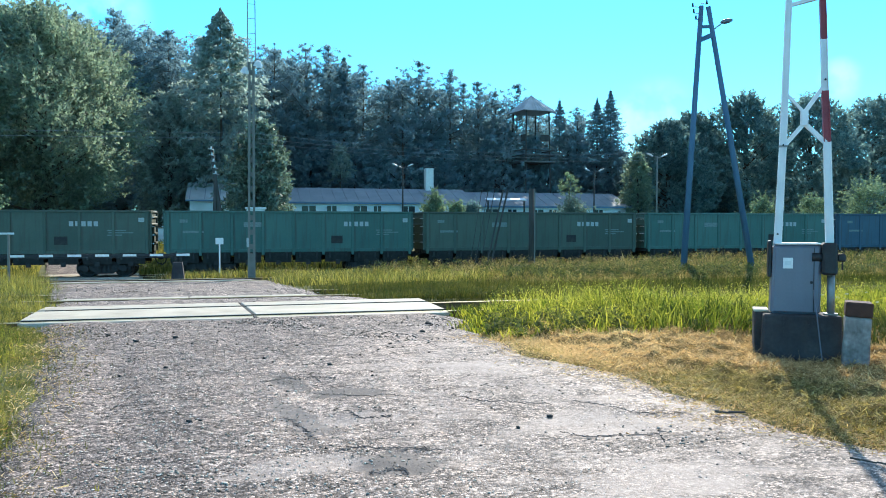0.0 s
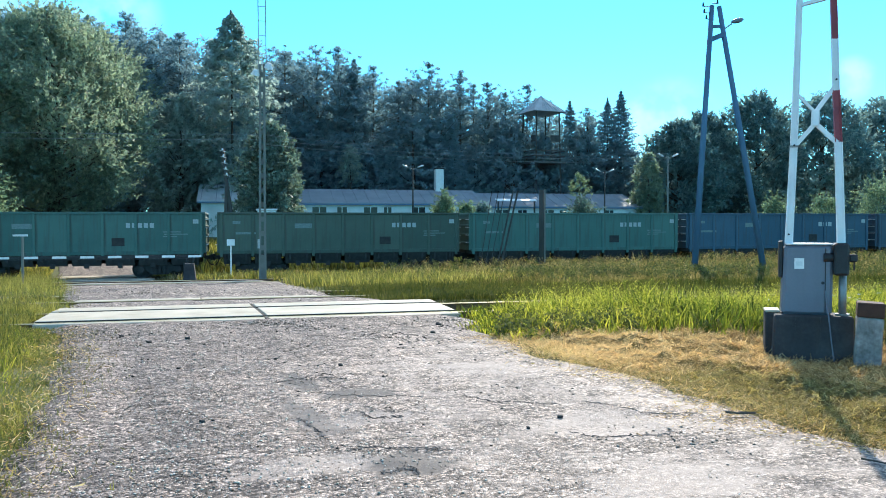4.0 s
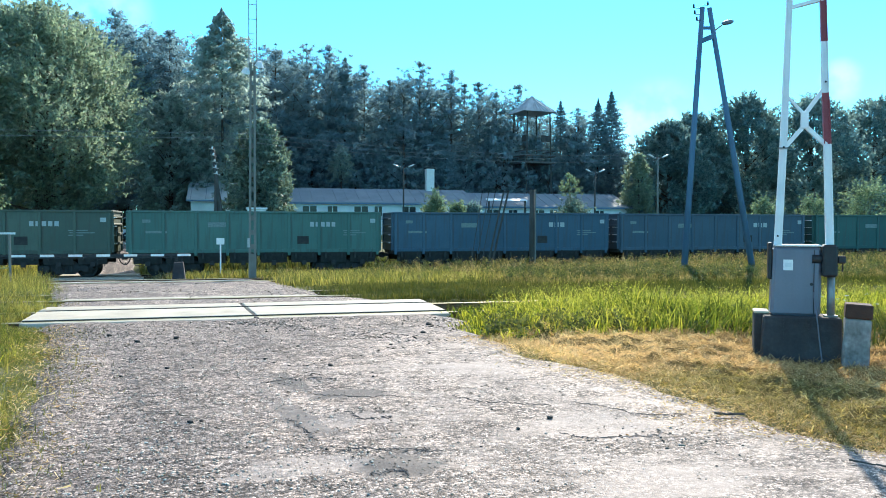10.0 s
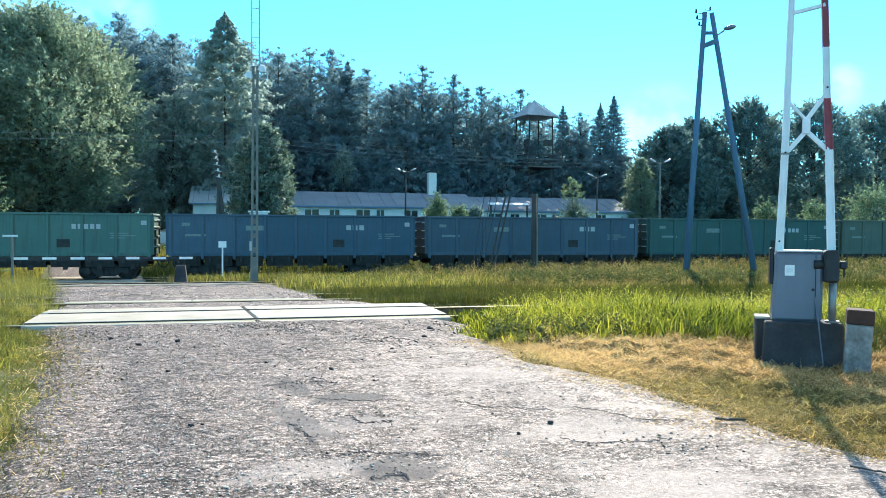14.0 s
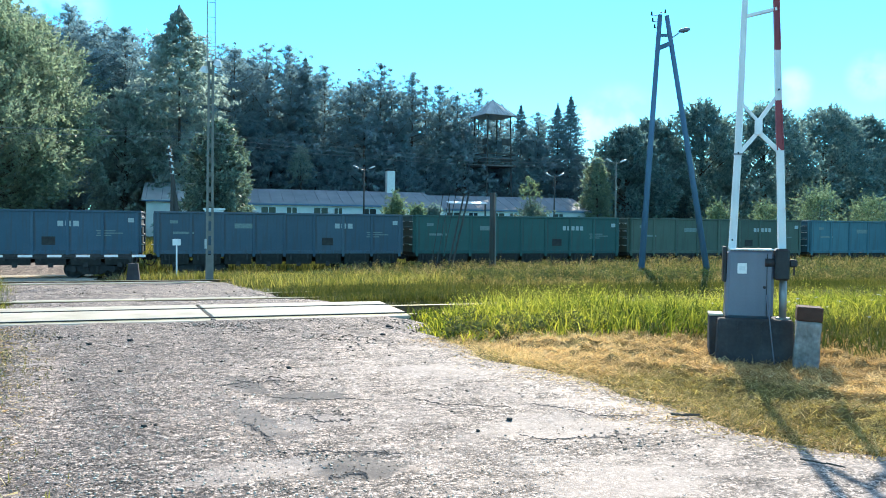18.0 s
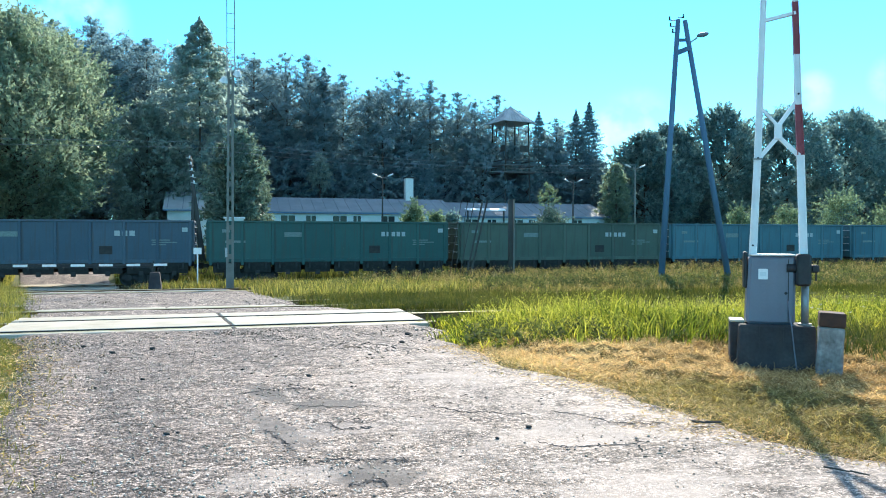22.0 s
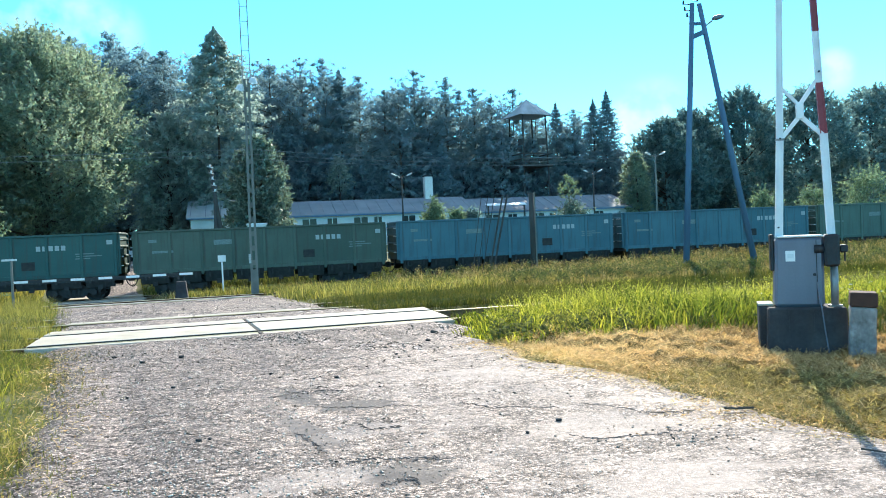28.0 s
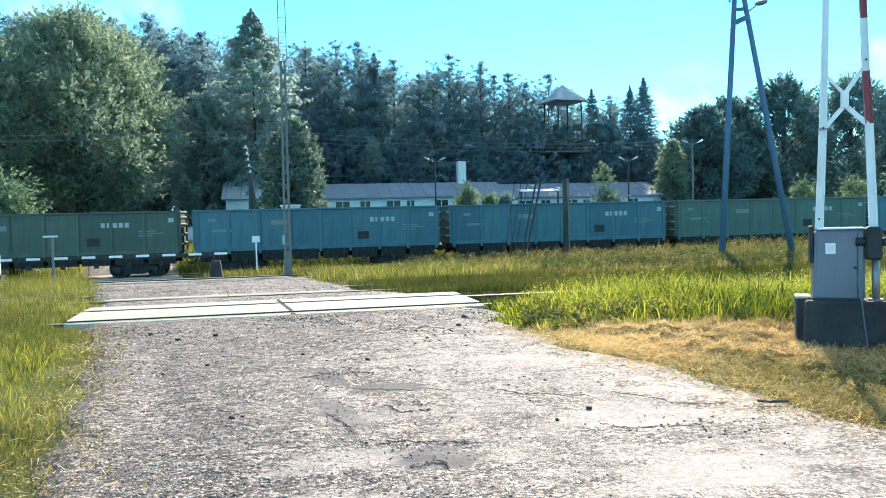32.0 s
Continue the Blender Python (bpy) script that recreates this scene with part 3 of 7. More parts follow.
def build_slabs():
    deck = thing("crossing_deck", pose(0, 0, 0), "pale concrete crossing slabs between the rails", "crossing", kind="structure")

    def slab(x0, x1, y0, y1, skew=0.0, taper0=0.0, taper1=0.0, z=0.0, near=0.0):
        bm = B()
        ym = (y0 + y1) / 2
        box(bm, x0, x1, y0, y1, z - 0.16, z)
        for v in bm.verts:
            end = 1 if v.co.x > (x0 + x1) / 2 else 0
            v.co.x += skew * (v.co.y - 15.0) * (1 if (x0 > -3 if not end else x1 < 3) else 0)
            if v.co.y > ym and not end:
                v.co.x += taper0
            if v.co.y > ym and end:
                v.co.x += taper1
        if near:
            for v in bm.verts:
                if v.co.y < ym and v.co.x < -3:
                    v.co.x += 0.1
                    v.co.y += near
        bmesh.ops.bevel(bm, geom=list(bm.edges), offset=0.015, segments=1, affect="EDGES")
        part("concrete_panel", bm, M_SLAB, deck)
    for x0, x1 in ((-3.72, 0.0), (0.06, 3.7)):
        slab(x0, x1, 13.84, 14.1, -0.12, z=-0.006, near=0.16)
        slab(x0, x1, 14.25, 15.66, -0.12, 0.0 if x0 > -3 else -0.1, 0.0, z=0.02)
        slab(x0 - (0.12 if x0 < -3 else 0.0), x1, 15.86, 16.5, -0.12, z=0.02)
    # dark strips put in as the shade of the rail grooves; another fills the joint
    for y, z in ((14.242, 0.014), (15.852, 0.014)):
        part("groove_shade", box(B(), -3.7, 3.72, y - 0.008, y + 0.0, -0.1, z), M_DARK, deck, "dark strip added as the shade in the rail groove")
    part("joint_strip", bar(B(), (0.03 + 0.12 * 1.1, 13.9, -0.03), (0.03 - 0.12 * 1.45, 16.45, -0.03), 0.055, 0.06), M_DARK, deck, "dark strip in the joint between two slabs")
    for y0, y1 in ((18.68, 19.0), (32.37, 32.55), (41.6, 42.95), (43.2, 44.55), (44.8, 46.2)):
        z = float(np.interp((y0 + y1) / 2, [15, 19, 33, 43], [0, -0.055, -0.62, RAIL_Z - 0.01]))
        l, r = road_l(y0), road_r(y0)
        if y0 < 40:
            l, r = l + 0.1, r - 0.8
        k = 2 if y0 < 40 else 3
        for i in range(k):
            slab(l + (r - l) * i / k + 0.02, l + (r - l) * (i + 1) / k - 0.02, y0, y1, z=z)


build_rails()
build_slabs()


# ---- freight wagons ----
WL, WP = 13.12, 13.92          # body length and spacing of the wagons
SIDE_Y, HALF_W = 42.333, 1.53  # near side of the train, half its width
FLOOR_H, TOP_H = 1.42, 3.48    # above the rail
PAINTS = {}


def paint(key):
    cols = {
        "olive": ((0.05, 0.074, 0.055), (0.078, 0.105, 0.078)), "green": ((0.042, 0.1, 0.085), (0.066, 0.135, 0.112)), "jade": ((0.052, 0.12, 0.1), (0.074, 0.15, 0.125)),
        "blue": ((0.032, 0.072, 0.112), (0.055, 0.1, 0.145)), "slate": ((0.038, 0.068, 0.1), (0.06, 0.092, 0.125)), "pine": ((0.016, 0.066, 0.062), (0.03, 0.09, 0.08)),
        "teal": ((0.04, 0.11, 0.142), (0.064, 0.15, 0.182)), "sea": ((0.055, 0.145, 0.165), (0.08, 0.185, 0.205)), "moss": ((0.065, 0.105, 0.085), (0.09, 0.14, 0.11)),
    }[key]
    if key not in PAINTS:
        PAINTS[key] = mat("wagon_paint_" + key, [cols[0], cols[1]], 0.8, 0.6, 0.0, 0.12, 14, streak=0.5, rand="object")
    return PAINTS[key]


POSTS = [0.12 + (WL - 0.24) * i / 8 for i in range(9)]
SHARED = {}


def shared(key, make, material, smooth=False):
    if (key, material.name) not in SHARED:
        SHARED[(key, material.name)] = data_of(key, make(), material, smooth)
    return SHARED[(key, material.name)]


def side_wall_mesh():
    bm = B()
    box(bm, 0, WL, -0.02, 0.03, FLOOR_H, TOP_H - 0.1)
    return bm


def bay_panel_mesh():
    """Sheet of one bay, pressed into shallow horizontal swages."""
    half = (POSTS[1] - POSTS[0]) / 2 - 0.07
    bm = box(B(), -half, half, -0.03, -0.021, FLOOR_H + 0.025, TOP_H - 0.115)
    for z in (FLOOR_H + 0.55, FLOOR_H + 1.1, FLOOR_H + 1.62):
        bar(bm, (-half + 0.07, -0.024, z), (half - 0.07, -0.024, z), 0.022, 0.09)
    return bm


def stanchion_mesh():
    bm = B()
    box(bm, -0.075, 0.075, -0.085, -0.03, FLOOR_H - 0.32, TOP_H - 0.09, 0.02)
    for v in bm.verts:
        if v.co.z > 2.5 and v.co.y < -0.1:
            v.co.y += 0.025
    return bm


def rim_mesh():
    bm = B()
    box(bm, -0.02, WL + 0.02, -0.09, 0.07, TOP_H - 0.11, TOP_H, 0.02)
    return bm


def sill_mesh():
    bm = B()
    box(bm, 0, WL, -0.07, 0.05, FLOOR_H - 0.16, FLOOR_H + 0.02, 0.015)
    return bm


def hatch_mesh():
    bm = B()
    # a discharge door that slopes inward, with two hinge straps and a latch
    box(bm, -0.7, 0.7, -0.04, 0.0, FLOOR_H - 0.72, FLOOR_H - 0.165, 0.01)
    for v in bm.verts:
        if v.co.z < FLOOR_H - 0.5:
            v.co.y += 0.22
    for x in (-0.45, 0.45):
        box(bm, x - 0.05, x + 0.05, -0.08, -0.02, FLOOR_H - 0.5, FLOOR_H - 0.14, 0.01)
    box(bm, -0.12, 0.12, 0.08, 0.16, FLOOR_H - 0.84, FLOOR_H - 0.6, 0.01)
    return bm


def end_wall_mesh():
    bm = B()
    box(bm, -0.03, 0.03, -HALF_W + 0.06, HALF_W - 0.06, FLOOR_H - 0.1, TOP_H - 0.1)
    return bm


def end_rib_mesh():
    return box(B(), 0.03, 0.1, -HALF_W + 0.08, HALF_W - 0.08, -0.06, 0.06, 0.02)


def end_post_mesh():
    return box(B(), 0.0, 0.11, -0.05, 0.05, FLOOR_H - 0.1, TOP_H - 0.1, 0.01)


def end_rim_mesh():
    return box(B(), -0.05, 0.09, -HALF_W, HALF_W, TOP_H - 0.11, TOP_H - 0.002, 0.02)


def frame_mesh():
    bm = B()
    box(bm, -0.02, WL + 0.02, -0.2, 0.2, 1.02, 1.4, 0.02)
    for x in (0.15, 2.24, 4.5, 6.56, 8.6, WL - 2.24, WL - 0.15):
        box(bm, x - 0.12, x + 0.12, -1.35, 1.35, 1.12, 1.38, 0.02)
    tube(bm, (5.2, -0.75, 0.95), (6.1, -0.75, 0.95), 0.2, n=12)   # air tank
    tube(bm, (7.3, -0.6, 1.0), (7.8, -0.6, 1.0), 0.16, n=12)      # brake cylinder
    bar(bm, (4.0, -0.5, 0.98), (9.2, -0.5, 0.98), 0.04, 0.04)
    return bm


def coupler_mesh():
    bm = B()
    box(bm, 0, 0.34, -0.11, 0.11, 0.94, 1.14, 0.03)
    box(bm, 0.26, 0.46, -0.2, 0.16, 0.88, 1.2, 0.04)
    return bm


def hose_mesh():
    bm = B()
    pts = [(0.05, 0.32, 0.98), (0.16, 0.34, 0.72), (0.3, 0.36, 0.6), (0.42, 0.36, 0.66)]
    for a, b in zip(pts, pts[1:]):
        tube(bm, a, b, 0.028, n=6)
    return bm


def step_mesh():
    bm = B()
    for x in (-0.18, 0.18):
        bar(bm, (x, -0.04, 0.62), (x, -0.04, FLOOR_H - 0.1), 0.03, 0.03)
    for z in (0.63, 0.95):
        bar(bm, (-0.18, -0.04, z), (0.18, -0.04, z), 0.05, 0.03)
    return bm


def rung_mesh():
    bm = B()
    tube(bm, (0.14, -0.2, 0), (0.14, 0.2, 0), 0.014, n=6)
    for y in (-0.2, 0.2):
        tube(bm, (0.05, y, 0), (0.14, y, 0), 0.014, n=6)
    return bm


def wheel_mesh():
    bm = B()
    prof = [(0.05, 0.0), (0.09, 0.07), (0.16, 0.055), (0.36, 0.03), (0.41, 0.065), (0.4785, 0.065), (0.4785, -0.05), (0.508, -0.065), (0.505, -0.085), (0.41, -0.085), (0.36, -0.02), (0.16, -0.03), (0.05, -0.05)]
    n = 28
    ring = [[bm.verts.new((r * math.cos(2 * math.pi * i / n), -w, r * math.sin(2 * math.pi * i / n))) for r, w in prof] for i in range(n)]
    for i in range(n):
        a, b = ring[i], ring[(i + 1) % n]
        for j in range(len(prof)):
            k = (j + 1) % len(prof)
            bm.faces.new((a[j], b[j], b[k], a[k]))
    return bm


def axle_mesh():
    bm = B()
    tube(bm, (0, -1.05, 0), (0, 1.05, 0), 0.075, n=14)
    for y in (-1.06, 1.06):
        tube(bm, (0, y - 0.03, 0), (0, y + 0.03, 0), 0.1, n=12)
    return bm


def bogie_side_mesh():
    bm = B()
    pts = [(-1.25, 0.62), (-0.72, 0.66), (-0.42, 0.86), (0.42, 0.86), (0.72, 0.66), (1.25, 0.62), (1.28, 0.4), (0.68, 0.4), (0.4, 0.2), (-0.4, 0.2), (-0.68, 0.4), (-1.28, 0.4)]
    a = [bm.verts.new((x, -0.09, z)) for x, z in pts]
    b = [bm.verts.new((x, 0.09, z)) for x, z in pts]
    bm.faces.new(a)
    bm.faces.new(b[::-1])
    for i in range(len(pts)):
        j = (i + 1) % len(pts)
        bm.faces.new((a[i], b[i], b[j], a[j]))
    for x in (-0.925, 0.925):
        tube(bm, (x, -0.2, 0.4785), (x, 0.1, 0.4785), 0.17, n=14)
    for x in (-0.24, 0.0, 0.24):
        tube(bm, (x, -0.12, 0.3), (x, -0.12, 0.62), 0.08, n=10)
    return bm


def bolster_mesh():
    bm = B()
    box(bm, -0.22, 0.22, -1.2, 1.2, 0.55, 0.98, 0.03)
    for x in (-1.3, 1.3):
        box(bm, x - 0.04, x + 0.04, -0.9, 0.9, 0.35, 0.5, 0.01)
    return bm


def floor_mesh():
    bm = B()
    box(bm, 0.05, WL - 0.05, -HALF_W + 0.1, HALF_W - 0.1, FLOOR_H - 0.08, FLOOR_H)
    return bm


def plate(x0, x1, z0, z1):
    def make():
        return box(B(), x0, x1, -0.012, 0.0, z0, z1)
    return make


WHEELSETS, WAGONS = [], []


def wagon(k, key, label, bright_mark):
    """Four-axle open wagon; its origin is the body's rear end at rail level, in the track's middle."""
    p = paint(key)
    w = thing("gondola_wagon", pose(-4.083 + WP * (k - 1), SIDE_Y + HALF_W, RAIL_Z), label, "freight wagon", "wagons of the passing train")
    WAGONS.append((w, k))
    for s in (-1, 1):
        turn = pose(0, -HALF_W, 0) if s < 0 else pose(WL, HALF_W, 0, 0, 0, 180)

        def put(name, data, x=0.0, z=0.0, y=0.0, lab=""):
            o = part(name, data, None, w, lab)
            o.matrix_local = turn @ Matrix.Translation((x, y, z))
            return o
        wall = put("side_wall", shared("side_wall", side_wall_mesh, p))
        put("top_rim", shared("top_rim", rim_mesh, p))
        put("side_sill", shared("side_sill", sill_mesh, p))
        for x in POSTS:
            put("stanchion", shared("stanchion", stanchion_mesh, p), x)
        for a, b in zip(POSTS, POSTS[1:]):
            put("floor_hatch", shared("floor_hatch", hatch_mesh, M_DARK), (a + b) / 2)
        for x in (0.5, WL - 0.5):
            put("step", shared("step", step_mesh, M_DARK), x)
        if s < 0:
            for a, b in zip(POSTS, POSTS[1:]):
                part("bay_panel", shared("bay_panel", bay_panel_mesh, p), None, wall).matrix_local = pose((a + b) / 2, 0, 0)
            # plain blocks where the owner's mark, the running number and the notices stand
            if bright_mark:
                for i in range(5):
                    m = part("mark_block", shared("mark_block", plate(-0.1, 0.1, 0, 0.25), M_MARK), None, wall, "white block of the owner's mark")
                    m.matrix_local = pose(9.4 + 0.29 * i, -0.034, 2.66)
            else:
                for i in range(3):
                    m = part("mark_block", shared("mark_block_wide", plate(-0.13, 0.13, 0, 0.27), M_MARK), None, wall, "white block of the owner's mark")
                    m.matrix_local = pose(9.45 + 0.36 * i, -0.034, 2.66)
            for x0, z0, wd, ht, mt in ((3.95, 2.62, 0.95, 0.26, M_FAINT), (8.95, 1.75, 0.0, 0, None), (11.1, 2.42, 0.9, 0.05, M_FAINT), (11.15, 2.3, 1.2, 0.05, M_FAINT), (11.1, 2.18, 0.7, 0.05, M_FAINT), (0.85, 2.3, 1.05, 0.12, M_FAINT),
                                       (0.7, 2.85, 0.4, 0.16, M_FAINT), (WL - 0.52, 2.88, 0.28, 0.22, M_MARK)):
                if mt:
                    m = part("notice", shared("notice%.2f%.2f" % (wd, ht), plate(0, wd, 0, ht), mt), None, wall)
                    m.data.name = "notice"
                    m.matrix_local = pose(x0, -0.034, z0)
            m = part("stencil_plate", shared("stencil_plate", plate(0, 0.62, 0, 0.42), M_DARK), None, wall, "dark painted square")
            m.matrix_local = pose(8.6, -0.034, 1.72)
    for x, rz in ((0, 180), (WL, 0)):
        e = part("end_wall", shared("end_wall", end_wall_mesh, p), None, w)
        e.matrix_local = pose(x, 0, 0, 0, 0, rz)
        c = part("coupler", shared("coupler", coupler_mesh, M_DARK), None, w)
        c.matrix_local = pose(x, 0, 0, 0, 0, rz)
        h = part("brake_hose", shared("brake_hose", hose_mesh, M_BLACK), None, w)
        h.matrix_local = pose(x, 0, 0, 0, 0, rz)
        for z in (1.75, 2.25, 2.75, 3.15):
            part("end_rib", shared("end_rib", end_rib_mesh, p), None, e).matrix_local = pose(0, 0, z)
        for y in (-1.42, 1.42):
            part("end_post", shared("end_post", end_post_mesh, p), None, e).matrix_local = pose(0, y, 0)
        part("end_rim", shared("end_rim", end_rim_mesh, p), None, e)
        for z in (1.75, 2.2, 2.65, 3.1):
            r = part("rung", shared("rung", rung_mesh, M_WHITE), None, e, "pale ladder rung")
            r.matrix_local = pose(0.06, -1.2 if rz == 0 else 1.2, z)
    part("floor", shared("floor", floor_mesh, M_DARK), None, w)
    part("underframe", shared("underframe", frame_mesh, M_DARK), None, w)
    for bx in ((WL - 8.65) / 2, (WL + 8.65) / 2):
        bg = part("bogie", shared("bogie", bolster_mesh, M_DARK), None, w)
        bg.matrix_local = pose(bx, 0, 0)
        for y, rz in ((-1.05, 0), (1.05, 180)):
            sf = part("side_frame", shared("side_frame", bogie_side_mesh, M_DARK), None, bg)
            sf.matrix_local = pose(0, y, 0, 0, 0, rz)
        for dx in (-0.925, 0.925):
            ax = part("wheelset", shared("wheelset", axle_mesh, M_TREAD), None, w)
            ax.matrix_local = pose(bx + dx, 0, 0.4785)
            for y, rz in ((-0.79, 0), (0.79, 180)):
                wh = part("wheel", shared("wheel", wheel_mesh, M_TREAD), None, ax)
                wh.matrix_local = pose(0, y, 0, 0, 0, rz)
            WHEELSETS.append((ax, bx + dx))


ORDER = (("olive", "olive-grey steel open goods wagon, dusty", 1), ("green", "mid-green steel open goods wagon with a white mark", 1), ("olive", "dull olive steel open goods wagon with a white mark", 1),
         ("jade", "light green steel open goods wagon with a white mark", 1), ("blue", "blue steel open goods wagon, faded", 0), ("slate", "dark slate-blue steel open goods wagon", 0),
         ("pine", "dark green steel open goods wagon, clean paint", 1), ("olive", "olive green steel open goods wagon with a white mark", 1), ("teal", "turquoise-blue steel open goods wagon", 1),
         ("teal", "turquoise-blue steel open goods wagon, weathered", 1), ("moss", "pale moss-green steel open goods wagon", 1), ("sea", "sea-green steel open goods wagon", 1))
for k_, (c_, l_, b_) in enumerate(ORDER):
    wagon(k_, c_, l_, b_)


# ---- near barrier ----
def near_barrier():
    t = thing("barrier_machine", pose(6.46, 7.84, 0, 0, 0, -33), "grey level crossing barrier drive on a concrete foot, boom raised", "barrier")
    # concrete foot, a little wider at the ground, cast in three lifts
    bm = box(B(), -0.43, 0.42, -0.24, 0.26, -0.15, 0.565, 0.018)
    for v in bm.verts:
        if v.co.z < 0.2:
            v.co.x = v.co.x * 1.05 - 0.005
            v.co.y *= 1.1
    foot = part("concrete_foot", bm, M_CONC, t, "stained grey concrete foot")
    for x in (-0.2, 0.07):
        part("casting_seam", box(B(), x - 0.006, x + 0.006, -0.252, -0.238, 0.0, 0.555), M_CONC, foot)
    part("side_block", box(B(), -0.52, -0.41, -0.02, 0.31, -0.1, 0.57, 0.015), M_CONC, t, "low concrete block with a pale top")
    part("block_cap", box(B(), -0.525, -0.35, -0.03, 0.31, 0.571, 0.6, 0.008), M_SLAB, t)
    # sheet steel cabinet, narrower above
    bm = box(B(), -0.35, 0.2, -0.15, 0.17, 0.567, 1.395, 0.035)
    for v in bm.verts:
        k = (v.co.z - 0.567) / 0.83
        v.co.x += 0.03 * k * (1 if v.co.x < 0 else 0.3)
    cab = part("cabinet", bm, M_CABINET, t, "grey enamelled sheet steel cabinet")
    part("lid", box(B(), -0.3, 0.2, -0.158, 0.18, 1.396, 1.416, 0.008), M_WHITE, cab, "pale sheet lid")
    part("data_plate", box(B(), -0.213, -0.107, -0.158, -0.151, 1.112, 1.239), M_WHITE, cab, "small white data plate")
    part("plate_print", box(B(), -0.195, -0.125, -0.1605, -0.1582, 1.15, 1.2), M_LAMP, cab, "grey print on the plate")
    part("door_seam", box(B(), 0.118, 0.126, -0.156, -0.15, 0.6, 1.36), M_BLACK, cab)
    part("door_lock", tube(B(), (0.095, -0.165, 0.95), (0.095, -0.15, 0.95), 0.018, n=10), M_BLACK, cab)
    # bracket, shaft and its cover
    bm = box(B(), 0.205, 0.37, -0.2, 0.04, 1.04, 1.42, 0.025)
    part("motor_bracket", bm, M_BLACK, t, "black boom bracket")
    bm = box(B(), 0.37, 0.46, -0.16, -0.04, 1.2, 1.29, 0.015)
    tube(bm, (0.43, -0.1, 1.1), (0.43, -0.1, 1.2), 0.01, n=6)
    part("shaft_end", bm, M_BLACK, t)
    bm = B()
    tube(bm, (0.1, -0.13, 1.25), (0.21, -0.13, 1.25), 0.055, n=14)
    part("drive_shaft", bm, M_BLACK, t, smooth=True)
    part("shaft_plate", box(B(), -0.375, -0.33, -0.1, 0.1, 1.0, 1.44, 0.01), M_BLACK, t)
    bm = B()
    tube(bm, (0.318, -0.06, 0.566), (0.318, -0.06, 1.04), 0.043, n=16)
    part("support_pipe", bm, M_GALV, t, "galvanised support pipe", True)
    part("pipe_flange", tube(B(), (0.318, -0.06, 0.566), (0.318, -0.06, 0.585), 0.08, n=16), M_GALV, t)
    bm = B()
    pts = [(0.12, -0.165, 0.86), (0.135, -0.17, 0.7), (0.15, -0.25, 0.56), (0.177, -0.26, 0.3), (0.209, -0.27, 0.04)]
    for a, b in zip(pts, pts[1:]):
        tube(bm, a, b, 0.008, n=6)
    part("cable", bm, M_CABINET, t, "grey cable down the foot")
    # the two arms of the boom: channel sections that lean together
    for side, zs, xs, cut in (("l", [1.3, 1.432, 2.6, 3.19, 4.24, 6.2], [-0.27, -0.265, -0.22, -0.205, -0.178, -0.12], [1.3, 2.58, 4.2, 6.2]),
                              ("r", [1.3, 1.41, 2.62, 3.22, 3.82, 4.28, 6.2], [0.306, 0.303, 0.259, 0.227, 0.207, 0.188, 0.11], [1.3, 2.61, 3.215, 3.82, 4.45, 5.1, 5.75, 6.2])):
        for i, (a, b) in enumerate(zip(cut, cut[1:])):
            xa, xb = np.interp(a, zs, xs), np.interp(b, zs, xs)
            wa, wb = np.interp(a, [1.3, 4.3], [0.088, 0.068]), np.interp(b, [1.3, 4.3], [0.088, 0.068])
            bm = B()
            prism(bm, (xa, -0.015, a), (xb, -0.015, b), wa * 0.74, 0.05)
            for e in (-1, 1):
                prism(bm, (xa + e * wa * 0.43, -0.02, a), (xb + e * wb * 0.43, -0.02, b), wa * 0.14, 0.08)
            red = side == "r" and i % 2 == 1
            part("boom_arm" if side == "l" else "boom_band", bm, M_RED if red else M_WHITE, t, "red band of the boom" if red else "white painted boom arm")
    for (xa, za), (xb, zb), w in (((-0.215, 2.57), (0.0, 2.83), 0.05), ((0.245, 2.6), (0.03, 2.82), 0.05), ((-0.2, 3.21), (0.0, 2.975), 0.032), ((0.215, 3.27), (0.02, 2.985), 0.05), ((-0.17, 4.25), (0.19, 4.32), 0.04)):
        bm = B()
        bar(bm, (xa, -0.02, za), (xb, -0.02, zb), 0.05, w)
        part("brace", bm, M_WHITE, t)
    part("brace_box", box(B(), -0.032, 0.052, -0.06, 0.02, 2.8, 3.0, 0.012), M_WHITE, t)
    for x, z in ((-0.22, 2.585), (0.225, 3.34), (0.33, 2.39), (-0.27, 1.52)):
        part("bolt", tube(B(), (x, -0.075, z), (x, -0.058, z), 0.012, n=8), M_BLACK, t)
    part("joint_plate", box(B(), -0.275, -0.17, -0.066, -0.055, 2.56, 2.585), M_GALV, t)


def marker_post():
    t = thing("marker_post", pose(6.66, 7.2, 0, 1, 2.6, -38), "squat concrete marker post, whitewash flaking, brown top", "post")
    bm = box(B(), -0.132, 0.132, -0.12, 0.12, -0.25, 0.6, 0.02)
    bmesh.ops.subdivide_edges(bm, edges=list(bm.edges), cuts=3, use_grid_fill=True)
    for v in bm.verts:
        v.co.x += 0.006 * math.sin(v.co.z * 17 + v.co.y * 9)
        v.co.y += 0.005 * math.sin(v.co.z * 23 + v.co.x * 11)
    part("shaft", bm, M_LIMEWASH, t)
    part("top_band", box(B(), -0.138, 0.136, -0.126, 0.126, 0.601, 0.765, 0.012), M_BROWN, t, "dark brown painted top")


near_barrier()
marker_post()


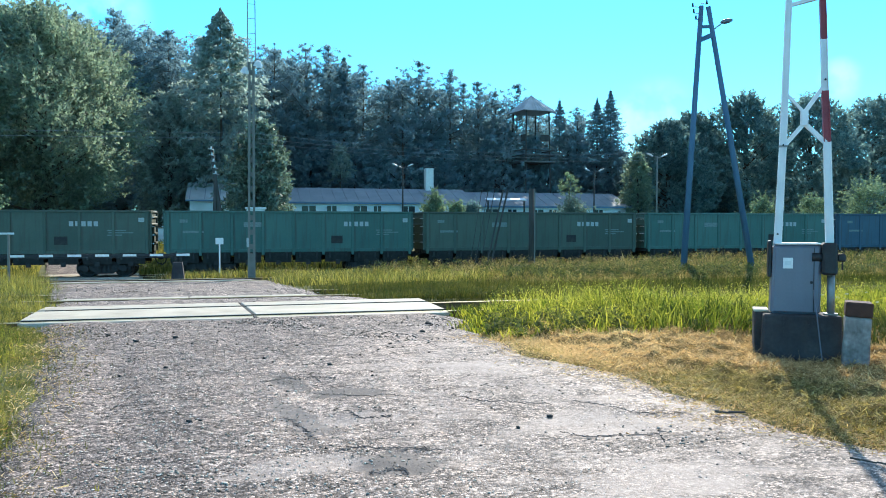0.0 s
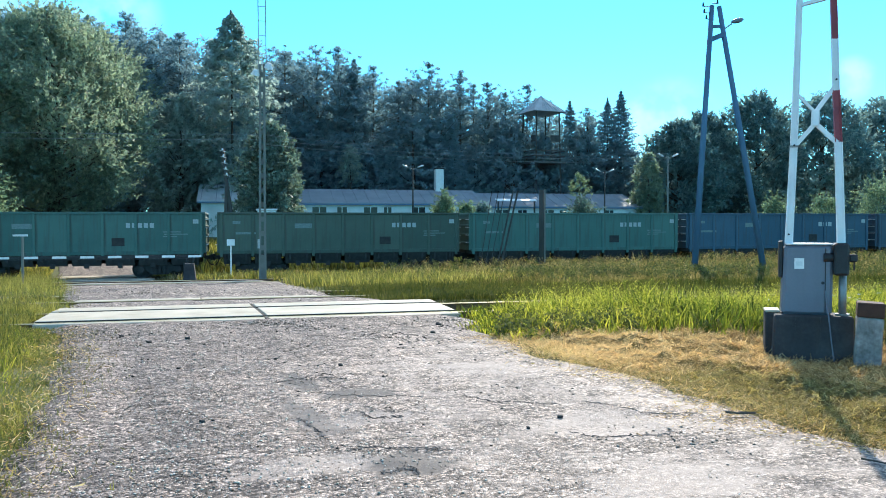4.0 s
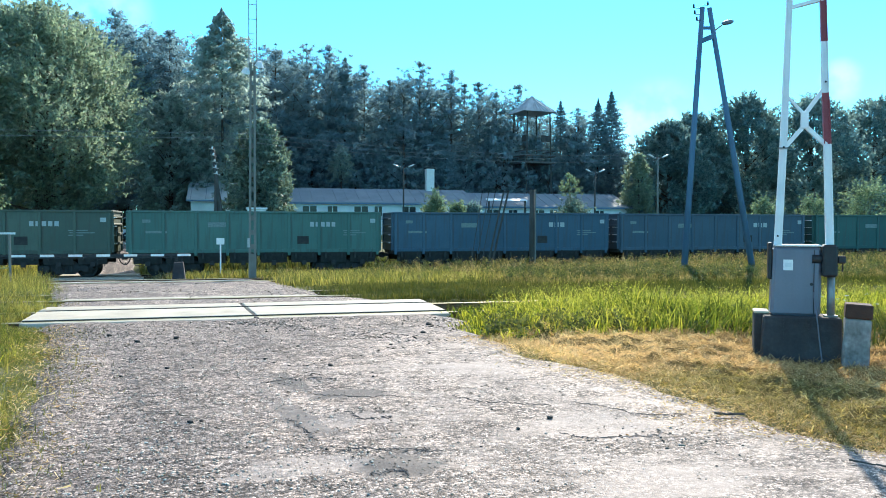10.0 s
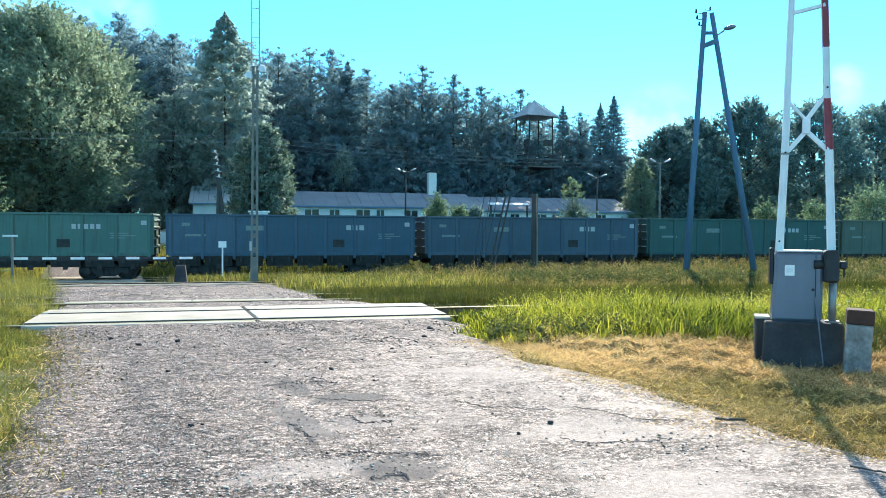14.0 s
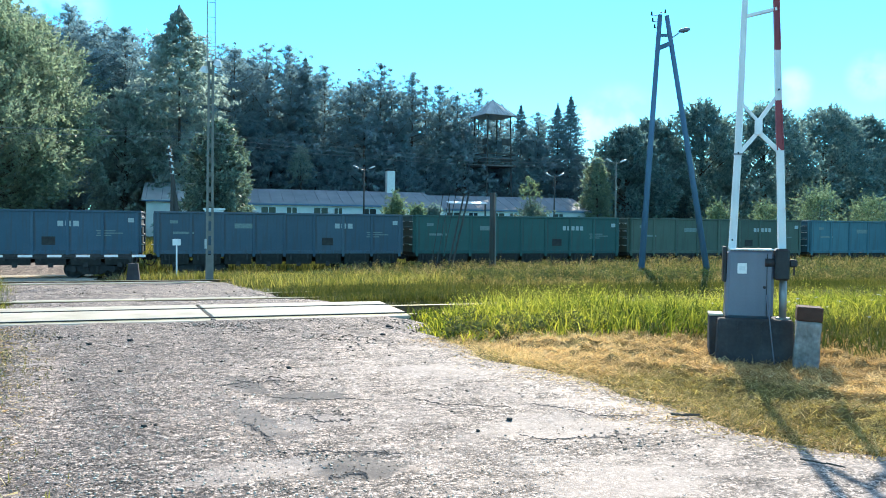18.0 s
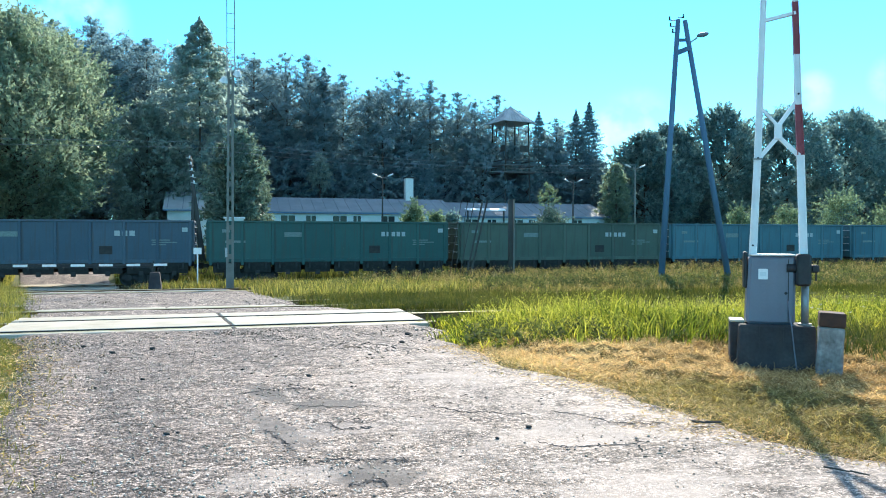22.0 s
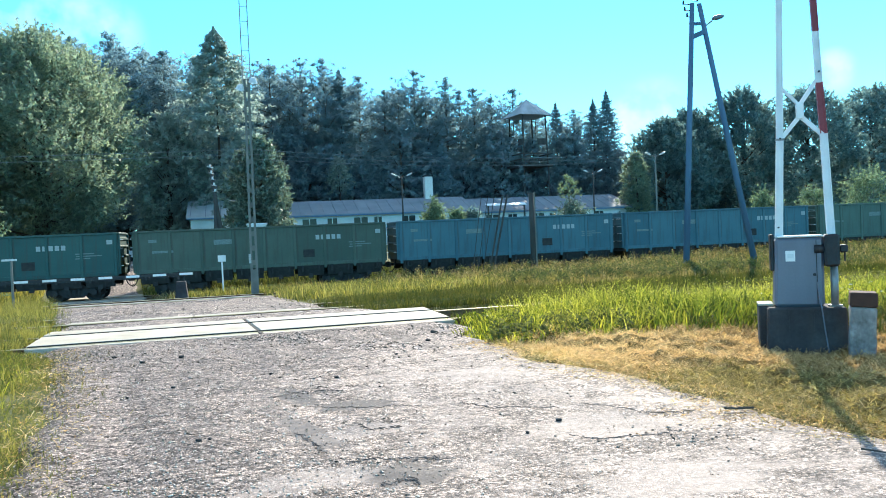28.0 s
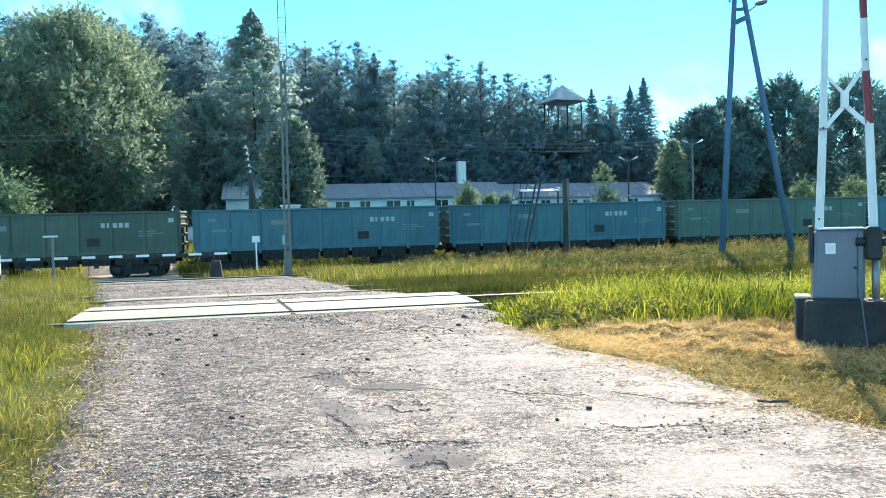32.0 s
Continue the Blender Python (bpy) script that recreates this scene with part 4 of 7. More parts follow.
# ---- far barrier and signs ----
def far_barrier():
    y = 36.0
    z0 = float(zg(y))
    t = thing("barrier_machine", pose(-12.2, y, z0), "grey barrier drive with its striped boom lowered across the road", "barrier")
    part("concrete_foot", box(B(), -0.45, 0.45, -0.35, 0.35, -0.2, 0.45, 0.02), M_CONC, t)
    part("cabinet", box(B(), -0.3, 0.3, -0.2, 0.2, 0.45, 1.35, 0.04), M_WHITE, t, "pale sheet steel cabinet")
    n = 17
    x0, x1, zb = 0.35, 9.75, 0.33 - z0
    for i in range(n):
        a, b = x0 + (x1 - x0) * i / n, x0 + (x1 - x0) * (i + 1) / n
        bm = B()
        bar(bm, (a, -0.3, zb), (b, -0.3, zb), 0.06, 0.1)
        part("boom_band", bm, M_BLACK if i % 2 else M_WHITE, t, "dark band of the boom" if i % 2 else "white band of the boom")
    bm = B()
    bar(bm, (x0, -0.27, zb - 0.1), (x1 - 0.6, -0.27, zb - 0.1), 0.035, 0.04)
    part("boom_truss", bm, M_BLACK, t)
    s = thing("boom_rest", pose(-2.95, y - 0.25, z0), "tapered dark concrete boom rest with a steel fork", "post")
    bm = B()
    bmesh.ops.create_cone(bm, cap_ends=True, segments=4, radius1=0.42, radius2=0.27, depth=0.95, matrix=pose(0, 0, 0.3, 0, 0, 45))
    part("concrete_block", bm, M_CONC, s)
    bm = B()
    for x in (-0.1, 0.1):
        bar(bm, (x, 0, 0.76), (x * 1.6, 0, 1.06), 0.03, 0.05)
    bar(bm, (-0.05, 0, 0.8), (-0.07, 0, 1.28), 0.03, 0.03)
    part("fork", bm, M_BLACK, s)


def small_sign():
    y = 37.5
    s = thing("track_sign", pose(-1.23, y, float(zg(y))), "small white plate on a thin post in the grass", "sign")
    bm = B()
    tube(bm, (0, 0, -0.2), (0, 0, 1.66), 0.035, n=8)
    part("post", bm, M_WHITE, s)
    part("plate", box(B(), -0.18, 0.18, -0.06, -0.04, 1.6, 1.9, 0.008), M_WHITE, s)
    y = 34.0
    s = thing("track_sign", pose(-9.23, y, float(zg(y))), "weathered post with a short crosspiece in the grass", "sign")
    bm = B()
    tube(bm, (0, 0, -0.2), (0, 0, 2.0), 0.05, n=8)
    part("post", bm, M_CPOLE, s)
    part("crosspiece", box(B(), -0.34, 0.22, -0.05, -0.02, 1.94, 2.02, 0.01), M_LAMP, s)


def pole_a():
    y = 28.0
    z0 = float(zg(y)) - 0.3
    s = thing("street_lamp", pose(0, 0, 0), "A-shaped twin wooden line pole carrying a street lamp", "lamp post")
    for xa, xb in ((17.35, 18.1), (20.75, 18.42)):
        bm = B()
        tube(bm, (xa, y, z0), (xb, y, 10.6), 0.135, 0.095, 14)
        part("leg", bm, M_POLE, s, smooth=True)
    bm = B()
    bar(bm, (18.0, y, 9.75), (18.65, y, 9.8), 0.08, 0.12)
    bar(bm, (18.0, y, 9.2), (18.6, y, 9.45), 0.16, 0.2)
    part("crosspiece", bm, M_POLE, s)
    bm = B()
    tube(bm, (18.55, y, 9.6), (18.95, y - 0.1, 9.9), 0.03, n=8)
    part("lamp_arm", bm, M_GALV, s)
    bm = B()
    bmesh.ops.create_uvsphere(bm, u_segments=12, v_segments=8, radius=0.24, matrix=pose(19.2, y - 0.12, 10.03, 0, -14, 0) @ Matrix.Diagonal((1.25, 0.55, 0.42, 1)))
    part("lamp_head", bm, M_CABINET, s, "grey enamelled lamp head", True)
    for x, z in ((17.75, 10.35), (17.85, 10.1), (17.7, 10.6), (18.35, 10.75)):
        bm = B()
        tube(bm, (18.1, y, z - 0.05), (x, y, z - 0.05), 0.018, n=6)
        tube(bm, (x, y, z - 0.05), (x, y, z + 0.1), 0.045, 0.03, 8)
        part("insulator", bm, M_BLACK, s)
    seat(s, 19.0, y, z0 + 0.3)


def mast():
    y, x = 34.0, 0.2
    z0 = float(zg(y)) - 0.2
    s = thing("light_mast", pose(x, y, 0), "tall concrete mast with floodlights and a lattice top", "mast")
    # open-web concrete pole: two tapering legs joined by short webs
    for sg in (-1, 1):
        bm = B()
        prism(bm, (sg * 0.115, 0, z0), (sg * 0.08 + 0.06, 0, 8.6), 0.1, 0.2)
        part("shaft_leg", bm, M_CPOLE, s)
    z = z0 + 0.25
    while z < 8.5:
        c = 0.06 * (z - z0) / (8.6 - z0)
        part("web", box(B(), c - 0.08, c + 0.08, -0.05, 0.05, z, z + 0.22), M_CPOLE, s)
        z += 0.62
    part("base_web", box(B(), -0.08, 0.08, -0.07, 0.07, z0, z0 + 1.3), M_CPOLE, s)
    part("number_plate", box(B(), -0.2, -0.1, -0.13, -0.11, 0.7, 1.1), M_MARK, s, "small pale plate")
    for x0 in (-0.09, 0.23):
        bm = B()
        tube(bm, (x0, 0, 8.4), (x0 * 0.95, 0, 15.5), 0.022, n=6)
        part("lattice_rail", bm, M_GALV, s)
    z = 8.6
    i = 0
    while z < 15.4:
        bm = B()
        tube(bm, (-0.09, 0, z), (0.23, 0, z), 0.014, n=6)
        part("lattice_rung", bm, M_GALV, s)
        z += 0.62
        i += 1
    for dx, dz in ((0.34, 8.55), (-0.2, 8.25)):
        bm = B()
        tube(bm, (0.05, 0, dz), (dx, -0.1, dz + 0.05), 0.025, n=6)
        bmesh.ops.create_cone(bm, cap_ends=True, segments=12, radius1=0.2, radius2=0.09, depth=0.22, matrix=pose(dx, -0.1, dz, 25, 12, 0))
        part("floodlight", bm, M_LAMP, s, "pale floodlight")


def dark_post():
    y = 37.0
    z0 = float(zg(y)) - 0.2
    s = thing("wooden_post", pose(14.18, y, 0), "dark weathered wooden post standing in the weeds", "post")
    bm = B()
    tube(bm, (0, 0, z0), (0, 0, 3.5), 0.15, 0.13, 12)
    part("post_shaft", bm, M_WOODDARK, s, smooth=True)
    part("post_strip", box(B(), 0.1, 0.16, -0.15, -0.11, z0 + 0.4, 3.53), M_CPOLE, s)
    s = thing("leaning_props", pose(0, 0, 0), "dark leaning props and stay wires beside a post", "prop")
    for xa, xb, r in ((13.1, 11.75, 0.05), (12.85, 11.55, 0.045), (12.4, 11.2, 0.018), (12.05, 10.95, 0.018), (11.7, 10.7, 0.018)):
        bm = B()
        tube(bm, (xa, y + 0.6, 3.45), (xb, y - 0.3, z0), r, n=8)
        part("prop" if r > 0.03 else "stay_wire", bm, M_WOODDARK, s)
    seat(s, 11.5, y, z0 + 0.2)


def lamp_double(x, y, ztop, label, spread=0.75, pole=None):
    z0 = float(zg(y)) - 0.2
    s = thing("yard_lamp", pose(x, y, 0), label, "lamp post", "yard lamps behind the railway")
    bm = B()
    tube(bm, (0, 0, z0), (0, 0, ztop - 0.1), 0.11, 0.05, 10)
    part("pole", bm, pole or M_CPOLE, s, smooth=True)
    for sg in (-1, 1):
        bm = B()
        tube(bm, (0, 0, ztop - 0.3), (sg * spread * 0.5, 0, ztop - 0.15), 0.025, n=6)
        part("arm", bm, M_GALV, s)
        bm = B()
        bmesh.ops.create_uvsphere(bm, u_segments=10, v_segments=6, radius=0.5, matrix=pose(sg * spread, 0, ztop, 0, -sg * 24, 0) @ Matrix.Diagonal((0.7, 0.28, 0.16, 1)))
        part("lamp_head", bm, M_LAMP, s, "pale lamp head", True)


def leaning_pole():
    y = 55.0
    s = thing("line_pole", pose(0, 0, 0), "old braced line pole with white insulators", "pole")
    for xa, xb, za in ((-1.5, -2.28, 7.0), (-1.35, -2.1, 5.2), (-2.15, -2.05, 4.8)):
        bm = B()
        tube(bm, (xa, y, float(zg(y)) - 0.2), (xb, y, za), 0.16, 0.11, 10)
        part("pole_leg", bm, M_WOODDARK, s, smooth=True)
    for i in range(5):
        bm = B()
        z = 6.9 - i * 0.42
        x = -2.28 + i * 0.07
        tube(bm, (x - 0.22, y - 0.12, z), (x + 0.2, y - 0.12, z - 0.1), 0.02, n=6)
        tube(bm, (x - 0.02, y - 0.16, z - 0.02), (x, y - 0.16, z + 0.14), 0.07, 0.05, 8)
        part("insulator", bm, M_WHITE, s, "white porcelain insulator")
    seat(s, -1.6, y, float(zg(y)))


def wire(p0, p1, sag, r=0.016):
    bm = B()
    p0, p1 = Vector(p0), Vector(p1)
    n = 18
    pts = [p0.lerp(p1, i / n) - Vector((0, 0, sag * 4 * (i / n) * (1 - i / n))) for i in range(n + 1)]
    side = (p1 - p0).cross(Vector((0, 0, 1))).normalized() * r
    up = Vector((0, 0, r))
    rings = [[bm.verts.new(p + o) for o in (side, up, -side, -up)] for p in pts]
    for a, b in zip(rings, rings[1:]):
        for i in range(4):
            bm.faces.new((a[i], a[(i + 1) % 4], b[(i + 1) % 4], b[i]))
    tagged(new("overhead_wire", data_of("overhead_wire", bm, M_WIRE)), "thin grey overhead line wire", "wire", "wires over the yard")


far_barrier()
small_sign()
pole_a()
mast()
dark_post()
lamp_double(34.6, 60.0, 7.75, "concrete lamp post with two pale lamp heads", 0.7)
lamp_double(14.5, 72.0, 7.4, "dark lamp post with two raised lamp heads", 0.75, M_WOODDARK)
lamp_double(34.4, 72.0, 7.3, "dark lamp post with two raised lamp heads", 0.75, M_WOODDARK)
leaning_pole()
for dz in (0.0, -0.3):
    wire((-60, 46.5, 6.35 + dz), (0.4, 46.5, 7.05 + dz), 0.1, 0.011)
for dz in (0.0, -0.28, -0.55):
    wire((0.4, 46.5, 7.05 + dz), (34.6, 60, 7.9 + dz), 0.55, 0.011)


# ---- watchtower ----
def watchtower():
    x, y = 26.75, 70.0
    z0 = float(zg(y)) - 0.2
    t = thing("watchtower", pose(x * 1.243, y * 1.243, -0.39, 0, 0, 10), "old timber watchtower with a tin pyramid roof", "tower")
    t.scale = (1.243, 1.243, 1.243)
    h = 1.25
    for sx in (-1, 1):
        for sy in (-1, 1):
            bm = B()
            bar(bm, (sx * h * 1.15, sy * h * 1.15, z0), (sx * h, sy * h, 12.5), 0.12, 0.12)
            part("leg", bm, M_WOODDARK, t)
    part("platform", box(B(), -1.7, 1.7, -1.7, 1.7, 7.6, 7.8), M_WOODDARK, t)
    for a in range(4):
        ang = radians(90 * a)
        for z in (8.3, 8.8):
            bm = B()
            bar(bm, (-1.65, -1.65, z), (1.65, -1.65, z), 0.06, 0.1)
            bmesh.ops.rotate(bm, verts=bm.verts, cent=(0, 0, 0), matrix=Matrix.Rotation(ang, 3, "Z"))
            part("railing", bm, M_WOODDARK, t)
        bm = box(B(), 0.3, 1.25, -1.3, -1.24, 9.7, 10.3)
        bmesh.ops.rotate(bm, verts=bm.verts, cent=(0, 0, 0), matrix=Matrix.Rotation(ang, 3, "Z"))
        if a in (0, 3):
            part("board_panel", bm, M_WOODDARK, t)
        else:
            bm.free()
    bm = B()
    e, ap = 1.78, Vector((0, 0, 14.2))
    cs = [bm.verts.new((sx * e, sy * e, 12.5)) for sx, sy in ((-1, -1), (1, -1), (1, 1), (-1, 1))]
    a = bm.verts.new(ap)
    for i in range(4):
        bm.faces.new((cs[i], cs[(i + 1) % 4], a))
    bm.faces.new(cs[::-1])
    roof = part("roof", bm, M_TINROOF, t, "ribbed tin pyramid roof")
    for i in range(4):
        p, q = Vector(cs_at(i, e)), Vector(cs_at(i + 1, e))
        for k in range(9):
            base = p.lerp(q, (k + 0.5) / 9)
            top = base.lerp(ap, 1 - abs((k + 0.5) / 9 - 0.5) * 2 * 0.98 - 0.01)
            bm = B()
            bar(bm, base + Vector((0, 0, 0.03)), top + Vector((0, 0, 0.03)), 0.05, 0.05)
            part("roof_rib", bm, M_TINROOF, roof)


def cs_at(i, e):
    return ((-1, -1), (1, -1), (1, 1), (-1, 1))[i % 4][0] * e, ((-1, -1), (1, -1), (1, 1), (-1, 1))[i % 4][1] * e, 12.5


watchtower()


# ---- low buildings behind the railway ----
def house_block(name, x0, x1, y0, y1, eave, ridge, label, wins, overhang=0.35, wall=None, sheet=None):
    z0 = float(zg(y0)) - 0.3
    t = thing(name, pose(0, 0, 0), label, "building")
    wall = wall or M_RENDERWALL
    part("wall", box(B(), x0, x1, y0, y1, z0, eave), wall, t, "pale rendered wall")
    ym = (y0 + y1) / 2
    for s in (-1, 1):
        bm = B()
        ya, yb = (y0 - overhang, ym) if s < 0 else (y1 + overhang, ym)
        for dz in (0.0, 0.14):
            for x in (x0 - overhang, x1 + overhang):
                bm.verts.new((x, ya, eave - 0.05 + dz))
                bm.verts.new((x, yb, ridge + dz))
        v = list(bm.verts)
        a0, a1, b0, b1, c0, c1, d0, d1 = v
        for f in ((a0, b0, b1, a1), (c0, c1, d1, d0), (a0, a1, c1, c0), (b0, d0, d1, b1), (a0, c0, d0, b0), (a1, b1, d1, c1)):
            bm.faces.new(f)
        roof = part("roof_slope", bm, sheet or M_ROOF, t, "grey sheet roof")
        if s < 0:
            n = int((x1 - x0) / 1.1)
            for i in range(n + 1):
                x = x0 + (x1 - x0) * i / n
                bm = B()
                bar(bm, (x, ya, eave + 0.1), (x, yb, ridge + 0.15), 0.05, 0.05)
                part("seam", bm, M_ROOF, roof)
    for x, sg in ((x0, -1), (x1, 1)):
        bm = B()
        pts = [(y0, eave), (y1, eave), (ym, ridge - 0.02)]
        va = [bm.verts.new((x, p, q)) for p, q in pts]
        vb = [bm.verts.new((x - sg * 0.2, p, q)) for p, q in pts]
        bm.faces.new(va)
        bm.faces.new(vb[::-1])
        for i in range(3):
            j = (i + 1) % 3
            bm.faces.new((va[i], va[j], vb[j], vb[i]))
        part("gable", bm, wall, t)
    part("fascia", box(B(), x0 - overhang, x1 + overhang, y0 - overhang - 0.06, y0 - overhang, eave - 0.1, eave + 0.0), M_BLUETRIM, t, "blue painted fascia board")
    part("wall_band", box(B(), x0 + 0.02, x1 - 0.02, y0 - 0.03, y0, eave - 1.6, eave - 1.4), M_BLUETRIM, t, "blue band under the eaves") if wins else None
    x = x0 + 1.2
    i = 0
    while wins and x < x1 - 1.4:
        w = (1.5, 1.1, 1.5, 0.9)[i % 4]
        win = part("window", box(B(), x, x + w, y0 - 0.06, y0 - 0.032, eave - 1.35, eave - 0.22), M_WHITE, t, "white framed window")
        part("pane", box(B(), x + 0.08, x + w / 2 - 0.04, y0 - 0.075, y0 - 0.061, eave - 1.27, eave - 0.3), M_PANE, win)
        part("pane", box(B(), x + w / 2 + 0.04, x + w - 0.08, y0 - 0.075, y0 - 0.061, eave - 1.27, eave - 0.3), M_PANE, win)
        x += w + (0.9, 1.5, 0.5, 1.9)[i % 4]
        i += 1
    seat(t, (x0 + x1) / 2, y0, z0 + 0.3)
    return t


M_PALEROOF = mat("weathered_pale_sheet", [(0.32, 0.35, 0.37), (0.45, 0.48, 0.5)], 0.9, 0.8, 0.0, 0.15)
M_PANE = mat("window_glass", [(0.015, 0.02, 0.025), (0.03, 0.035, 0.04)], 1.0, 0.12, bump=0.0, spec=0.25)
long_house = house_block("long_house", 3.9, 22.2, 75, 84, 3.85, 5.35, "long low house with a grey sheet roof and blue trim", True)
for n_, b_, m_, l_ in (("chimney", (18.4, 19.25, 79, 79.9, 4.2, 7.7, 0.03), M_BRICK, "pale brick chimney stack"), ("chimney_cap", (18.33, 19.32, 78.93, 79.97, 7.7, 7.82, 0.02), M_CONC, "")):
    part(n_, box(B(), *b_), m_, long_house, l_).location = -long_house.location
house_block("long_house", 22.6, 40.0, 75.4, 84.4, 3.6, 5.1, "long low shed with a grey sheet roof", True)
M_SHEET = mat("pale_roof_sheet", [(0.7, 0.72, 0.74), (0.82, 0.83, 0.84)], 2, 0.45, 0.0, 0.03)
sk = thing("skylight_strip", pose(0, 0, 0), "bright translucent roof strip on a porch", "roof light")
bm_ = B()
box(bm_, 23.6, 27.9, 74.2, 74.75, 4.2, 4.26)
for v_ in bm_.verts:
    v_.co.z += (v_.co.y - 74.2) * 0.36
part("porch_roof", bm_, M_SHEET, sk)
for x_ in (23.8, 27.7):
    part("porch_post", box(B(), x_ - 0.07, x_ + 0.07, 74.25, 74.39, float(zg(74.2)) - 0.1, 4.22), M_WOODDARK, sk)
house_block("gabled_house", -4.9, -1.0, 72, 79, 3.9, 5.5, "small pale house with a grey roof", False, sheet=M_PALEROOF)
g_ = thing("low_wall", pose(0, 0, 0), "low whitewashed wall beside the far road", "wall")
part("wall_panel", box(B(), -8.3, -5.9, 62, 62.3, float(zg(62)) - 0.2, 1.4, 0.02), M_RENDERWALL, g_)
part("coping", box(B(), -8.35, -5.85, 61.95, 62.35, 1.4, 1.47, 0.01), M_SLAB, g_)
seat(g_, -7.1, 62.1, float(zg(62)))
seat(sk, 25.7, 74.0, float(zg(74)))


def white_hut():
    x, y = HUT
    z0 = float(zg(y))
    t = thing("utility_hut", pose(x, y, z0), "narrow white transformer hut behind the railway", "hut")
    part("wall", box(B(), -0.62, 0.62, -0.6, 0.6, -0.1, 3.12, 0.02), M_RENDERWALL, t)
    part("flat_roof", box(B(), -0.72, 0.72, -0.7, 0.7, 3.122, 3.24, 0.02), M_WHITE, t)
    part("door", box(B(), -0.35, 0.35, -0.63, -0.603, 0.0, 1.95, 0.01), M_CABINET, t, "grey sheet door")


HUT = (0.63, 54.6)
white_hut()


def parked_car():
    x, y = -8.1, 66.0
    z0 = float(zg(y))
    t = thing("parked_car", pose(x, y, z0), "pale grey saloon car parked behind the railway", "car")
    bm = box(B(), -1.9, 1.9, -0.8, 0.8, 0.3, 0.85, 0.12)
    part("body", bm, M_LAMP, t)
    bm = box(B(), -1.1, 0.95, -0.72, 0.72, 0.85, 1.4, 0.1)
    for v in bm.verts:
        if v.co.z > 1.2:
            v.co.x *= 0.72
    part("cabin", bm, M_PANE, t, "dark glazed cabin")
    part("car_roof", box(B(), -0.7, 0.6, -0.66, 0.66, 1.4, 1.44, 0.015), M_LAMP, t)
    for dx in (-1.2, 1.2):
        for dy in (-0.8, 0.8):
            bm = B()
            tube(bm, (dx, dy - 0.09, 0.3), (dx, dy + 0.09, 0.3), 0.3, n=16)
            part("wheel", bm, M_BLACK, t)


parked_car()


# ---- trees ----
def leaf_cloud(centres, radii, per, size, rng, flat=0.8, droop=0.0):
    """Small pointed leaves spread through blobs of the given centres and radii."""
    c = np.repeat(centres, per, axis=0)
    r = np.repeat(radii, per)[:, None]
    d = rng.normal(size=c.shape)
    d /= np.linalg.norm(d, axis=1)[:, None]
    p = c + d * r * (rng.random((len(c), 1)) ** 0.75) * 1.15 * np.array([1, 1, flat])
    n = len(p)
    a = rng.normal(size=(n, 3))
    a[:, 2] -= droop
    a /= np.linalg.norm(a, axis=1)[:, None]
    b = np.cross(a, rng.normal(size=(n, 3)))
    b /= np.linalg.norm(b, axis=1)[:, None]
    s = size * (0.55 + 0.9 * rng.random((n, 1)))
    v = np.stack([p - a * s + b * s * 0.55, p + a * s, p - a * s - b * s * 0.55], 1).reshape(-1, 3)
    return v, np.arange(3 * n).reshape(n, 3)


def sprays(origins, ways, lengths, per, jitter, size, rng, first=0.2):
    """Leaves strung along short twigs: the ragged outline of a crown."""
    m = len(origins)
    u = first + (1 - first) * rng.random((m, per, 1))
    p = origins[:, None] + ways[:, None] * lengths[:, None, None] * u + rng.normal(size=(m, per, 3)) * jitter * (1.25 - 0.8 * u)
    p = p.reshape(-1, 3)
    n = len(p)
    a = np.repeat(ways, per, axis=0) * 0.8 + rng.normal(size=(n, 3)) * 0.6
    a /= np.linalg.norm(a, axis=1)[:, None]
    b = np.cross(a, rng.normal(size=(n, 3)))
    b /= np.linalg.norm(b, axis=1)[:, None]
    s = size * (0.55 + 0.9 * rng.random((n, 1)))
    v = np.stack([p - a * s + b * s * 0.5, p + a * s, p - a * s - b * s * 0.5], 1).reshape(-1, 3)
    return v, np.arange(3 * n).reshape(n, 3)


def both(c1, c2):
    return np.concatenate([c1[0], c2[0]]), np.concatenate([c1[1], c2[1] + len(c1[0])])


def limbs_mesh(segs, material, n=7):
    bm = B()
    for p0, p1, r0, r1 in segs:
        tube(bm, p0, p1, r0, r1, n)
    return data_of("trunk", bm, material, True)


def tree(name, label, segs, bark, cloud, leaves, m=None):
    t = thing(name, m or pose(0, 0, 0), label, "tree")
    part("trunk", limbs_mesh(segs, bark), None, t)
    part("crown", mesh_np("crown", cloud[0], cloud[1], leaves), None, t)
    return t


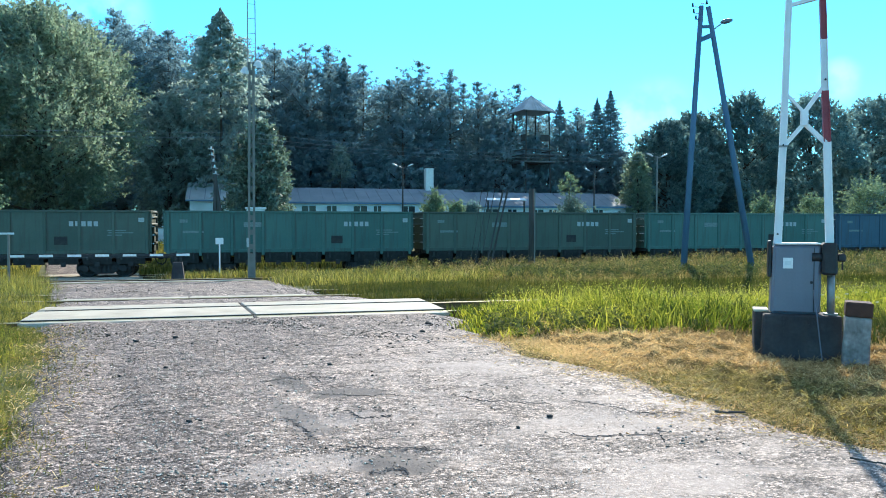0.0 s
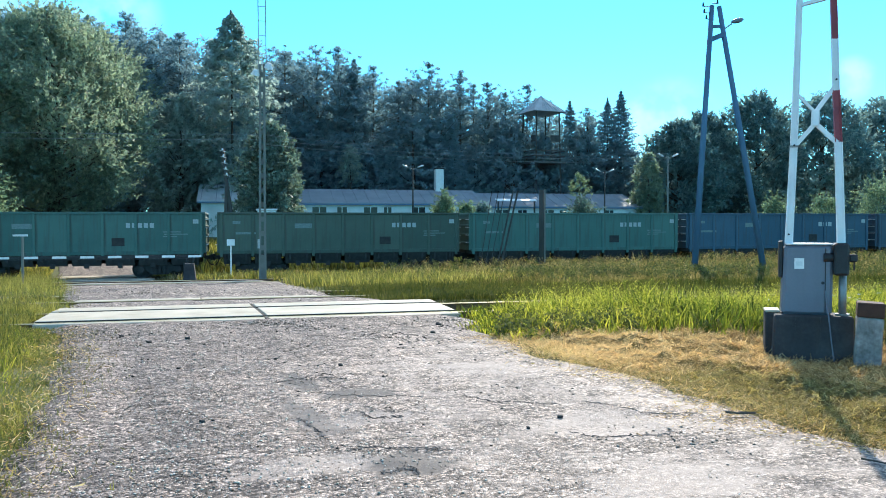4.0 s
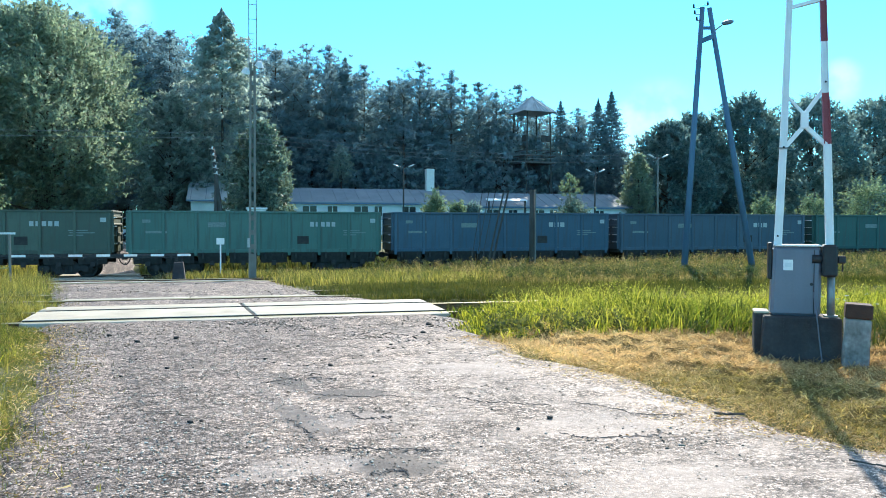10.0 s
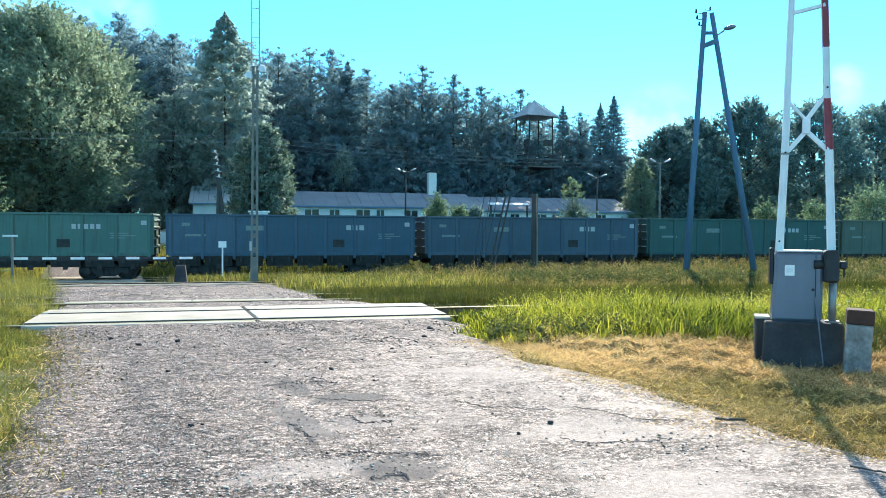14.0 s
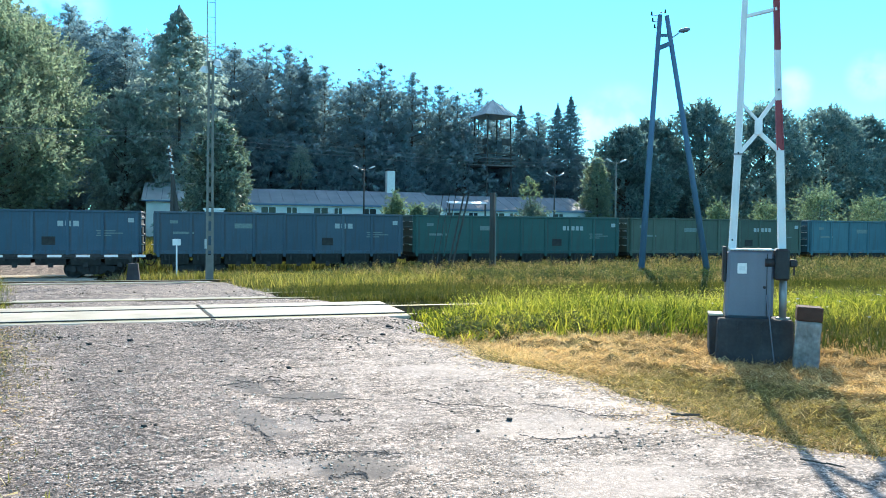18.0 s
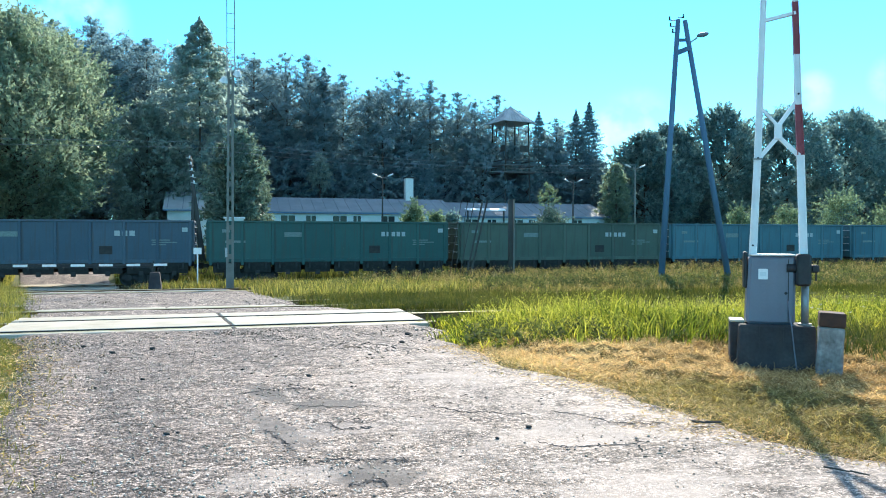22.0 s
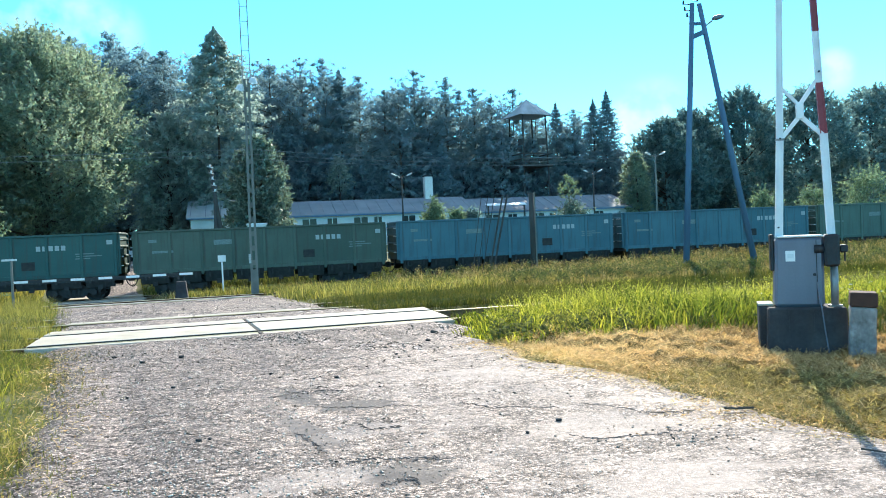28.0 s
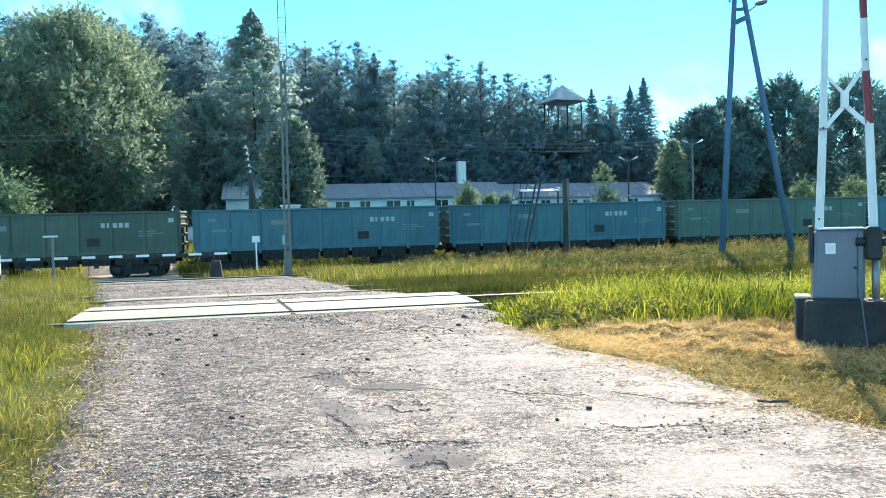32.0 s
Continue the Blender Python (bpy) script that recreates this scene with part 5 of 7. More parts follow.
def broadleaf(seed, h, w, base=0.12, per=70, size=0.2, blobs=90, conic=0.0, twigs=900, rag=1.3):
    """Trunk, forking limbs and a crown of leaf clumps and leafy twigs with an uneven outline."""
    rng = np.random.default_rng(seed)
    segs = [((0, 0, -0.3), (0.1, 0, h * 0.3), w * 0.03 + 0.05, w * 0.025 + 0.04), ((0.1, 0, h * 0.3), (0.0, 0.1, h * 0.9), w * 0.025 + 0.04, 0.03)]

    def env(u, a):
        e = (np.sin(np.pi * np.minimum(1, 0.14 + 0.86 * u) ** 1.05) ** 0.7) * (1 - conic) + conic * (1 - u) ** 0.8
        return np.maximum(e, 0.05) * (0.86 + rag * (0.14 * np.sin(3 * a + seed + 4 * u) + 0.13 * np.sin(5 * a + 11 * u + seed) + 0.08 * np.sin(11 * a + 23 * u) + 0.06 * np.sin(41 * u + 2 * a)))
    u, a = rng.random(blobs), rng.random(blobs) * 2 * np.pi
    e = env(u, a)
    r = w / 2 * e * (0.3 + 0.62 * rng.random(blobs) ** 0.5)
    cs = np.stack([r * np.cos(a), r * np.sin(a), h * (base + (0.95 - base) * u)], 1)
    rs = (0.06 + 0.08 * rng.random(blobs)) * w * (0.45 + 0.5 * e) * (1 - conic * 0.75 * u)
    for c, uu in list(zip(cs, u))[::5]:
        segs.append(((0.05, 0.05, c[2] * 0.72), tuple(c), 0.012 * w * (1 - 0.6 * uu), 0.02))
    cloud = leaf_cloud(cs, rs, per, size, rng)
    u, a = rng.random(twigs) ** 0.9, rng.random(twigs) * 2 * np.pi
    e = env(u, a)
    r = w / 2 * e * (0.78 + 0.2 * rng.random(twigs))
    o = np.stack([r * np.cos(a), r * np.sin(a), h * (base + (0.96 - base) * u)], 1)
    d = np.stack([np.cos(a), np.sin(a), 0.2 + 1.2 * u ** 2], 1) + rng.normal(size=(twigs, 3)) * 0.45
    d /= np.linalg.norm(d, axis=1)[:, None]
    return segs, both(cloud, sprays(o, d, (0.05 + 0.09 * rng.random(twigs)) * (w * 0.5 + h * 0.35), 16, 0.1, size, rng))


def bushy(seed, h, w, leaves=5200, size=0.085, tall=0.0):
    """A rounded, lumpy bush on many thin stems."""
    rng = np.random.default_rng(seed)
    segs = []
    k = 46
    u, a = rng.random(k) ** 0.8, rng.random(k) * 6.28
    e = np.sqrt(np.maximum(0.0, 1 - u ** (2.4 - tall))) * (0.72 + 0.3 * rng.random(k))
    r = w / 2 * e * (0.25 + 0.6 * rng.random(k) ** 0.5)
    cs = np.stack([r * np.cos(a), r * np.sin(a), h * (0.06 + 0.82 * u)], 1)
    rs = (0.1 + 0.09 * rng.random(k)) * (w * 0.6 + h * 0.3)
    for c in cs[::3]:
        segs.append(((0.15 * c[0], 0.15 * c[1], -0.2), tuple(c), 0.03, 0.008))
    cloud = leaf_cloud(cs, rs, leaves // k, size, rng, 0.9)
    t = 150
    pick = rng.integers(0, k, t)
    d = rng.normal(size=(t, 3))
    d[:, 2] = np.abs(d[:, 2]) * 1.2
    d /= np.linalg.norm(d, axis=1)[:, None]
    o = cs[pick] + d * rs[pick][:, None] * 0.8
    return segs, both(cloud, sprays(o, d, (0.1 + 0.12 * rng.random(t)) * h, 12, 0.06, size, rng))


def tufts(p, radius, per, size, rng, flat=0.75, lift=0.5):
    """Tufts of needles: slim pointed slivers that stand out from each tuft's middle and sweep up."""
    n = len(p)
    d = rng.normal(size=(n, per, 3)) * np.array([1, 1, flat])
    d[..., 2] += lift * 0.6
    d /= np.linalg.norm(d, axis=2)[..., None]
    q = p[:, None] + d * (radius[:, None] * (0.15 + 0.6 * rng.random((n, per))))[..., None]
    q, d = q.reshape(-1, 3), d.reshape(-1, 3)
    b = np.cross(d, rng.normal(size=d.shape))
    b /= np.linalg.norm(b, axis=1)[:, None]
    ln = (size * (0.7 + 0.7 * rng.random(len(q))))[:, None]
    v = np.stack([q - d * ln * 0.6 + b * ln * 0.42, q + d * ln, q - d * ln * 0.6 - b * ln * 0.42], 1).reshape(-1, 3)
    return v, np.arange(len(v)).reshape(-1, 3)


def pine(seed, h, w, fine=True):
    """Scots pine: a bare stem, open tiers of boughs that carry pads of needles, and a narrow uneven top."""
    rng = np.random.default_rng(seed)
    lean = rng.normal(size=2) * 0.012 * h

    def stem(z):
        return np.array([lean[0] * (z / h) ** 2, lean[1] * (z / h) ** 2, z])
    segs = [((0, 0, -0.3), tuple(stem(h * 0.5)), 0.2, 0.15), (tuple(stem(h * 0.5)), tuple(stem(h * 0.82)), 0.15, 0.08), (tuple(stem(h * 0.82)), tuple(stem(h)), 0.08, 0.015)]
    pts, rad = [], []
    one, swell = rng.random() * 6.28, 0.85 + 0.3 * rng.random()
    z = h * 0.16
    while z < h * 0.985:
        u = z / h
        env = np.interp(u, [0.16, 0.35, 0.6, 0.75, 0.85, 0.93, 1.0], [0.75, 1.0, 1.0, 0.8, 0.54, 0.3, 0.06]) * w / 2 * swell
        top = u > 0.8
        m = 5
        a0 = rng.random() * 6.28
        for k in range(m):
            if rng.random() < (0.2 if top else 0.1):
                continue
            a = a0 + 6.28 * k / m + 0.35 * rng.normal()
            ln = env * (0.55 + 0.6 * rng.random()) * (1 + 0.25 * math.cos(a - one))
            rise = np.interp(u, [0.16, 0.6, 1.0], [-0.05, 0.2, 0.65]) + 0.12 * rng.normal()
            way = np.array([math.cos(a), math.sin(a), rise])
            o = stem(z)
            tip = o + way * ln
            if k % 2 == 0 or top:
                segs.append((tuple(o), tuple(tip), 0.03 if top else 0.05, 0.01))
            steps = max(2, int(ln / (0.42 if fine else 0.7)))
            for q in np.linspace(0.3 if top else 0.22, 1.0, steps):
                side = np.array([-math.sin(a), math.cos(a), 0]) * rng.normal() * 0.24 * ln * q
                pts.append(o + way * ln * q + side + np.array([0, 0, 0.1 * rng.normal()]))
                rad.append((0.38 + 0.26 * rng.random()) * (0.92 if top else 1.0) * (1.0 if fine else 1.5))
        z += (0.5 + 0.35 * rng.random()) if top else (0.5 + 0.4 * rng.random())
    pts.append(stem(h)), rad.append(0.22)
    pts, rad = np.array(pts), np.array(rad)
    return segs, tufts(pts, rad, 46 if fine else 15, 0.115 if fine else 0.23, rng)


def spruce(seed, h, w, droop=0.0, full=0.85, size=0.12, gap=0.36, first=0.2):
    """Pointed spruce: full cone of tiers whose tips turn up, or hang where droop is set."""
    rng = np.random.default_rng(seed)
    segs = [((0, 0, -0.3), (0, 0, h * 0.995), 0.2, 0.015)]
    o, d, ln = [], [], []
    z = h * 0.05
    while z < h * 0.985:
        u = z / h
        wide = w / 2 * min((1 - u) ** full, 2.7 * (1 - u)) + 0.03
        a0 = rng.random() * 6.28
        tier = 0.75 + 0.45 * rng.random()
        for k in range(9):
            a = a0 + k * 0.7 + 0.25 * rng.normal()
            v = np.array([np.cos(a), np.sin(a), 0.5 * u - 0.18 + 0.08 * rng.normal()])
            v /= np.linalg.norm(v)
            L = wide * tier * (0.65 + 0.5 * rng.random())
            for q in np.linspace(first, 1.0, 5):
                o.append(np.array([0, 0, z]) + v * L * q)
                side = np.array([-np.sin(a), np.cos(a), 0.1]) * rng.normal() * 0.7
                x = v + side + np.array([0, 0, 0.12 - droop * (0.4 + q)])
                d.append(x / np.linalg.norm(x))
                ln.append(0.25 * L + 0.3 * min(1 - u, 2 * L / w) + 0.04)
        z += gap + 0.16 * rng.random()
    v, f = sprays(np.array(o), np.array(d), np.array(ln), 10, 0.09, size, rng, 0.0)
    # drawn in to a point at the top
    v[:, :2] *= (np.clip((1.005 * h - v[:, 2]) / (0.2 * h), 0.02, 1) ** 0.6)[:, None]
    return segs, (v, f)


def gz(x, y):
    return float(zg(y))


def plant_all():
    rng = np.random.default_rng(11)
    # the great broadleaf beside the far road
    segs, cl = broadleaf(3, 18.2, 16.1, 0.17, 170, 0.13, 340, 0, 3200)
    tree("oak_tree", "large full-leaved broadleaf tree behind the railway", segs, M_BARK, cl, M_LEAF, pose(-15.3, 64.4, gz(0, 64) - 0.3))
    segs, cl = broadleaf(5, 16.4, 11.5, 0.06, 150, 0.12, 220, 0, 1600)
    tree("oak_tree", "broadleaf tree at the wood's edge", segs, M_BARK, cl, M_LEAF, pose(-20.8, 57, gz(0, 58) - 0.3))
    # tall slender birch with hanging twigs, and a leafy young one before it
    segs, cl = spruce(8, 22.2, 12.4, 0.45, 0.56, 0.2, 0.26, 0.45)
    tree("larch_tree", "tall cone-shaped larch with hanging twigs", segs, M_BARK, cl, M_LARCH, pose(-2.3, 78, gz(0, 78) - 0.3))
    segs, cl = broadleaf(9, 9.7, 5.0, 0.02, 170, 0.13, 210, 0.18, 900, 1.5)
    tree("linden_tree", "dense young linden, dark with a sunlit edge", segs, M_BARK, cl, M_LINDEN, pose(1.1, 58, gz(0, 58) - 0.3))
    segs, cl = broadleaf(19, 13.4, 7.0, 0.06, 120, 0.16, 150, 0, 800, 1.6)
    tree("ash_tree", "pale-leaved ash standing before the pines", segs, M_BARK, cl, M_ASHLEAF, pose(-7.0, 76, gz(0, 76) - 0.3))
    segs, cl = broadleaf(29, 9.0, 3.6, 0.04, 90, 0.13, 90, 0.2, 420)
    tree("maple_tree", "sunlit young maple at the lamp post", segs, M_BARK, cl, M_LEAF, pose(40.9, 75, gz(0, 75) - 0.3))
    # dark broadleaves
    for sd, x, y, h, w in ((21, 37.4, 63, 10.7, 7.8), (28, 41.8, 66, 11.9, 7.5), (22, 46.2, 64, 13.6, 9.5), (23, 53.5, 64, 13.7, 12.0), (24, 62.0, 65, 14.0, 12.0), (25, 68.5, 66, 13.5, 10.0), (26, 77, 68, 13, 11)):
        segs, cl = broadleaf(sd, 1.3 * h - 0.9, w * 1.35, 0.03, 90, 0.19, 180, 0, 1300)
        tree("maple_tree", "dense dark broadleaf tree behind the railway", segs, M_BARK, cl, M_LEAFDARK, pose(x * 1.3, y * 1.3, gz(0, y * 1.3) - 0.3))
    segs, cl = broadleaf(27, 17.8, 4.2, 0.4, 60, 0.15, 70, 0.3, 450)
    tree("aspen_tree", "thin tall aspen rising over the trees", segs, M_BARK, cl, M_LEAFDARK, pose(74.3 * 1.2, 90, gz(0, 90)))
    # shrubs before the houses
    for sd, x, y, h, w, mt, lab, tl in ((31, 16.2, 66, 4.0, 3.2, M_LEAFBRIGHT, "loose sunlit shrub", 1.0), (32, 18.1, 66, 3.2, 2.9, M_LEAFBRIGHT, "loose sunlit shrub", 0.6), (33, 29.4, 66, 3.75, 3.9, M_LINDEN, "rounded clipped bush", -1.0),
                                        (35, 53.0, 56, 5.6, 6.2, M_LEAFBRIGHT, "sunlit lilac shrub", 0.3), (36, 47.2, 56, 4.4, 4.8, M_LEAFBRIGHT, "sunlit lilac shrub", 0.2), (37, 43.2, 57, 4.4, 3.6, M_LEAFBRIGHT, "sunlit lilac shrub", 0.3),
                                        (38, 58.8, 56, 5.2, 6.0, M_LEAFBRIGHT, "sunlit lilac shrub", 0.2), (39, -15.0, 47.8, 5.8, 4.2, M_LEAFBRIGHT, "leafy green shrub", 0.3), (40, 2.2, 62, 3.4, 3.0, M_LEAFDARK, "dark shrub", 0.2), (41, 19.8, 67, 3.2, 2.8, M_LEAFDARK, "dark shrub", 0.2)):
        segs, cl = bushy(sd, h * 1.06, w, 5200, 0.085, tl)
        tree("shrub", lab + " behind the railway", segs, M_BARK, cl, mt, pose(x, y, gz(0, y) - 0.1))
    segs, cl = broadleaf(34, 6.2, 2.3, 0.62, 12, 0.07, 20, 0.3, 70)
    tree("willow_tree", "thin pale young tree behind a bush", segs, M_BARK, cl, M_LEAFBRIGHT, pose(29.9, 68, gz(0, 68) - 0.1))
    segs, cl = broadleaf(36, 9.4, 2.6, 0.56, 30, 0.12, 40, 0.2, 160)
    tree("willow_tree", "pale sunlit sapling before the dark wood", segs, M_BARK, cl, M_ASHLEAF, pose(10.0, 84.7, gz(0, 85) - 0.2))
    segs, cl = spruce(75, 11.6, 5.2)
    tree("spruce_tree", "broad young spruce behind the long house", segs, M_BARK, cl, M_NEEDLE, pose(22.3, 86, gz(0, 86) - 0.2))
    # the pine wood
    pines = []
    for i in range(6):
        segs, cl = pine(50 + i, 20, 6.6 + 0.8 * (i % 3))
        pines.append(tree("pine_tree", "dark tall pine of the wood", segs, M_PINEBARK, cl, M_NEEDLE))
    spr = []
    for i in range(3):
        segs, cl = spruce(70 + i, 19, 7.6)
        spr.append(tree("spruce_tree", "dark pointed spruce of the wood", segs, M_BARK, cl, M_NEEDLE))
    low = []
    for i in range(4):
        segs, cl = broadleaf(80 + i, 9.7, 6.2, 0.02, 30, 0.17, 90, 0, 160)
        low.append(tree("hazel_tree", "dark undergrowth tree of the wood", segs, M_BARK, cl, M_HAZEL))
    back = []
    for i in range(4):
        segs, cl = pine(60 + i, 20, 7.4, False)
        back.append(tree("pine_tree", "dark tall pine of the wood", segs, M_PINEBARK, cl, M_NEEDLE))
    for t in pines + spr + low + back:
        tagged(t, group="trees of the wood")
    used = {}

    def plant(kind, i, x, y, top, wide=1.0):
        turn = used.get(id(kind), 0)
        used[id(kind)] = turn + 1
        src = kind[turn % len(kind)]
        h0 = 19 if kind is spr else 10 if kind is low else 20
        s = (top - gz(x, y)) / h0
        m = pose(x, y, gz(x, y) - 0.2, 0, 0, rng.random() * 360)
        if id(src) not in used:
            used[id(src)] = 1
            src.matrix_basis = m
            src.scale = (s * wide, s * wide, s)
        else:
            c = copy_thing(src, m)
            c.scale = (s * wide, s * wide, s)
    tops = ((-13.7, 25.2, 0), (-8.2, 23.4, 0), (-11, 22.3, 0), (3.1, 22.5, 0), (5.2, 20.3, 0), (7.1, 23.0, 0), (9.4, 22.9, 0), (11.2, 21.9, 1), (13.5, 20.8, 0), (16.5, 19.3, 0), (18.3, 19.9, 0), (20.1, 21.5, 0), (22.0, 19.5, 0),
            (24.1, 20.6, 0), (26.0, 19.2, 0), (27.7, 19.4, 0), (29.8, 18.6, 0), (32.8, 19.3, 0), (35.4, 17.6, 0), (38.8, 18.1, 1), (40.6, 16.7, 0), (43.6, 18.3, 1), (45.9, 19.7, 1), (-17.5, 24.5, 0), (-21, 24, 0), (-25, 24.5, 0), (-4.6, 21.5, 0), (0.6, 21.0, 0))
    for i, (x, top, kd) in enumerate(tops):
        plant(spr if kd else pines, i, x, 90 + 1.5 * rng.random(), top, 1.35 if kd else 1.08)
    for i in range(52):
        x = -34 + 84 * (i + rng.random()) / 52
        y = 93 + 26 * rng.random()
        lim = np.interp(x, [-30, -14, 10, 26, 40, 48, 50], [25.5, 24.5, 21.5, 19.0, 16.8, 15.0, 11.0])
        plant(back, i, x, y, 1.62 + (lim - 1.62) * y / 90 - 0.5 - 2.0 * rng.random(), 1.1)
    for i in range(44):
        x = -32 + 82 * (i + rng.random()) / 44
        plant(low, i, x, 88.3 + 3 * rng.random(), 9.5 + 6.0 * rng.random(), 1.1)
    # depth of the wood, seen only through gaps
    n = 9000
    cx = -80 + 200 * rng.random(n)
    lim = np.interp(cx, [-60, -14, 10, 26, 40, 48, 120], [24, 23, 19.5, 16.5, 14.0, 11.0, 10.0])
    c = np.stack([cx, 116 + 8 * rng.random(n), 2.0 + (lim - 2) * rng.random(n) ** 0.8], 1)
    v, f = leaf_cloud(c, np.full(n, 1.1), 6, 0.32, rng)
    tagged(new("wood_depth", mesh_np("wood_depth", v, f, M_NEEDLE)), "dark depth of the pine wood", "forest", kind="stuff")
    for i in range(22):
        x = 50 + 80 * (i + rng.random()) / 22
        plant(low, i, x * 1.3, 98 + 14 * rng.random(), 11.5 + 4.0 * rng.random(), 1.4)
    for i in range(16):
        x = -75 + 44 * (i + rng.random()) / 16
        plant(back, i, x, 70 + 30 * rng.random(), 20 + 4 * rng.random(), 1.2)


plant_all()


# ---- grass, weeds, straw ----
def blades(name, xy, z, h, width, lean, material, label, category="grass", three=True, rng=RNG):
    """One stem of grass for each place: narrow, bent, pointed."""
    n = len(xy)
    a = rng.random(n) * 2 * np.pi
    side = np.stack([np.cos(a), np.sin(a), np.zeros(n)], 1)
    b = rng.random(n) * 2 * np.pi
    bend = np.stack([np.cos(b), np.sin(b), np.zeros(n)], 1) * (lean * rng.random(n))[:, None]
    h = h[:, None]
    base = np.stack([xy[:, 0], xy[:, 1], z], 1)
    w = (width * (0.6 + 0.8 * rng.random(n)))[:, None]
    up = np.array([[0, 0, 1.0]])
    mid = base + up * h * 0.6 + bend * h * 0.35
    tip = base + up * h * (1 - 0.25 * np.linalg.norm(bend, axis=1)[:, None]) + bend * h
    if three:
        v = np.stack([base - side * w, base + side * w, mid + side * w * 0.75, mid - side * w * 0.75, tip], 1).reshape(-1, 3)
        k = np.arange(n)[:, None] * 5
        f = np.concatenate([k + np.array([[0, 1, 2]]), k + np.array([[0, 2, 3]]), k + np.array([[3, 2, 4]])])
    else:
        v = np.stack([base - side * w, base + side * w, tip], 1).reshape(-1, 3)
        f = np.arange(3 * n).reshape(n, 3)
    return tagged(new(name, mesh_np(name, v, f, material)), label, category, kind="stuff")


def tussocks(name, c, h, per, spread, width, material, label, category="grass", splay=0.7, rng=RNG):
    """Clumps of grass: blades that lean out from each clump's middle."""
    n = len(c)
    off = rng.normal(size=(n, per, 2)) * spread
    base = np.concatenate([(c[:, None] + off), np.zeros((n, per, 1))], 2)
    base[..., 2] = zg(base[..., 1]) - 0.05
    out = np.concatenate([off / (spread * 2.0) + 0.35 * rng.normal(size=off.shape), np.zeros((n, per, 1))], 2) * splay
    hh = (h[:, None] * (0.55 + 0.55 * rng.random((n, per))))[..., None]
    a = rng.random((n, per)) * 6.28
    side = np.stack([np.cos(a), np.sin(a), 0 * a], -1) * width * (0.6 + 0.8 * rng.random((n, per)))[..., None]
    up = np.array([0, 0, 1.0])
    mid = base + up * hh * 0.62 + out * hh * 0.28
    tip = base + up * hh * (1 - 0.22 * np.minimum(np.linalg.norm(out, axis=-1, keepdims=True), 2) ** 1.5) + out * hh * 0.8
    v = np.stack([base - side, base + side, mid + side * 0.75, mid - side * 0.75, tip], 2).reshape(-1, 3)
    k = np.arange(n * per)[:, None] * 5
    f = np.concatenate([k + np.array([[0, 1, 2]]), k + np.array([[0, 2, 3]]), k + np.array([[3, 2, 4]])])
    return tagged(new(name, mesh_np(name, v, f, material)), label, category, kind="stuff")


def litter(name, xy, z, length, width, material, label, rng=RNG):
    """Cut stalks lying crosswise on the ground."""
    n = len(xy)
    a = rng.random(n) * 2 * np.pi
    d = np.stack([np.cos(a), np.sin(a), 0.35 * rng.normal(size=n)], 1) * (length * (0.4 + rng.random(n)))[:, None] / 2
    s = np.stack([-np.sin(a), np.cos(a), 0.5 * rng.normal(size=n)], 1) * width
    c = np.stack([xy[:, 0], xy[:, 1], z], 1)
    c[:, 2] += np.abs(d[:, 2])
    v = np.stack([c - d - s * 1.3, c + d, c - d + s * 1.3], 1).reshape(-1, 3)
    return tagged(new(name, mesh_np(name, v, np.arange(3 * n).reshape(n, 3), material)), label, "grass", kind="stuff")


def scatter(n, x0, x1, y0, y1, keep, power=1.0, rng=RNG):
    p = np.stack([x0 + (x1 - x0) * rng.random(n), y0 + (y1 - y0) * rng.random(n) ** power], 1)
    return p[keep(p[:, 0], p[:, 1])]


def off_deck(x, y):
    return ~((y > 13.78) & (y < 16.6) & (x > -3.9) & (x < 3.9))


def off_rails(x, y):
    ok = np.ones(len(x), bool)
    for a, b, _ in TRACKS:
        ok &= (np.abs(y - a) > 0.1) & (np.abs(y - b) > 0.1)
    return ok


def patchy(x, y, s, lo=0.35):
    return RNG.random(len(x)) < lo + (1 - lo) * (0.5 + 0.5 * wobble(x, y, s))


def heap(x, y):
    """Height of the cut grass: low lumpy heaps that thin out towards the road."""
    edge = np.clip((x - road_r(y) - 0.15) * 1.3, 0, 1)
    lump = 0.45 + 0.22 * wobble(x, y, 2.3) + 0.25 * wobble(x + 3, y + 1, 8.1) + 0.24 * wobble(x + 0.3 * y, y + 7, 17.0) + 0.12 * wobble(x + 2, y, 31.0)
    foot = 1 - 0.75 * np.exp(-(((x - 6.25) / 0.75) ** 2 + ((y - 7.45) / 0.7) ** 2))
    return zg(y) - 0.03 + edge * (0.01 + 0.23 * lump) * foot


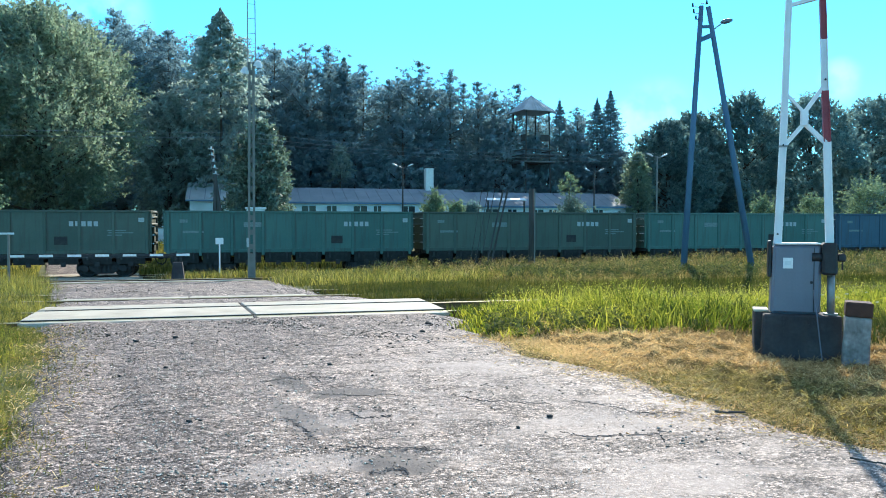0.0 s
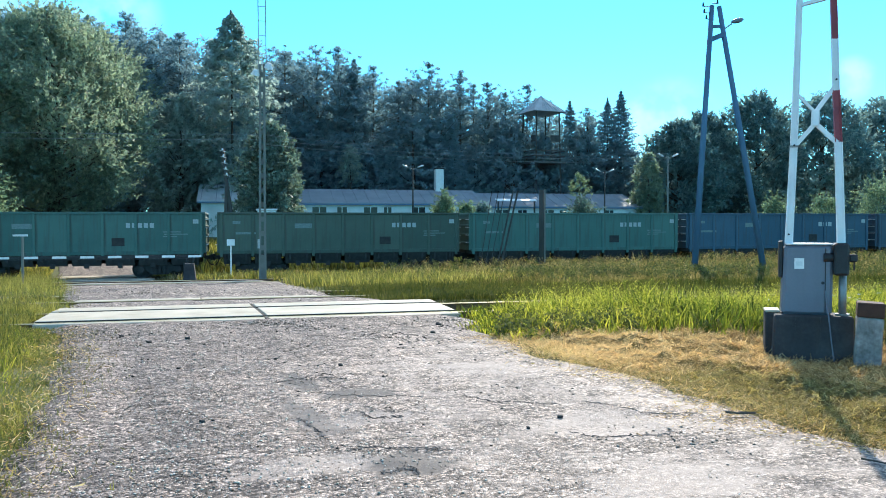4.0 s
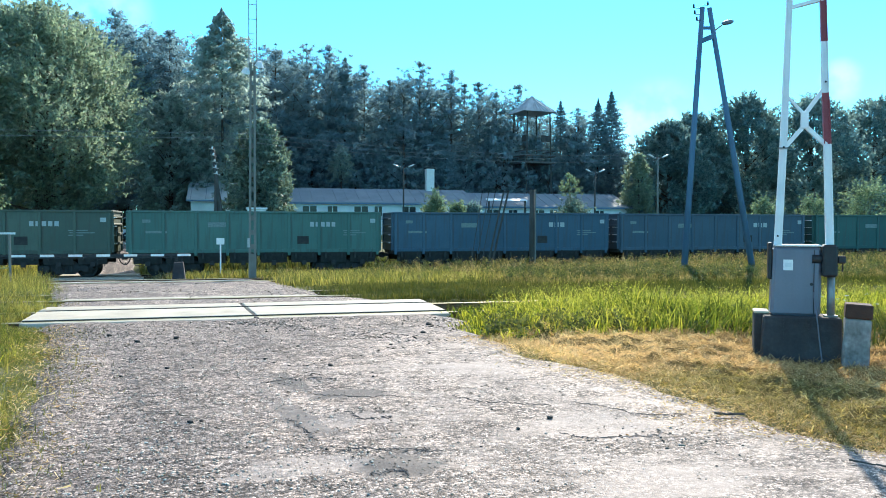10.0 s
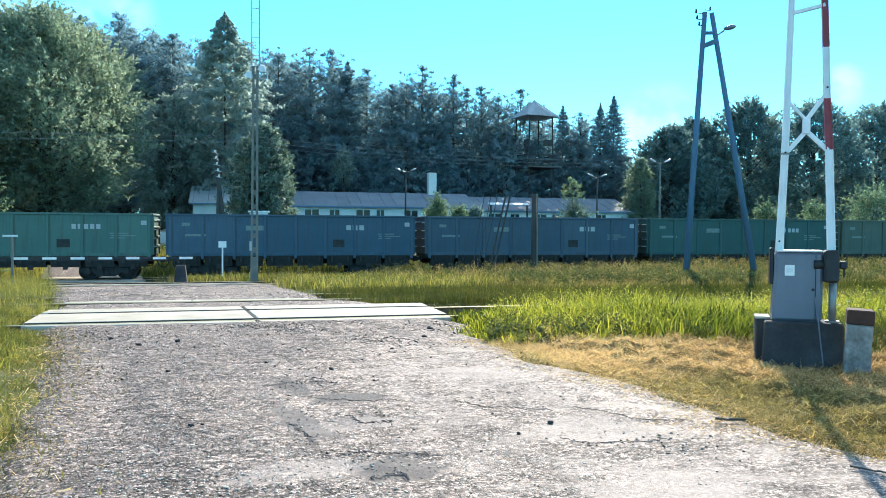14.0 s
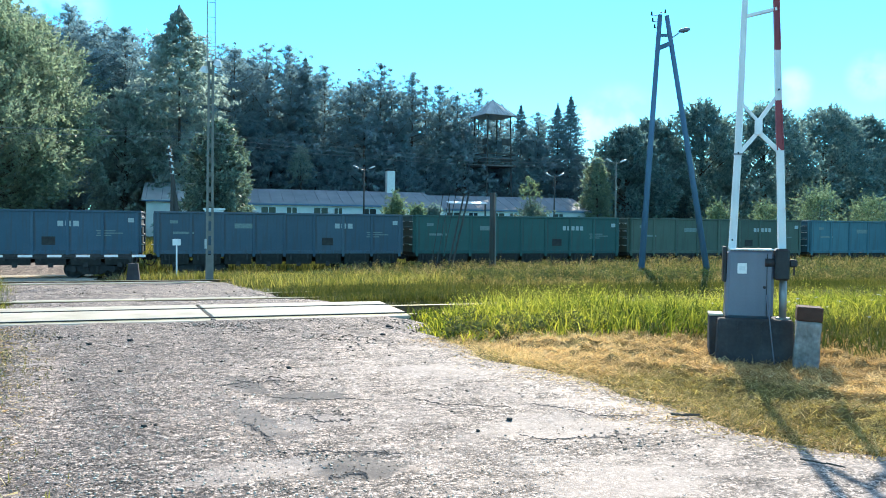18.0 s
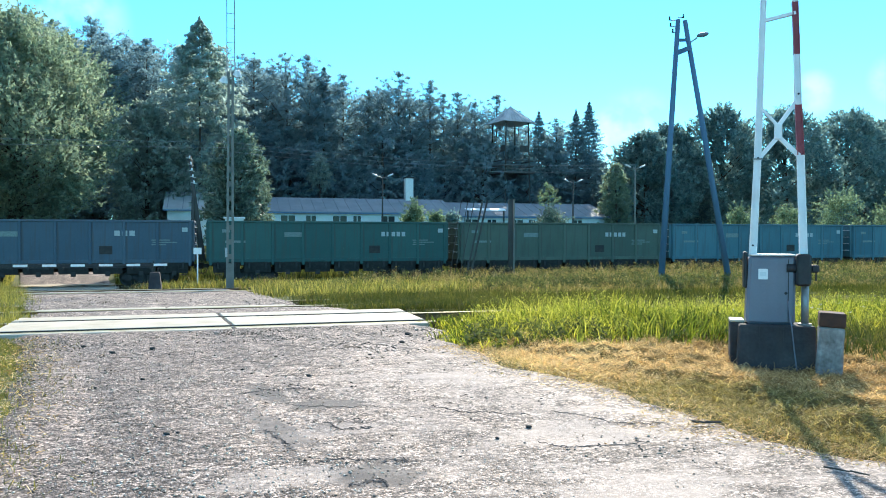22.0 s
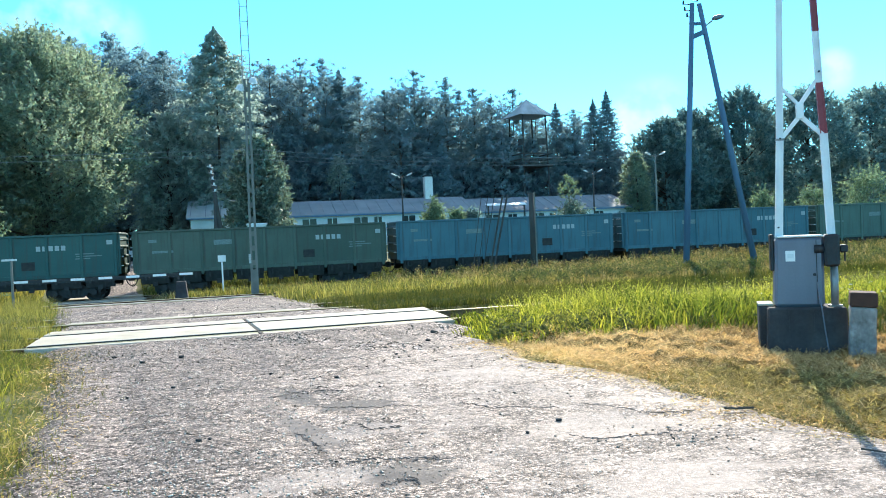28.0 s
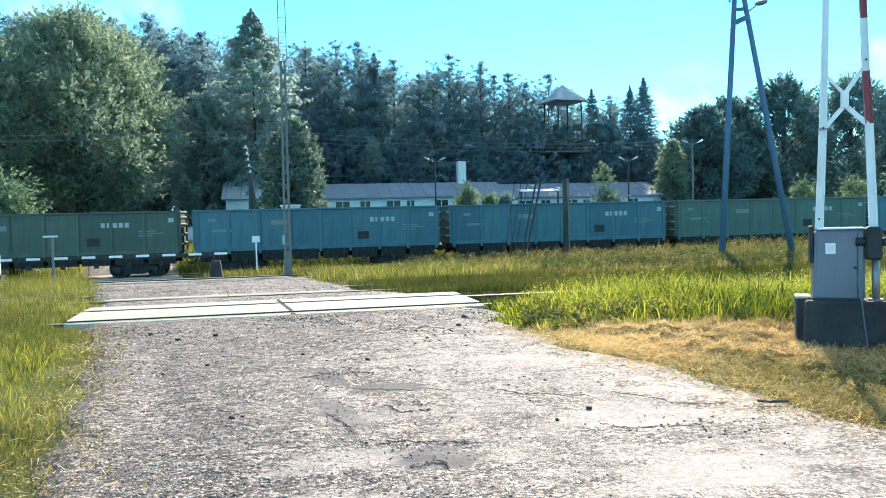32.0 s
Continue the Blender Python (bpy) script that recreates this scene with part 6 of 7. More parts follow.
def grow():
    R = RNG
    # verge beside the near road
    p = scatter(230000, -7.5, -1.0, 4.0, 17, lambda x, y: (x < road_l(y) + 0.16 * R.normal(size=len(x)) + 0.04) & off_deck(x, y) & patchy(x, y, 2.2))
    far = np.clip((road_l(p[:, 1]) - p[:, 0]) / 1.5, 0, 1)
    blades("verge_grass", p, zg(p[:, 1]) - 0.06, (0.05 + 0.17 * far + 0.06 * wobble(p[:, 0], p[:, 1], 2.7)) * (0.4 + R.random(len(p))), 0.0045, 1.2, M_GRASS, "short yellow-green grass along the road edge", three=False)
    for n, mt, lo, hi in ((900, M_GRASS, 0.1, 0.26), (700, M_GRASSBRIGHT, 0.12, 0.3), (450, M_STALK, 0.08, 0.2)):
        p = scatter(n, -7.5, -1.7, 4.2, 13.6, lambda x, y: (x < road_l(y) - 0.25 - 0.2 * R.random(len(x))) & patchy(x, y, 1.3, 0.2))
        tussocks("verge_grass", p, lo + (hi - lo) * R.random(len(p)) * (0.7 + 0.3 * wobble(p[:, 0], p[:, 1], 1.7)), 16, 0.07, 0.004, mt, "tufts of yellow-green grass on the verge", splay=1.2)
    # thin grass that creeps over the road's edge
    p = scatter(16000, -4.5, -0.8, 4.0, 13.4, lambda x, y: (np.abs(x - road_l(y) - 0.1) < 0.34 * np.abs(R.normal(size=len(x)))) & patchy(x, y, 3.1, 0.1))
    blades("verge_grass", p, road_z(p[:, 0], p[:, 1]) - 0.01, 0.03 + 0.07 * R.random(len(p)), 0.004, 1.3, M_GRASS, "sparse grass creeping over the gravel edge", three=False)
    p = scatter(14000, -4.5, -0.8, 4.0, 13.4, lambda x, y: np.abs(x - road_l(y) - 0.05) < 0.3 * np.abs(R.normal(size=len(x))))
    litter("dry_chaff", p, road_z(p[:, 0], p[:, 1]) + 0.004, np.full(len(p), 0.07), 0.003, M_STRAW, "dry chaff on the gravel edge")
    # between the tracks, past the crossing
    p = scatter(120000, -30, -3.4, 16.6, 42, lambda x, y: (x < road_l(y) + 0.25 * R.normal(size=len(x))) & off_rails(x, y) & patchy(x, y, 1.1))
    tall = np.interp(p[:, 1], [17, 24, 33, 37, 42], [0.2, 0.32, 0.6, 0.65, 0.4])
    blades("track_grass", p, zg(p[:, 1]) - 0.06, tall * (0.4 + 0.7 * R.random(len(p))), 0.007, 0.9, M_GRASS, "uneven meadow grass between the tracks", three=False)
    p = scatter(90000, 1, 55, 16.5, 30, lambda x, y: (x > road_r(y) + 0.3 * R.normal(size=len(x))) & off_rails(x, y) & off_deck(x, y) & (x < 6 + 1.6 * y) & patchy(x, y, 1.3))
    blades("track_grass", p, zg(p[:, 1]) - 0.06, (0.2 + 0.12 * wobble(p[:, 0], p[:, 1], 0.8)) * (0.5 + 1.0 * R.random(len(p))), 0.010, 0.8, M_MEADOW, "low bright meadow grass between the tracks", three=False)
    p = scatter(26000, 2.6, 45, 19.3, 20.12, lambda x, y: (x > road_r(y) + 0.3) & patchy(x, y, 1.9, 0.6))
    blades("rail_grass", p, zg(p[:, 1]) - 0.05, 0.18 + 0.2 * R.random(len(p)), 0.008, 0.6, M_MEADOW, "grass grown up along the rails", three=False)
    for n, xa, xb, ya, yb in ((16000, 7.2, 45, 18.05, 18.54), (5000, -13, -4.8, 18.05, 18.54), (5000, -13, -4.8, 19.65, 20.1), (9000, 6.5, 30, 15.2, 15.68)):
        p = scatter(n, xa, xb, ya, yb, lambda x, y: patchy(x, y, 1.5, 0.35))
        blades("rail_grass", p, zg(p[:, 1]) - 0.05, 0.07 + 0.15 * R.random(len(p)), 0.007, 0.7, M_MEADOW, "grass grown up along the rails", three=False)
    p = scatter(1500, -15, -3.9, 13.3, 20.6, lambda x, y: (x < road_l(y) - 0.15) & off_deck(x, y) & patchy(x, y, 1.7, 0.3))
    tussocks("rail_grass", p, 0.16 + 0.16 * R.random(len(p)), 14, 0.1, 0.005, M_GRASS, "grass grown over the rails beside the crossing", splay=1.1)
    p = scatter(60000, 2.4, 40, 13.9, 19.2, lambda x, y: (x > road_r(y) + 0.2 * R.normal(size=len(x))) & off_rails(x, y) & off_deck(x, y) & (x < 6 + 1.6 * y) & patchy(x, y, 1.4, 0.5))
    blades("track_grass", p, zg(p[:, 1]) - np.where((p[:, 1] > 13.3) & (p[:, 1] < 17.2), 0.17, 0.06), 0.16 + 0.16 * R.random(len(p)), 0.006, 0.9, M_MEADOW, "short olive grass between the near rails", three=False)
    p = scatter(26000, -16, 4, 46.3, 66, lambda x, y: (x > road_r(y) + 0.3) | (x < road_l(y) - 0.3))
    blades("bank_grass", p, zg(p[:, 1]) - 0.05, 0.25 + 0.3 * R.random(len(p)), 0.03, 0.8, M_GRASS, "sunlit grass on the bank behind the train", three=False)
    p = scatter(1500, 1.6, 9.5, 16.7, 21.6, lambda x, y: (x > road_r(y) + 0.15 + 0.2 * R.normal(size=len(x))) & (x < 12 - 0.25 * y + R.normal(size=len(x))))
    tussocks("track_grass", p, 0.15 + 0.15 * R.random(len(p)), 16, 0.11, 0.006, M_MEADOW, "thick olive grass at the end of the crossing", splay=1.1)
    p = scatter(2400, -3, 11, 23.5, 40.5, lambda x, y: (x > road_r(y) + 0.4 + 0.3 * R.normal(size=len(x))) & off_rails(x, y))
    tussocks("meadow_grass", p, 0.3 + 0.3 * R.random(len(p)), 14, 0.16, 0.012, M_GRASS, "soft yellow-green grass before the train", splay=1.0)
    # tall dry weeds before the train
    def weedy(x, y):
        return (x > road_r(y) + 0.5 + 0.4 * R.normal(size=len(x)) + np.clip((30 - y) * 0.35, 0, 3)) & (x < 4 + 1.7 * y) & off_rails(x, y)
    wy, wv = [21, 24, 30, 34, 38], [0.24, 0.44, 0.72, 0.9, 1.05]
    hx, hv = [-4, 0, 5, 9, 14, 20, 26, 70], [0.45, 0.5, 0.6, 0.85, 0.86, 0.95, 1.08, 1.08]
    p = scatter(10500, -4.5, 72, 21.8, 41.3, lambda x, y: weedy(x, y) & patchy(x, y, 0.9, 0.45))
    hh = np.interp(p[:, 0], hx, hv) * np.interp(p[:, 1], wy, wv) * (0.4 + 0.75 * R.random(len(p)) ** 1.3) * (1 + 0.3 * wobble(p[:, 0], p[:, 1], 1.1) + 0.18 * wobble(p[:, 0] + 3, p[:, 1], 2.7))
    tussocks("dry_weeds", p, hh, 9, 0.14, 0.0125, M_WEEDS, "tall dry weeds and seeding grass along the railway", "weeds", 0.75)
    p = scatter(2600, 8.5, 27, 21.6, 28.5, lambda x, y: patchy(x, y, 1.2, 0.5))
    tussocks("dry_weeds", p, np.interp(p[:, 1], [21.6, 24, 28.5], [0.28, 0.46, 0.62]) * (0.6 + 0.5 * R.random(len(p))), 12, 0.14, 0.011, M_WEEDS, "dense dry weeds round the twin pole", "weeds", 0.8)
    p = scatter(900, 8.5, 27, 22.0, 28.5, lambda x, y: patchy(x, y, 0.9, 0.3))
    hb = np.interp(p[:, 1], [21.6, 24, 28.5], [0.16, 0.28, 0.42])
    v, f = leaf_cloud(np.stack([p[:, 0], p[:, 1], zg(p[:, 1]) + hb], 1), 0.12 + 0.14 * R.random(len(p)), 50, 0.034, R, 0.9)
    tagged(new("green_weeds", mesh_np("green_weeds", v, f, M_LEAFWEED)), "leafy green weeds round the twin pole", "weeds", kind="stuff")
    g = scatter(6000, -4.5, 72, 21.5, 41.3, lambda x, y: weedy(x, y) & patchy(x + 5, y, 0.7, 0.4))
    hh = np.interp(g[:, 0], hx, hv) * np.interp(g[:, 1], wy, wv) * (0.3 + 0.6 * R.random(len(g))) * np.interp(g[:, 0], [10, 18], [1.0, 1.4])
    tussocks("weed_undergrowth", g, hh, 9, 0.16, 0.023, M_LEAFWEED, "dull green undergrowth among the dry weeds", "weeds", 1.0)
    g = scatter(2600, -3.2, 78, 46.3, 50.5, lambda x, y: (x > road_r(y) + 1.0) & patchy(x, y, 0.6, 0.6))
    tussocks("weed_undergrowth", g, 0.75 + 0.75 * R.random(len(g)), 10, 0.22, 0.03, M_LEAFWEED, "rank green growth on the bank behind the train", "weeds", 0.9)
    g = scatter(4200, 6, 72, 22.5, 41.2, lambda x, y: weedy(x, y) & (x > 9 + 3 * R.normal(size=len(x))) & patchy(x + 1, y, 0.8, 0.25))
    hb = np.interp(g[:, 0], hx, hv) * np.interp(g[:, 1], wy, wv) * (0.35 + 0.55 * R.random(len(g)))
    v, f = leaf_cloud(np.stack([g[:, 0], g[:, 1], zg(g[:, 1]) + hb], 1), 0.12 + 0.16 * R.random(len(g)), 40, 0.027, R, 0.9)
    tagged(new("dry_weed_heads", mesh_np("dry_weed_heads", v, f, M_WEEDS)), "bushy faded heads of dry weeds", "weeds", kind="stuff")
    g = scatter(2400, -2, 72, 22.5, 41.2, lambda x, y: weedy(x, y) & (R.random(len(x)) < np.clip(0.35 + 0.5 * wobble(x, y, 0.5) + 0.02 * (x - 10), 0.05, 1)))
    hb = np.interp(g[:, 0], hx, hv) * np.interp(g[:, 1], wy, wv) * (0.25 + 0.6 * R.random(len(g)))
    v, f = leaf_cloud(np.stack([g[:, 0], g[:, 1], zg(g[:, 1]) + hb], 1), 0.14 + 0.18 * R.random(len(g)), 46, 0.036, R, 0.9)
    tagged(new("green_weeds", mesh_np("green_weeds", v, f, M_LEAFWEED)), "dull green leafy weeds among the dry ones", "weeds", kind="stuff")
    q = scatter(900, -3, 72, 23.5, 41.0, lambda x, y: weedy(x, y) & ((x > 9) | (R.random(len(x)) < 0.3)) & patchy(x + 2, y, 1.3, 0.2))
    hq = np.interp(q[:, 0], hx, hv) * np.interp(q[:, 1], wy, wv) * (0.75 + 0.45 * R.random(len(q)) ** 3)
    blades("weed_stalks", q, zg(q[:, 1]) - 0.05, hq, 0.008, 0.25, M_WEEDS, "single tall weed stalks over the dry grass", "weeds")
    c = np.stack([q[:, 0], q[:, 1], zg(q[:, 1]) + hq * 0.96], 1)
    v, f = leaf_cloud(c, np.full(len(c), 0.05), 10, 0.014, R, 0.8)
    tagged(new("seed_heads", mesh_np("seed_heads", v, f, M_SEED)), "pale seed and flower heads over the dry weeds", "weeds", kind="stuff")
    # the lush clump by the barrier
    def lush(x, y):
        return (x > 3.5 + np.clip(y - 11.5, 0, 1) * 0.3 + 0.15 * R.normal(size=len(x))) & (y > front(x) + 0.14 * wobble(x, x, 2.0)) & off_deck(x, y)

    def front(x):
        return np.interp(x, [3.4, 3.8, 5.2, 6.1, 7.5, 9], [10.35, 10.2, 9.75, 9.35, 9.2, 9.6])
    cx, cv = [3.4, 4.2, 5.0, 6.5, 7.8, 9, 12, 19], [0.18, 0.36, 0.58, 0.7, 0.56, 0.48, 0.5, 0.52]
    p = scatter(5600, 3.0, 19, 9.0, 14.2, lush)
    hh = np.interp(p[:, 0], cx, cv) * np.interp(p[:, 1] - front(p[:, 0]), [0, 0.4, 1.2, 2.8, 4], [0.55, 0.9, 1.0, 0.85, 0.5]) * (0.45 + 0.7 * R.random(len(p)) ** 1.2) * (1 + 0.3 * wobble(p[:, 0], p[:, 1], 2.3))
    tussocks("lush_grass", p, hh, 11, 0.1, 0.0105, M_GRASSBRIGHT, "lush tall green grass beside the barrier", splay=1.15)
    p = scatter(280, 3.3, 12, 9.2, 12.6, lambda x, y: lush(x, y) & patchy(x, y, 1.7, 0.15))
    hb = np.interp(p[:, 0], cx, cv) * (0.25 + 0.5 * R.random(len(p)))
    v, f = leaf_cloud(np.stack([p[:, 0], p[:, 1], zg(p[:, 1]) + hb * 0.5], 1), 0.09 + 0.08 * R.random(len(p)), 60, 0.03, R, 1.1)
    tagged(new("broad_weeds", mesh_np("broad_weeds", v, f, M_LEAFWEED)), "dark broad-leaved weeds among the lush grass", "weeds", kind="stuff")
    # dark leaves added so that the clump's front corner looks shaded
    p = scatter(80, 3.4, 5.4, 9.6, 11.4, lush)
    v, f = leaf_cloud(np.stack([p[:, 0], p[:, 1], 0.04 + np.interp(p[:, 0], cx, cv) * 0.45 * R.random(len(p))], 1), 0.08 + 0.06 * R.random(len(p)), 46, 0.03, R, 1.1)
    tagged(new("broad_weeds", mesh_np("broad_weeds", v, f, M_LEAFWEED)), "dark leafy weeds added as shade at the corner of the grass", "weeds", kind="stuff")
    p = scatter(1500, 4.2, 14, 9.4, 13.8, lush)
    hh = np.interp(p[:, 0], cx, cv) * (0.7 + 0.45 * R.random(len(p)))
    tussocks("grass_stalks", p, hh, 5, 0.06, 0.0055, M_STALK, "long yellow-green blades over the lush grass", splay=0.7)
    p = scatter(2600, 4.2, 16, 9.4, 13.6, lambda x, y: lush(x, y) & patchy(x, y, 1.4, 0.15))
    hb = np.interp(p[:, 0], cx, cv) * (0.4 + 0.5 * R.random(len(p)))
    v, f = leaf_cloud(np.stack([p[:, 0], p[:, 1], zg(p[:, 1]) + hb], 1), 0.06 + 0.06 * R.random(len(p)), 12, 0.012, R, 1.6)
    tagged(new("grass_tips", mesh_np("grass_tips", v, f, M_STALK)), "sunlit yellow-green tips of the lush grass", "grass", kind="stuff")
    p = scatter(4200, 6.9, 20, 5.0, 10.2, lambda x, y: (x > 7.55 - 0.15 * (y - 7) + 0.1 * R.normal(size=len(x))) & (x > 7.3 + 0.55 * (8.3 - y)))
    tussocks("lush_grass", p, 0.5 * (0.5 + 0.6 * R.random(len(p))), 9, 0.09, 0.008, M_MEADOW, "tall grass behind the marker post", splay=0.9)
    q = p[R.random(len(p)) < 0.06]
    c = np.stack([q[:, 0], q[:, 1], np.full(len(q), 0.48) + 0.15 * R.random(len(q))], 1)
    v, f = leaf_cloud(c, np.full(len(c), 0.04), 12, 0.007, R, 0.3)
    tagged(new("umbel_flowers", mesh_np("umbel_flowers", v, f, M_WHITE)), "white umbel flowers in the tall grass", "flowers", kind="stuff")
    # mown straw lying in low heaps, golden away from the road and olive towards it
    def off_road(x, y, spread):
        return x > road_r(y) + 0.26 + spread * R.normal(size=len(x)) - 0.3 * R.random(len(x)) ** 4

    def olive(x, y, spread=0.22):
        near = x - road_r(y) < 1.15 + 0.8 * spread * R.normal(size=len(x)) + 0.3 * wobble(x, y + 3, 3.0)
        return near & (y < 7.3 + 0.2 * (x - 4) + spread * R.normal(size=len(x)) + 0.25 * wobble(x, y, 2.1))
    gx, gy = np.meshgrid(np.arange(2.8, 9.6, 0.06), np.arange(1.6, 10.9, 0.06))
    i = np.arange(gx.size).reshape(gx.shape)
    f = np.stack([i[:-1, :-1], i[:-1, 1:], i[1:, 1:], i[1:, :-1]], -1).reshape(-1, 4)
    gz_ = heap(gx, gy) - 0.012
    keep = (gx > road_r(gy) + 0.5 + 0.2 * wobble(gx * 2, gy * 2, 2.3)).reshape(-1)
    me = mesh_np("thatch", np.stack([gx, gy, gz_], -1).reshape(-1, 3), f[keep[f].all(1)], M_THATCH)
    me.shade_smooth()
    tagged(new("thatch", me), "matted layer of old cut grass under the straw", "grass", kind="stuff")
    p = scatter(270000, 2.9, 8.4, 2.6, 10.9, lambda x, y: off_road(x, y, 0.2))
    dark = olive(p[:, 0], p[:, 1])
    for sel, mt, nm, lab in ((~dark, M_STRAW, "straw", "dry golden straw left from mowing"), (dark, M_MOWN, "mown_grass", "matted half-dry mown grass at the road edge")):
        q = p[sel]
        litter(nm, q, np.maximum(heap(q[:, 0], q[:, 1]) - 0.006, road_z(q[:, 0], q[:, 1]) + 0.003) + 0.022 * R.random(len(q)) ** 2, np.full(len(q), 0.095), 0.0021, mt, lab)
    p = scatter(9000, 3.2, 9.6, 2.4, 10.4, lambda x, y: off_road(x, y, 0.12) & patchy(x, y, 3.6, 0.0))
    dark = olive(p[:, 0], p[:, 1], 0.35)
    for sel, mt, nm, lab, hi in ((dark, M_MOWN, "mown_grass", "matted tufts of half-dry mown grass", 0.13), (~dark, M_STRAW, "straw", "loose tufts of dry golden straw", 0.05)):
        q = p[sel]
        tussocks(nm, q, 0.11 + hi * R.random(len(q)) * (0.7 + 0.5 * wobble(q[:, 0], q[:, 1], 2.4)), 12, 0.06, 0.0028, mt, lab, splay=1.5)
    # short tufts scattered over the ragged edge of the gravel
    p = scatter(5000, 2.4, 6.5, 2.6, 10.6, lambda x, y: (np.abs(x - road_r(y) - 0.25) < 0.32 * np.abs(R.normal(size=len(x)))) & patchy(x, y, 4.1, 0.1))
    tussocks("edge_tufts", p, 0.085 + 0.05 * R.random(len(p)), 14, 0.05, 0.0024, M_MOWN, "short half-dry tufts on the ragged road edge", splay=1.6)
    # dark tufts put in as the shade along the tall clump's front
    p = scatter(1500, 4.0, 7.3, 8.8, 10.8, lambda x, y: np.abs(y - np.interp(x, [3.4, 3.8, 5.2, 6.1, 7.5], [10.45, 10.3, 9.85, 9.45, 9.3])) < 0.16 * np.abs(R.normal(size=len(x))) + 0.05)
    tussocks("old_grass", p, 0.1 + 0.14 * R.random(len(p)), 16, 0.07, 0.005, M_SHADEGRASS, "dark brown grass added as the shade under the tall clump", splay=1.2)
    # dry bent stems hanging over the heap before the lush clump
    p = scatter(260, 5.4, 7.2, 8.9, 9.9, lambda x, y: patchy(x, y, 2.0, 0.4))
    tussocks("dry_stems", p, 0.2 + 0.2 * R.random(len(p)), 9, 0.06, 0.003, M_SEED, "dry bent stems hanging out of the tall grass", splay=1.9)
    p = scatter(150000, 2.2, 6.5, 2.6, 10.8, lambda x, y: (np.abs(x - road_r(y) - 0.2) < 0.34 * np.abs(R.normal(size=len(x))) * (1.1 + 0.7 * wobble(x, y, 2.4))))
    litter("straw_chaff", p, road_z(p[:, 0], p[:, 1]) + 0.004, np.full(len(p), 0.05), 0.0026, M_STRAW, "straw chaff blown onto the gravel")
    p = scatter(90000, 2.2, 6.5, 2.6, 9.5, lambda x, y: (np.abs(x - road_r(y) - 0.1) < 0.3 * np.abs(R.normal(size=len(x)))) & patchy(x, y, 5.0, 0.1))
    litter("mown_chaff", p, road_z(p[:, 0], p[:, 1]) + 0.006, np.full(len(p), 0.045), 0.004, M_MOWN, "olive grass clippings on the road edge")


grow()


# ---- loose stones on the road ----
def stones():
    R = RNG
    n = 60000
    p = np.stack([-2.4 + 9 * R.random(n), 2.6 + 10.9 * R.random(n) ** 1.35], 1)
    keep = (p[:, 0] > road_l(p[:, 1])) & (p[:, 0] < road_r(p[:, 1])) & (R.random(n) < np.clip(0.9 - (p[:, 0] + 0.14 * p[:, 1] - 0.75) * 0.35, 0.06, 1.0))
    p = p[keep]
    n = len(p)
    s = 0.004 + 0.011 * R.random(n) ** 3 * np.clip(1.1 - p[:, 0] * 0.2, 0.35, 1)
    base = np.array([[1, 0, 0], [-1, 0, 0], [0, 1, 0], [0, -1, 0], [0, 0, 1], [0, 0, -0.6]], float)
    v = base[None] * (0.65 + 0.7 * R.random((n, 6, 1))) * s[:, None, None]
    a = R.random(n) * 6.28
    c, d = np.cos(a)[:, None], np.sin(a)[:, None]
    v = np.stack([v[..., 0] * c - v[..., 1] * d, v[..., 0] * d + v[..., 1] * c, v[..., 2] * 0.42], -1)
    v += np.stack([p[:, 0], p[:, 1], road_z(p[:, 0], p[:, 1]) + s * 0.3], 1)[:, None]
    t = np.array([[0, 2, 4], [2, 1, 4], [1, 3, 4], [3, 0, 4], [2, 0, 5], [1, 2, 5], [3, 1, 5], [0, 3, 5]])
    f = (np.arange(n)[:, None, None] * 6 + t[None]).reshape(-1, 3)
    tagged(new("loose_chippings", mesh_np("loose_chippings", v.reshape(-1, 3), f, M_STONE)), "loose grey stone chippings on the road", "gravel", kind="stuff")
    def chips(name, p, s, material, label):
        n = len(p)
        v = base[None] * (0.6 + 0.8 * R.random((n, 6, 1))) * s[:, None, None]
        a = R.random(n) * 6.28
        c, d = np.cos(a)[:, None], np.sin(a)[:, None]
        v = np.stack([v[..., 0] * c - v[..., 1] * d, v[..., 0] * d + v[..., 1] * c, v[..., 2] * 0.6], -1)
        v += np.stack([p[:, 0], p[:, 1], road_z(p[:, 0], p[:, 1]) + s * 0.25], 1)[:, None]
        f = (np.arange(n)[:, None, None] * 6 + t[None]).reshape(-1, 3)
        tagged(new(name, mesh_np(name, v.reshape(-1, 3), f, material)), label, "gravel", kind="stuff")
    p = scatter(24000, -2.9, 3.6, 8.6, 13.7, lambda x, y: (x > road_l(y)) & (x < road_r(y)) & (R.random(len(x)) < np.clip(0.55 * wobble(x, y, 1.5) + 0.3 * wobble(x, y, 4.1) + 0.2 * (y > 12), 0.03, 1)), 0.8)
    chips("rubble", p, 0.006 + 0.018 * R.random(len(p)) ** 2.5, M_RUBBLE, "coarse dark rubble strewn before the crossing")
    p = scatter(9000, -9, 4, 16.7, 37, lambda x, y: (x > road_l(y)) & (x < road_r(y)) & (R.random(len(x)) < np.clip(0.6 * wobble(x, y, 1.1) + 0.25, 0.04, 1)))
    chips("rubble", p, 0.01 + 0.024 * R.random(len(p)) ** 2.5, M_RUBBLE, "coarse dark rubble on the far track")
    p = scatter(5000, 0.2, 3.6, 4.4, 8.6, lambda x, y: (x < road_r(y) - 0.3) & (R.random(len(x)) < np.clip(0.6 * wobble(x, y, 2.6) - 0.1, 0.02, 1)))
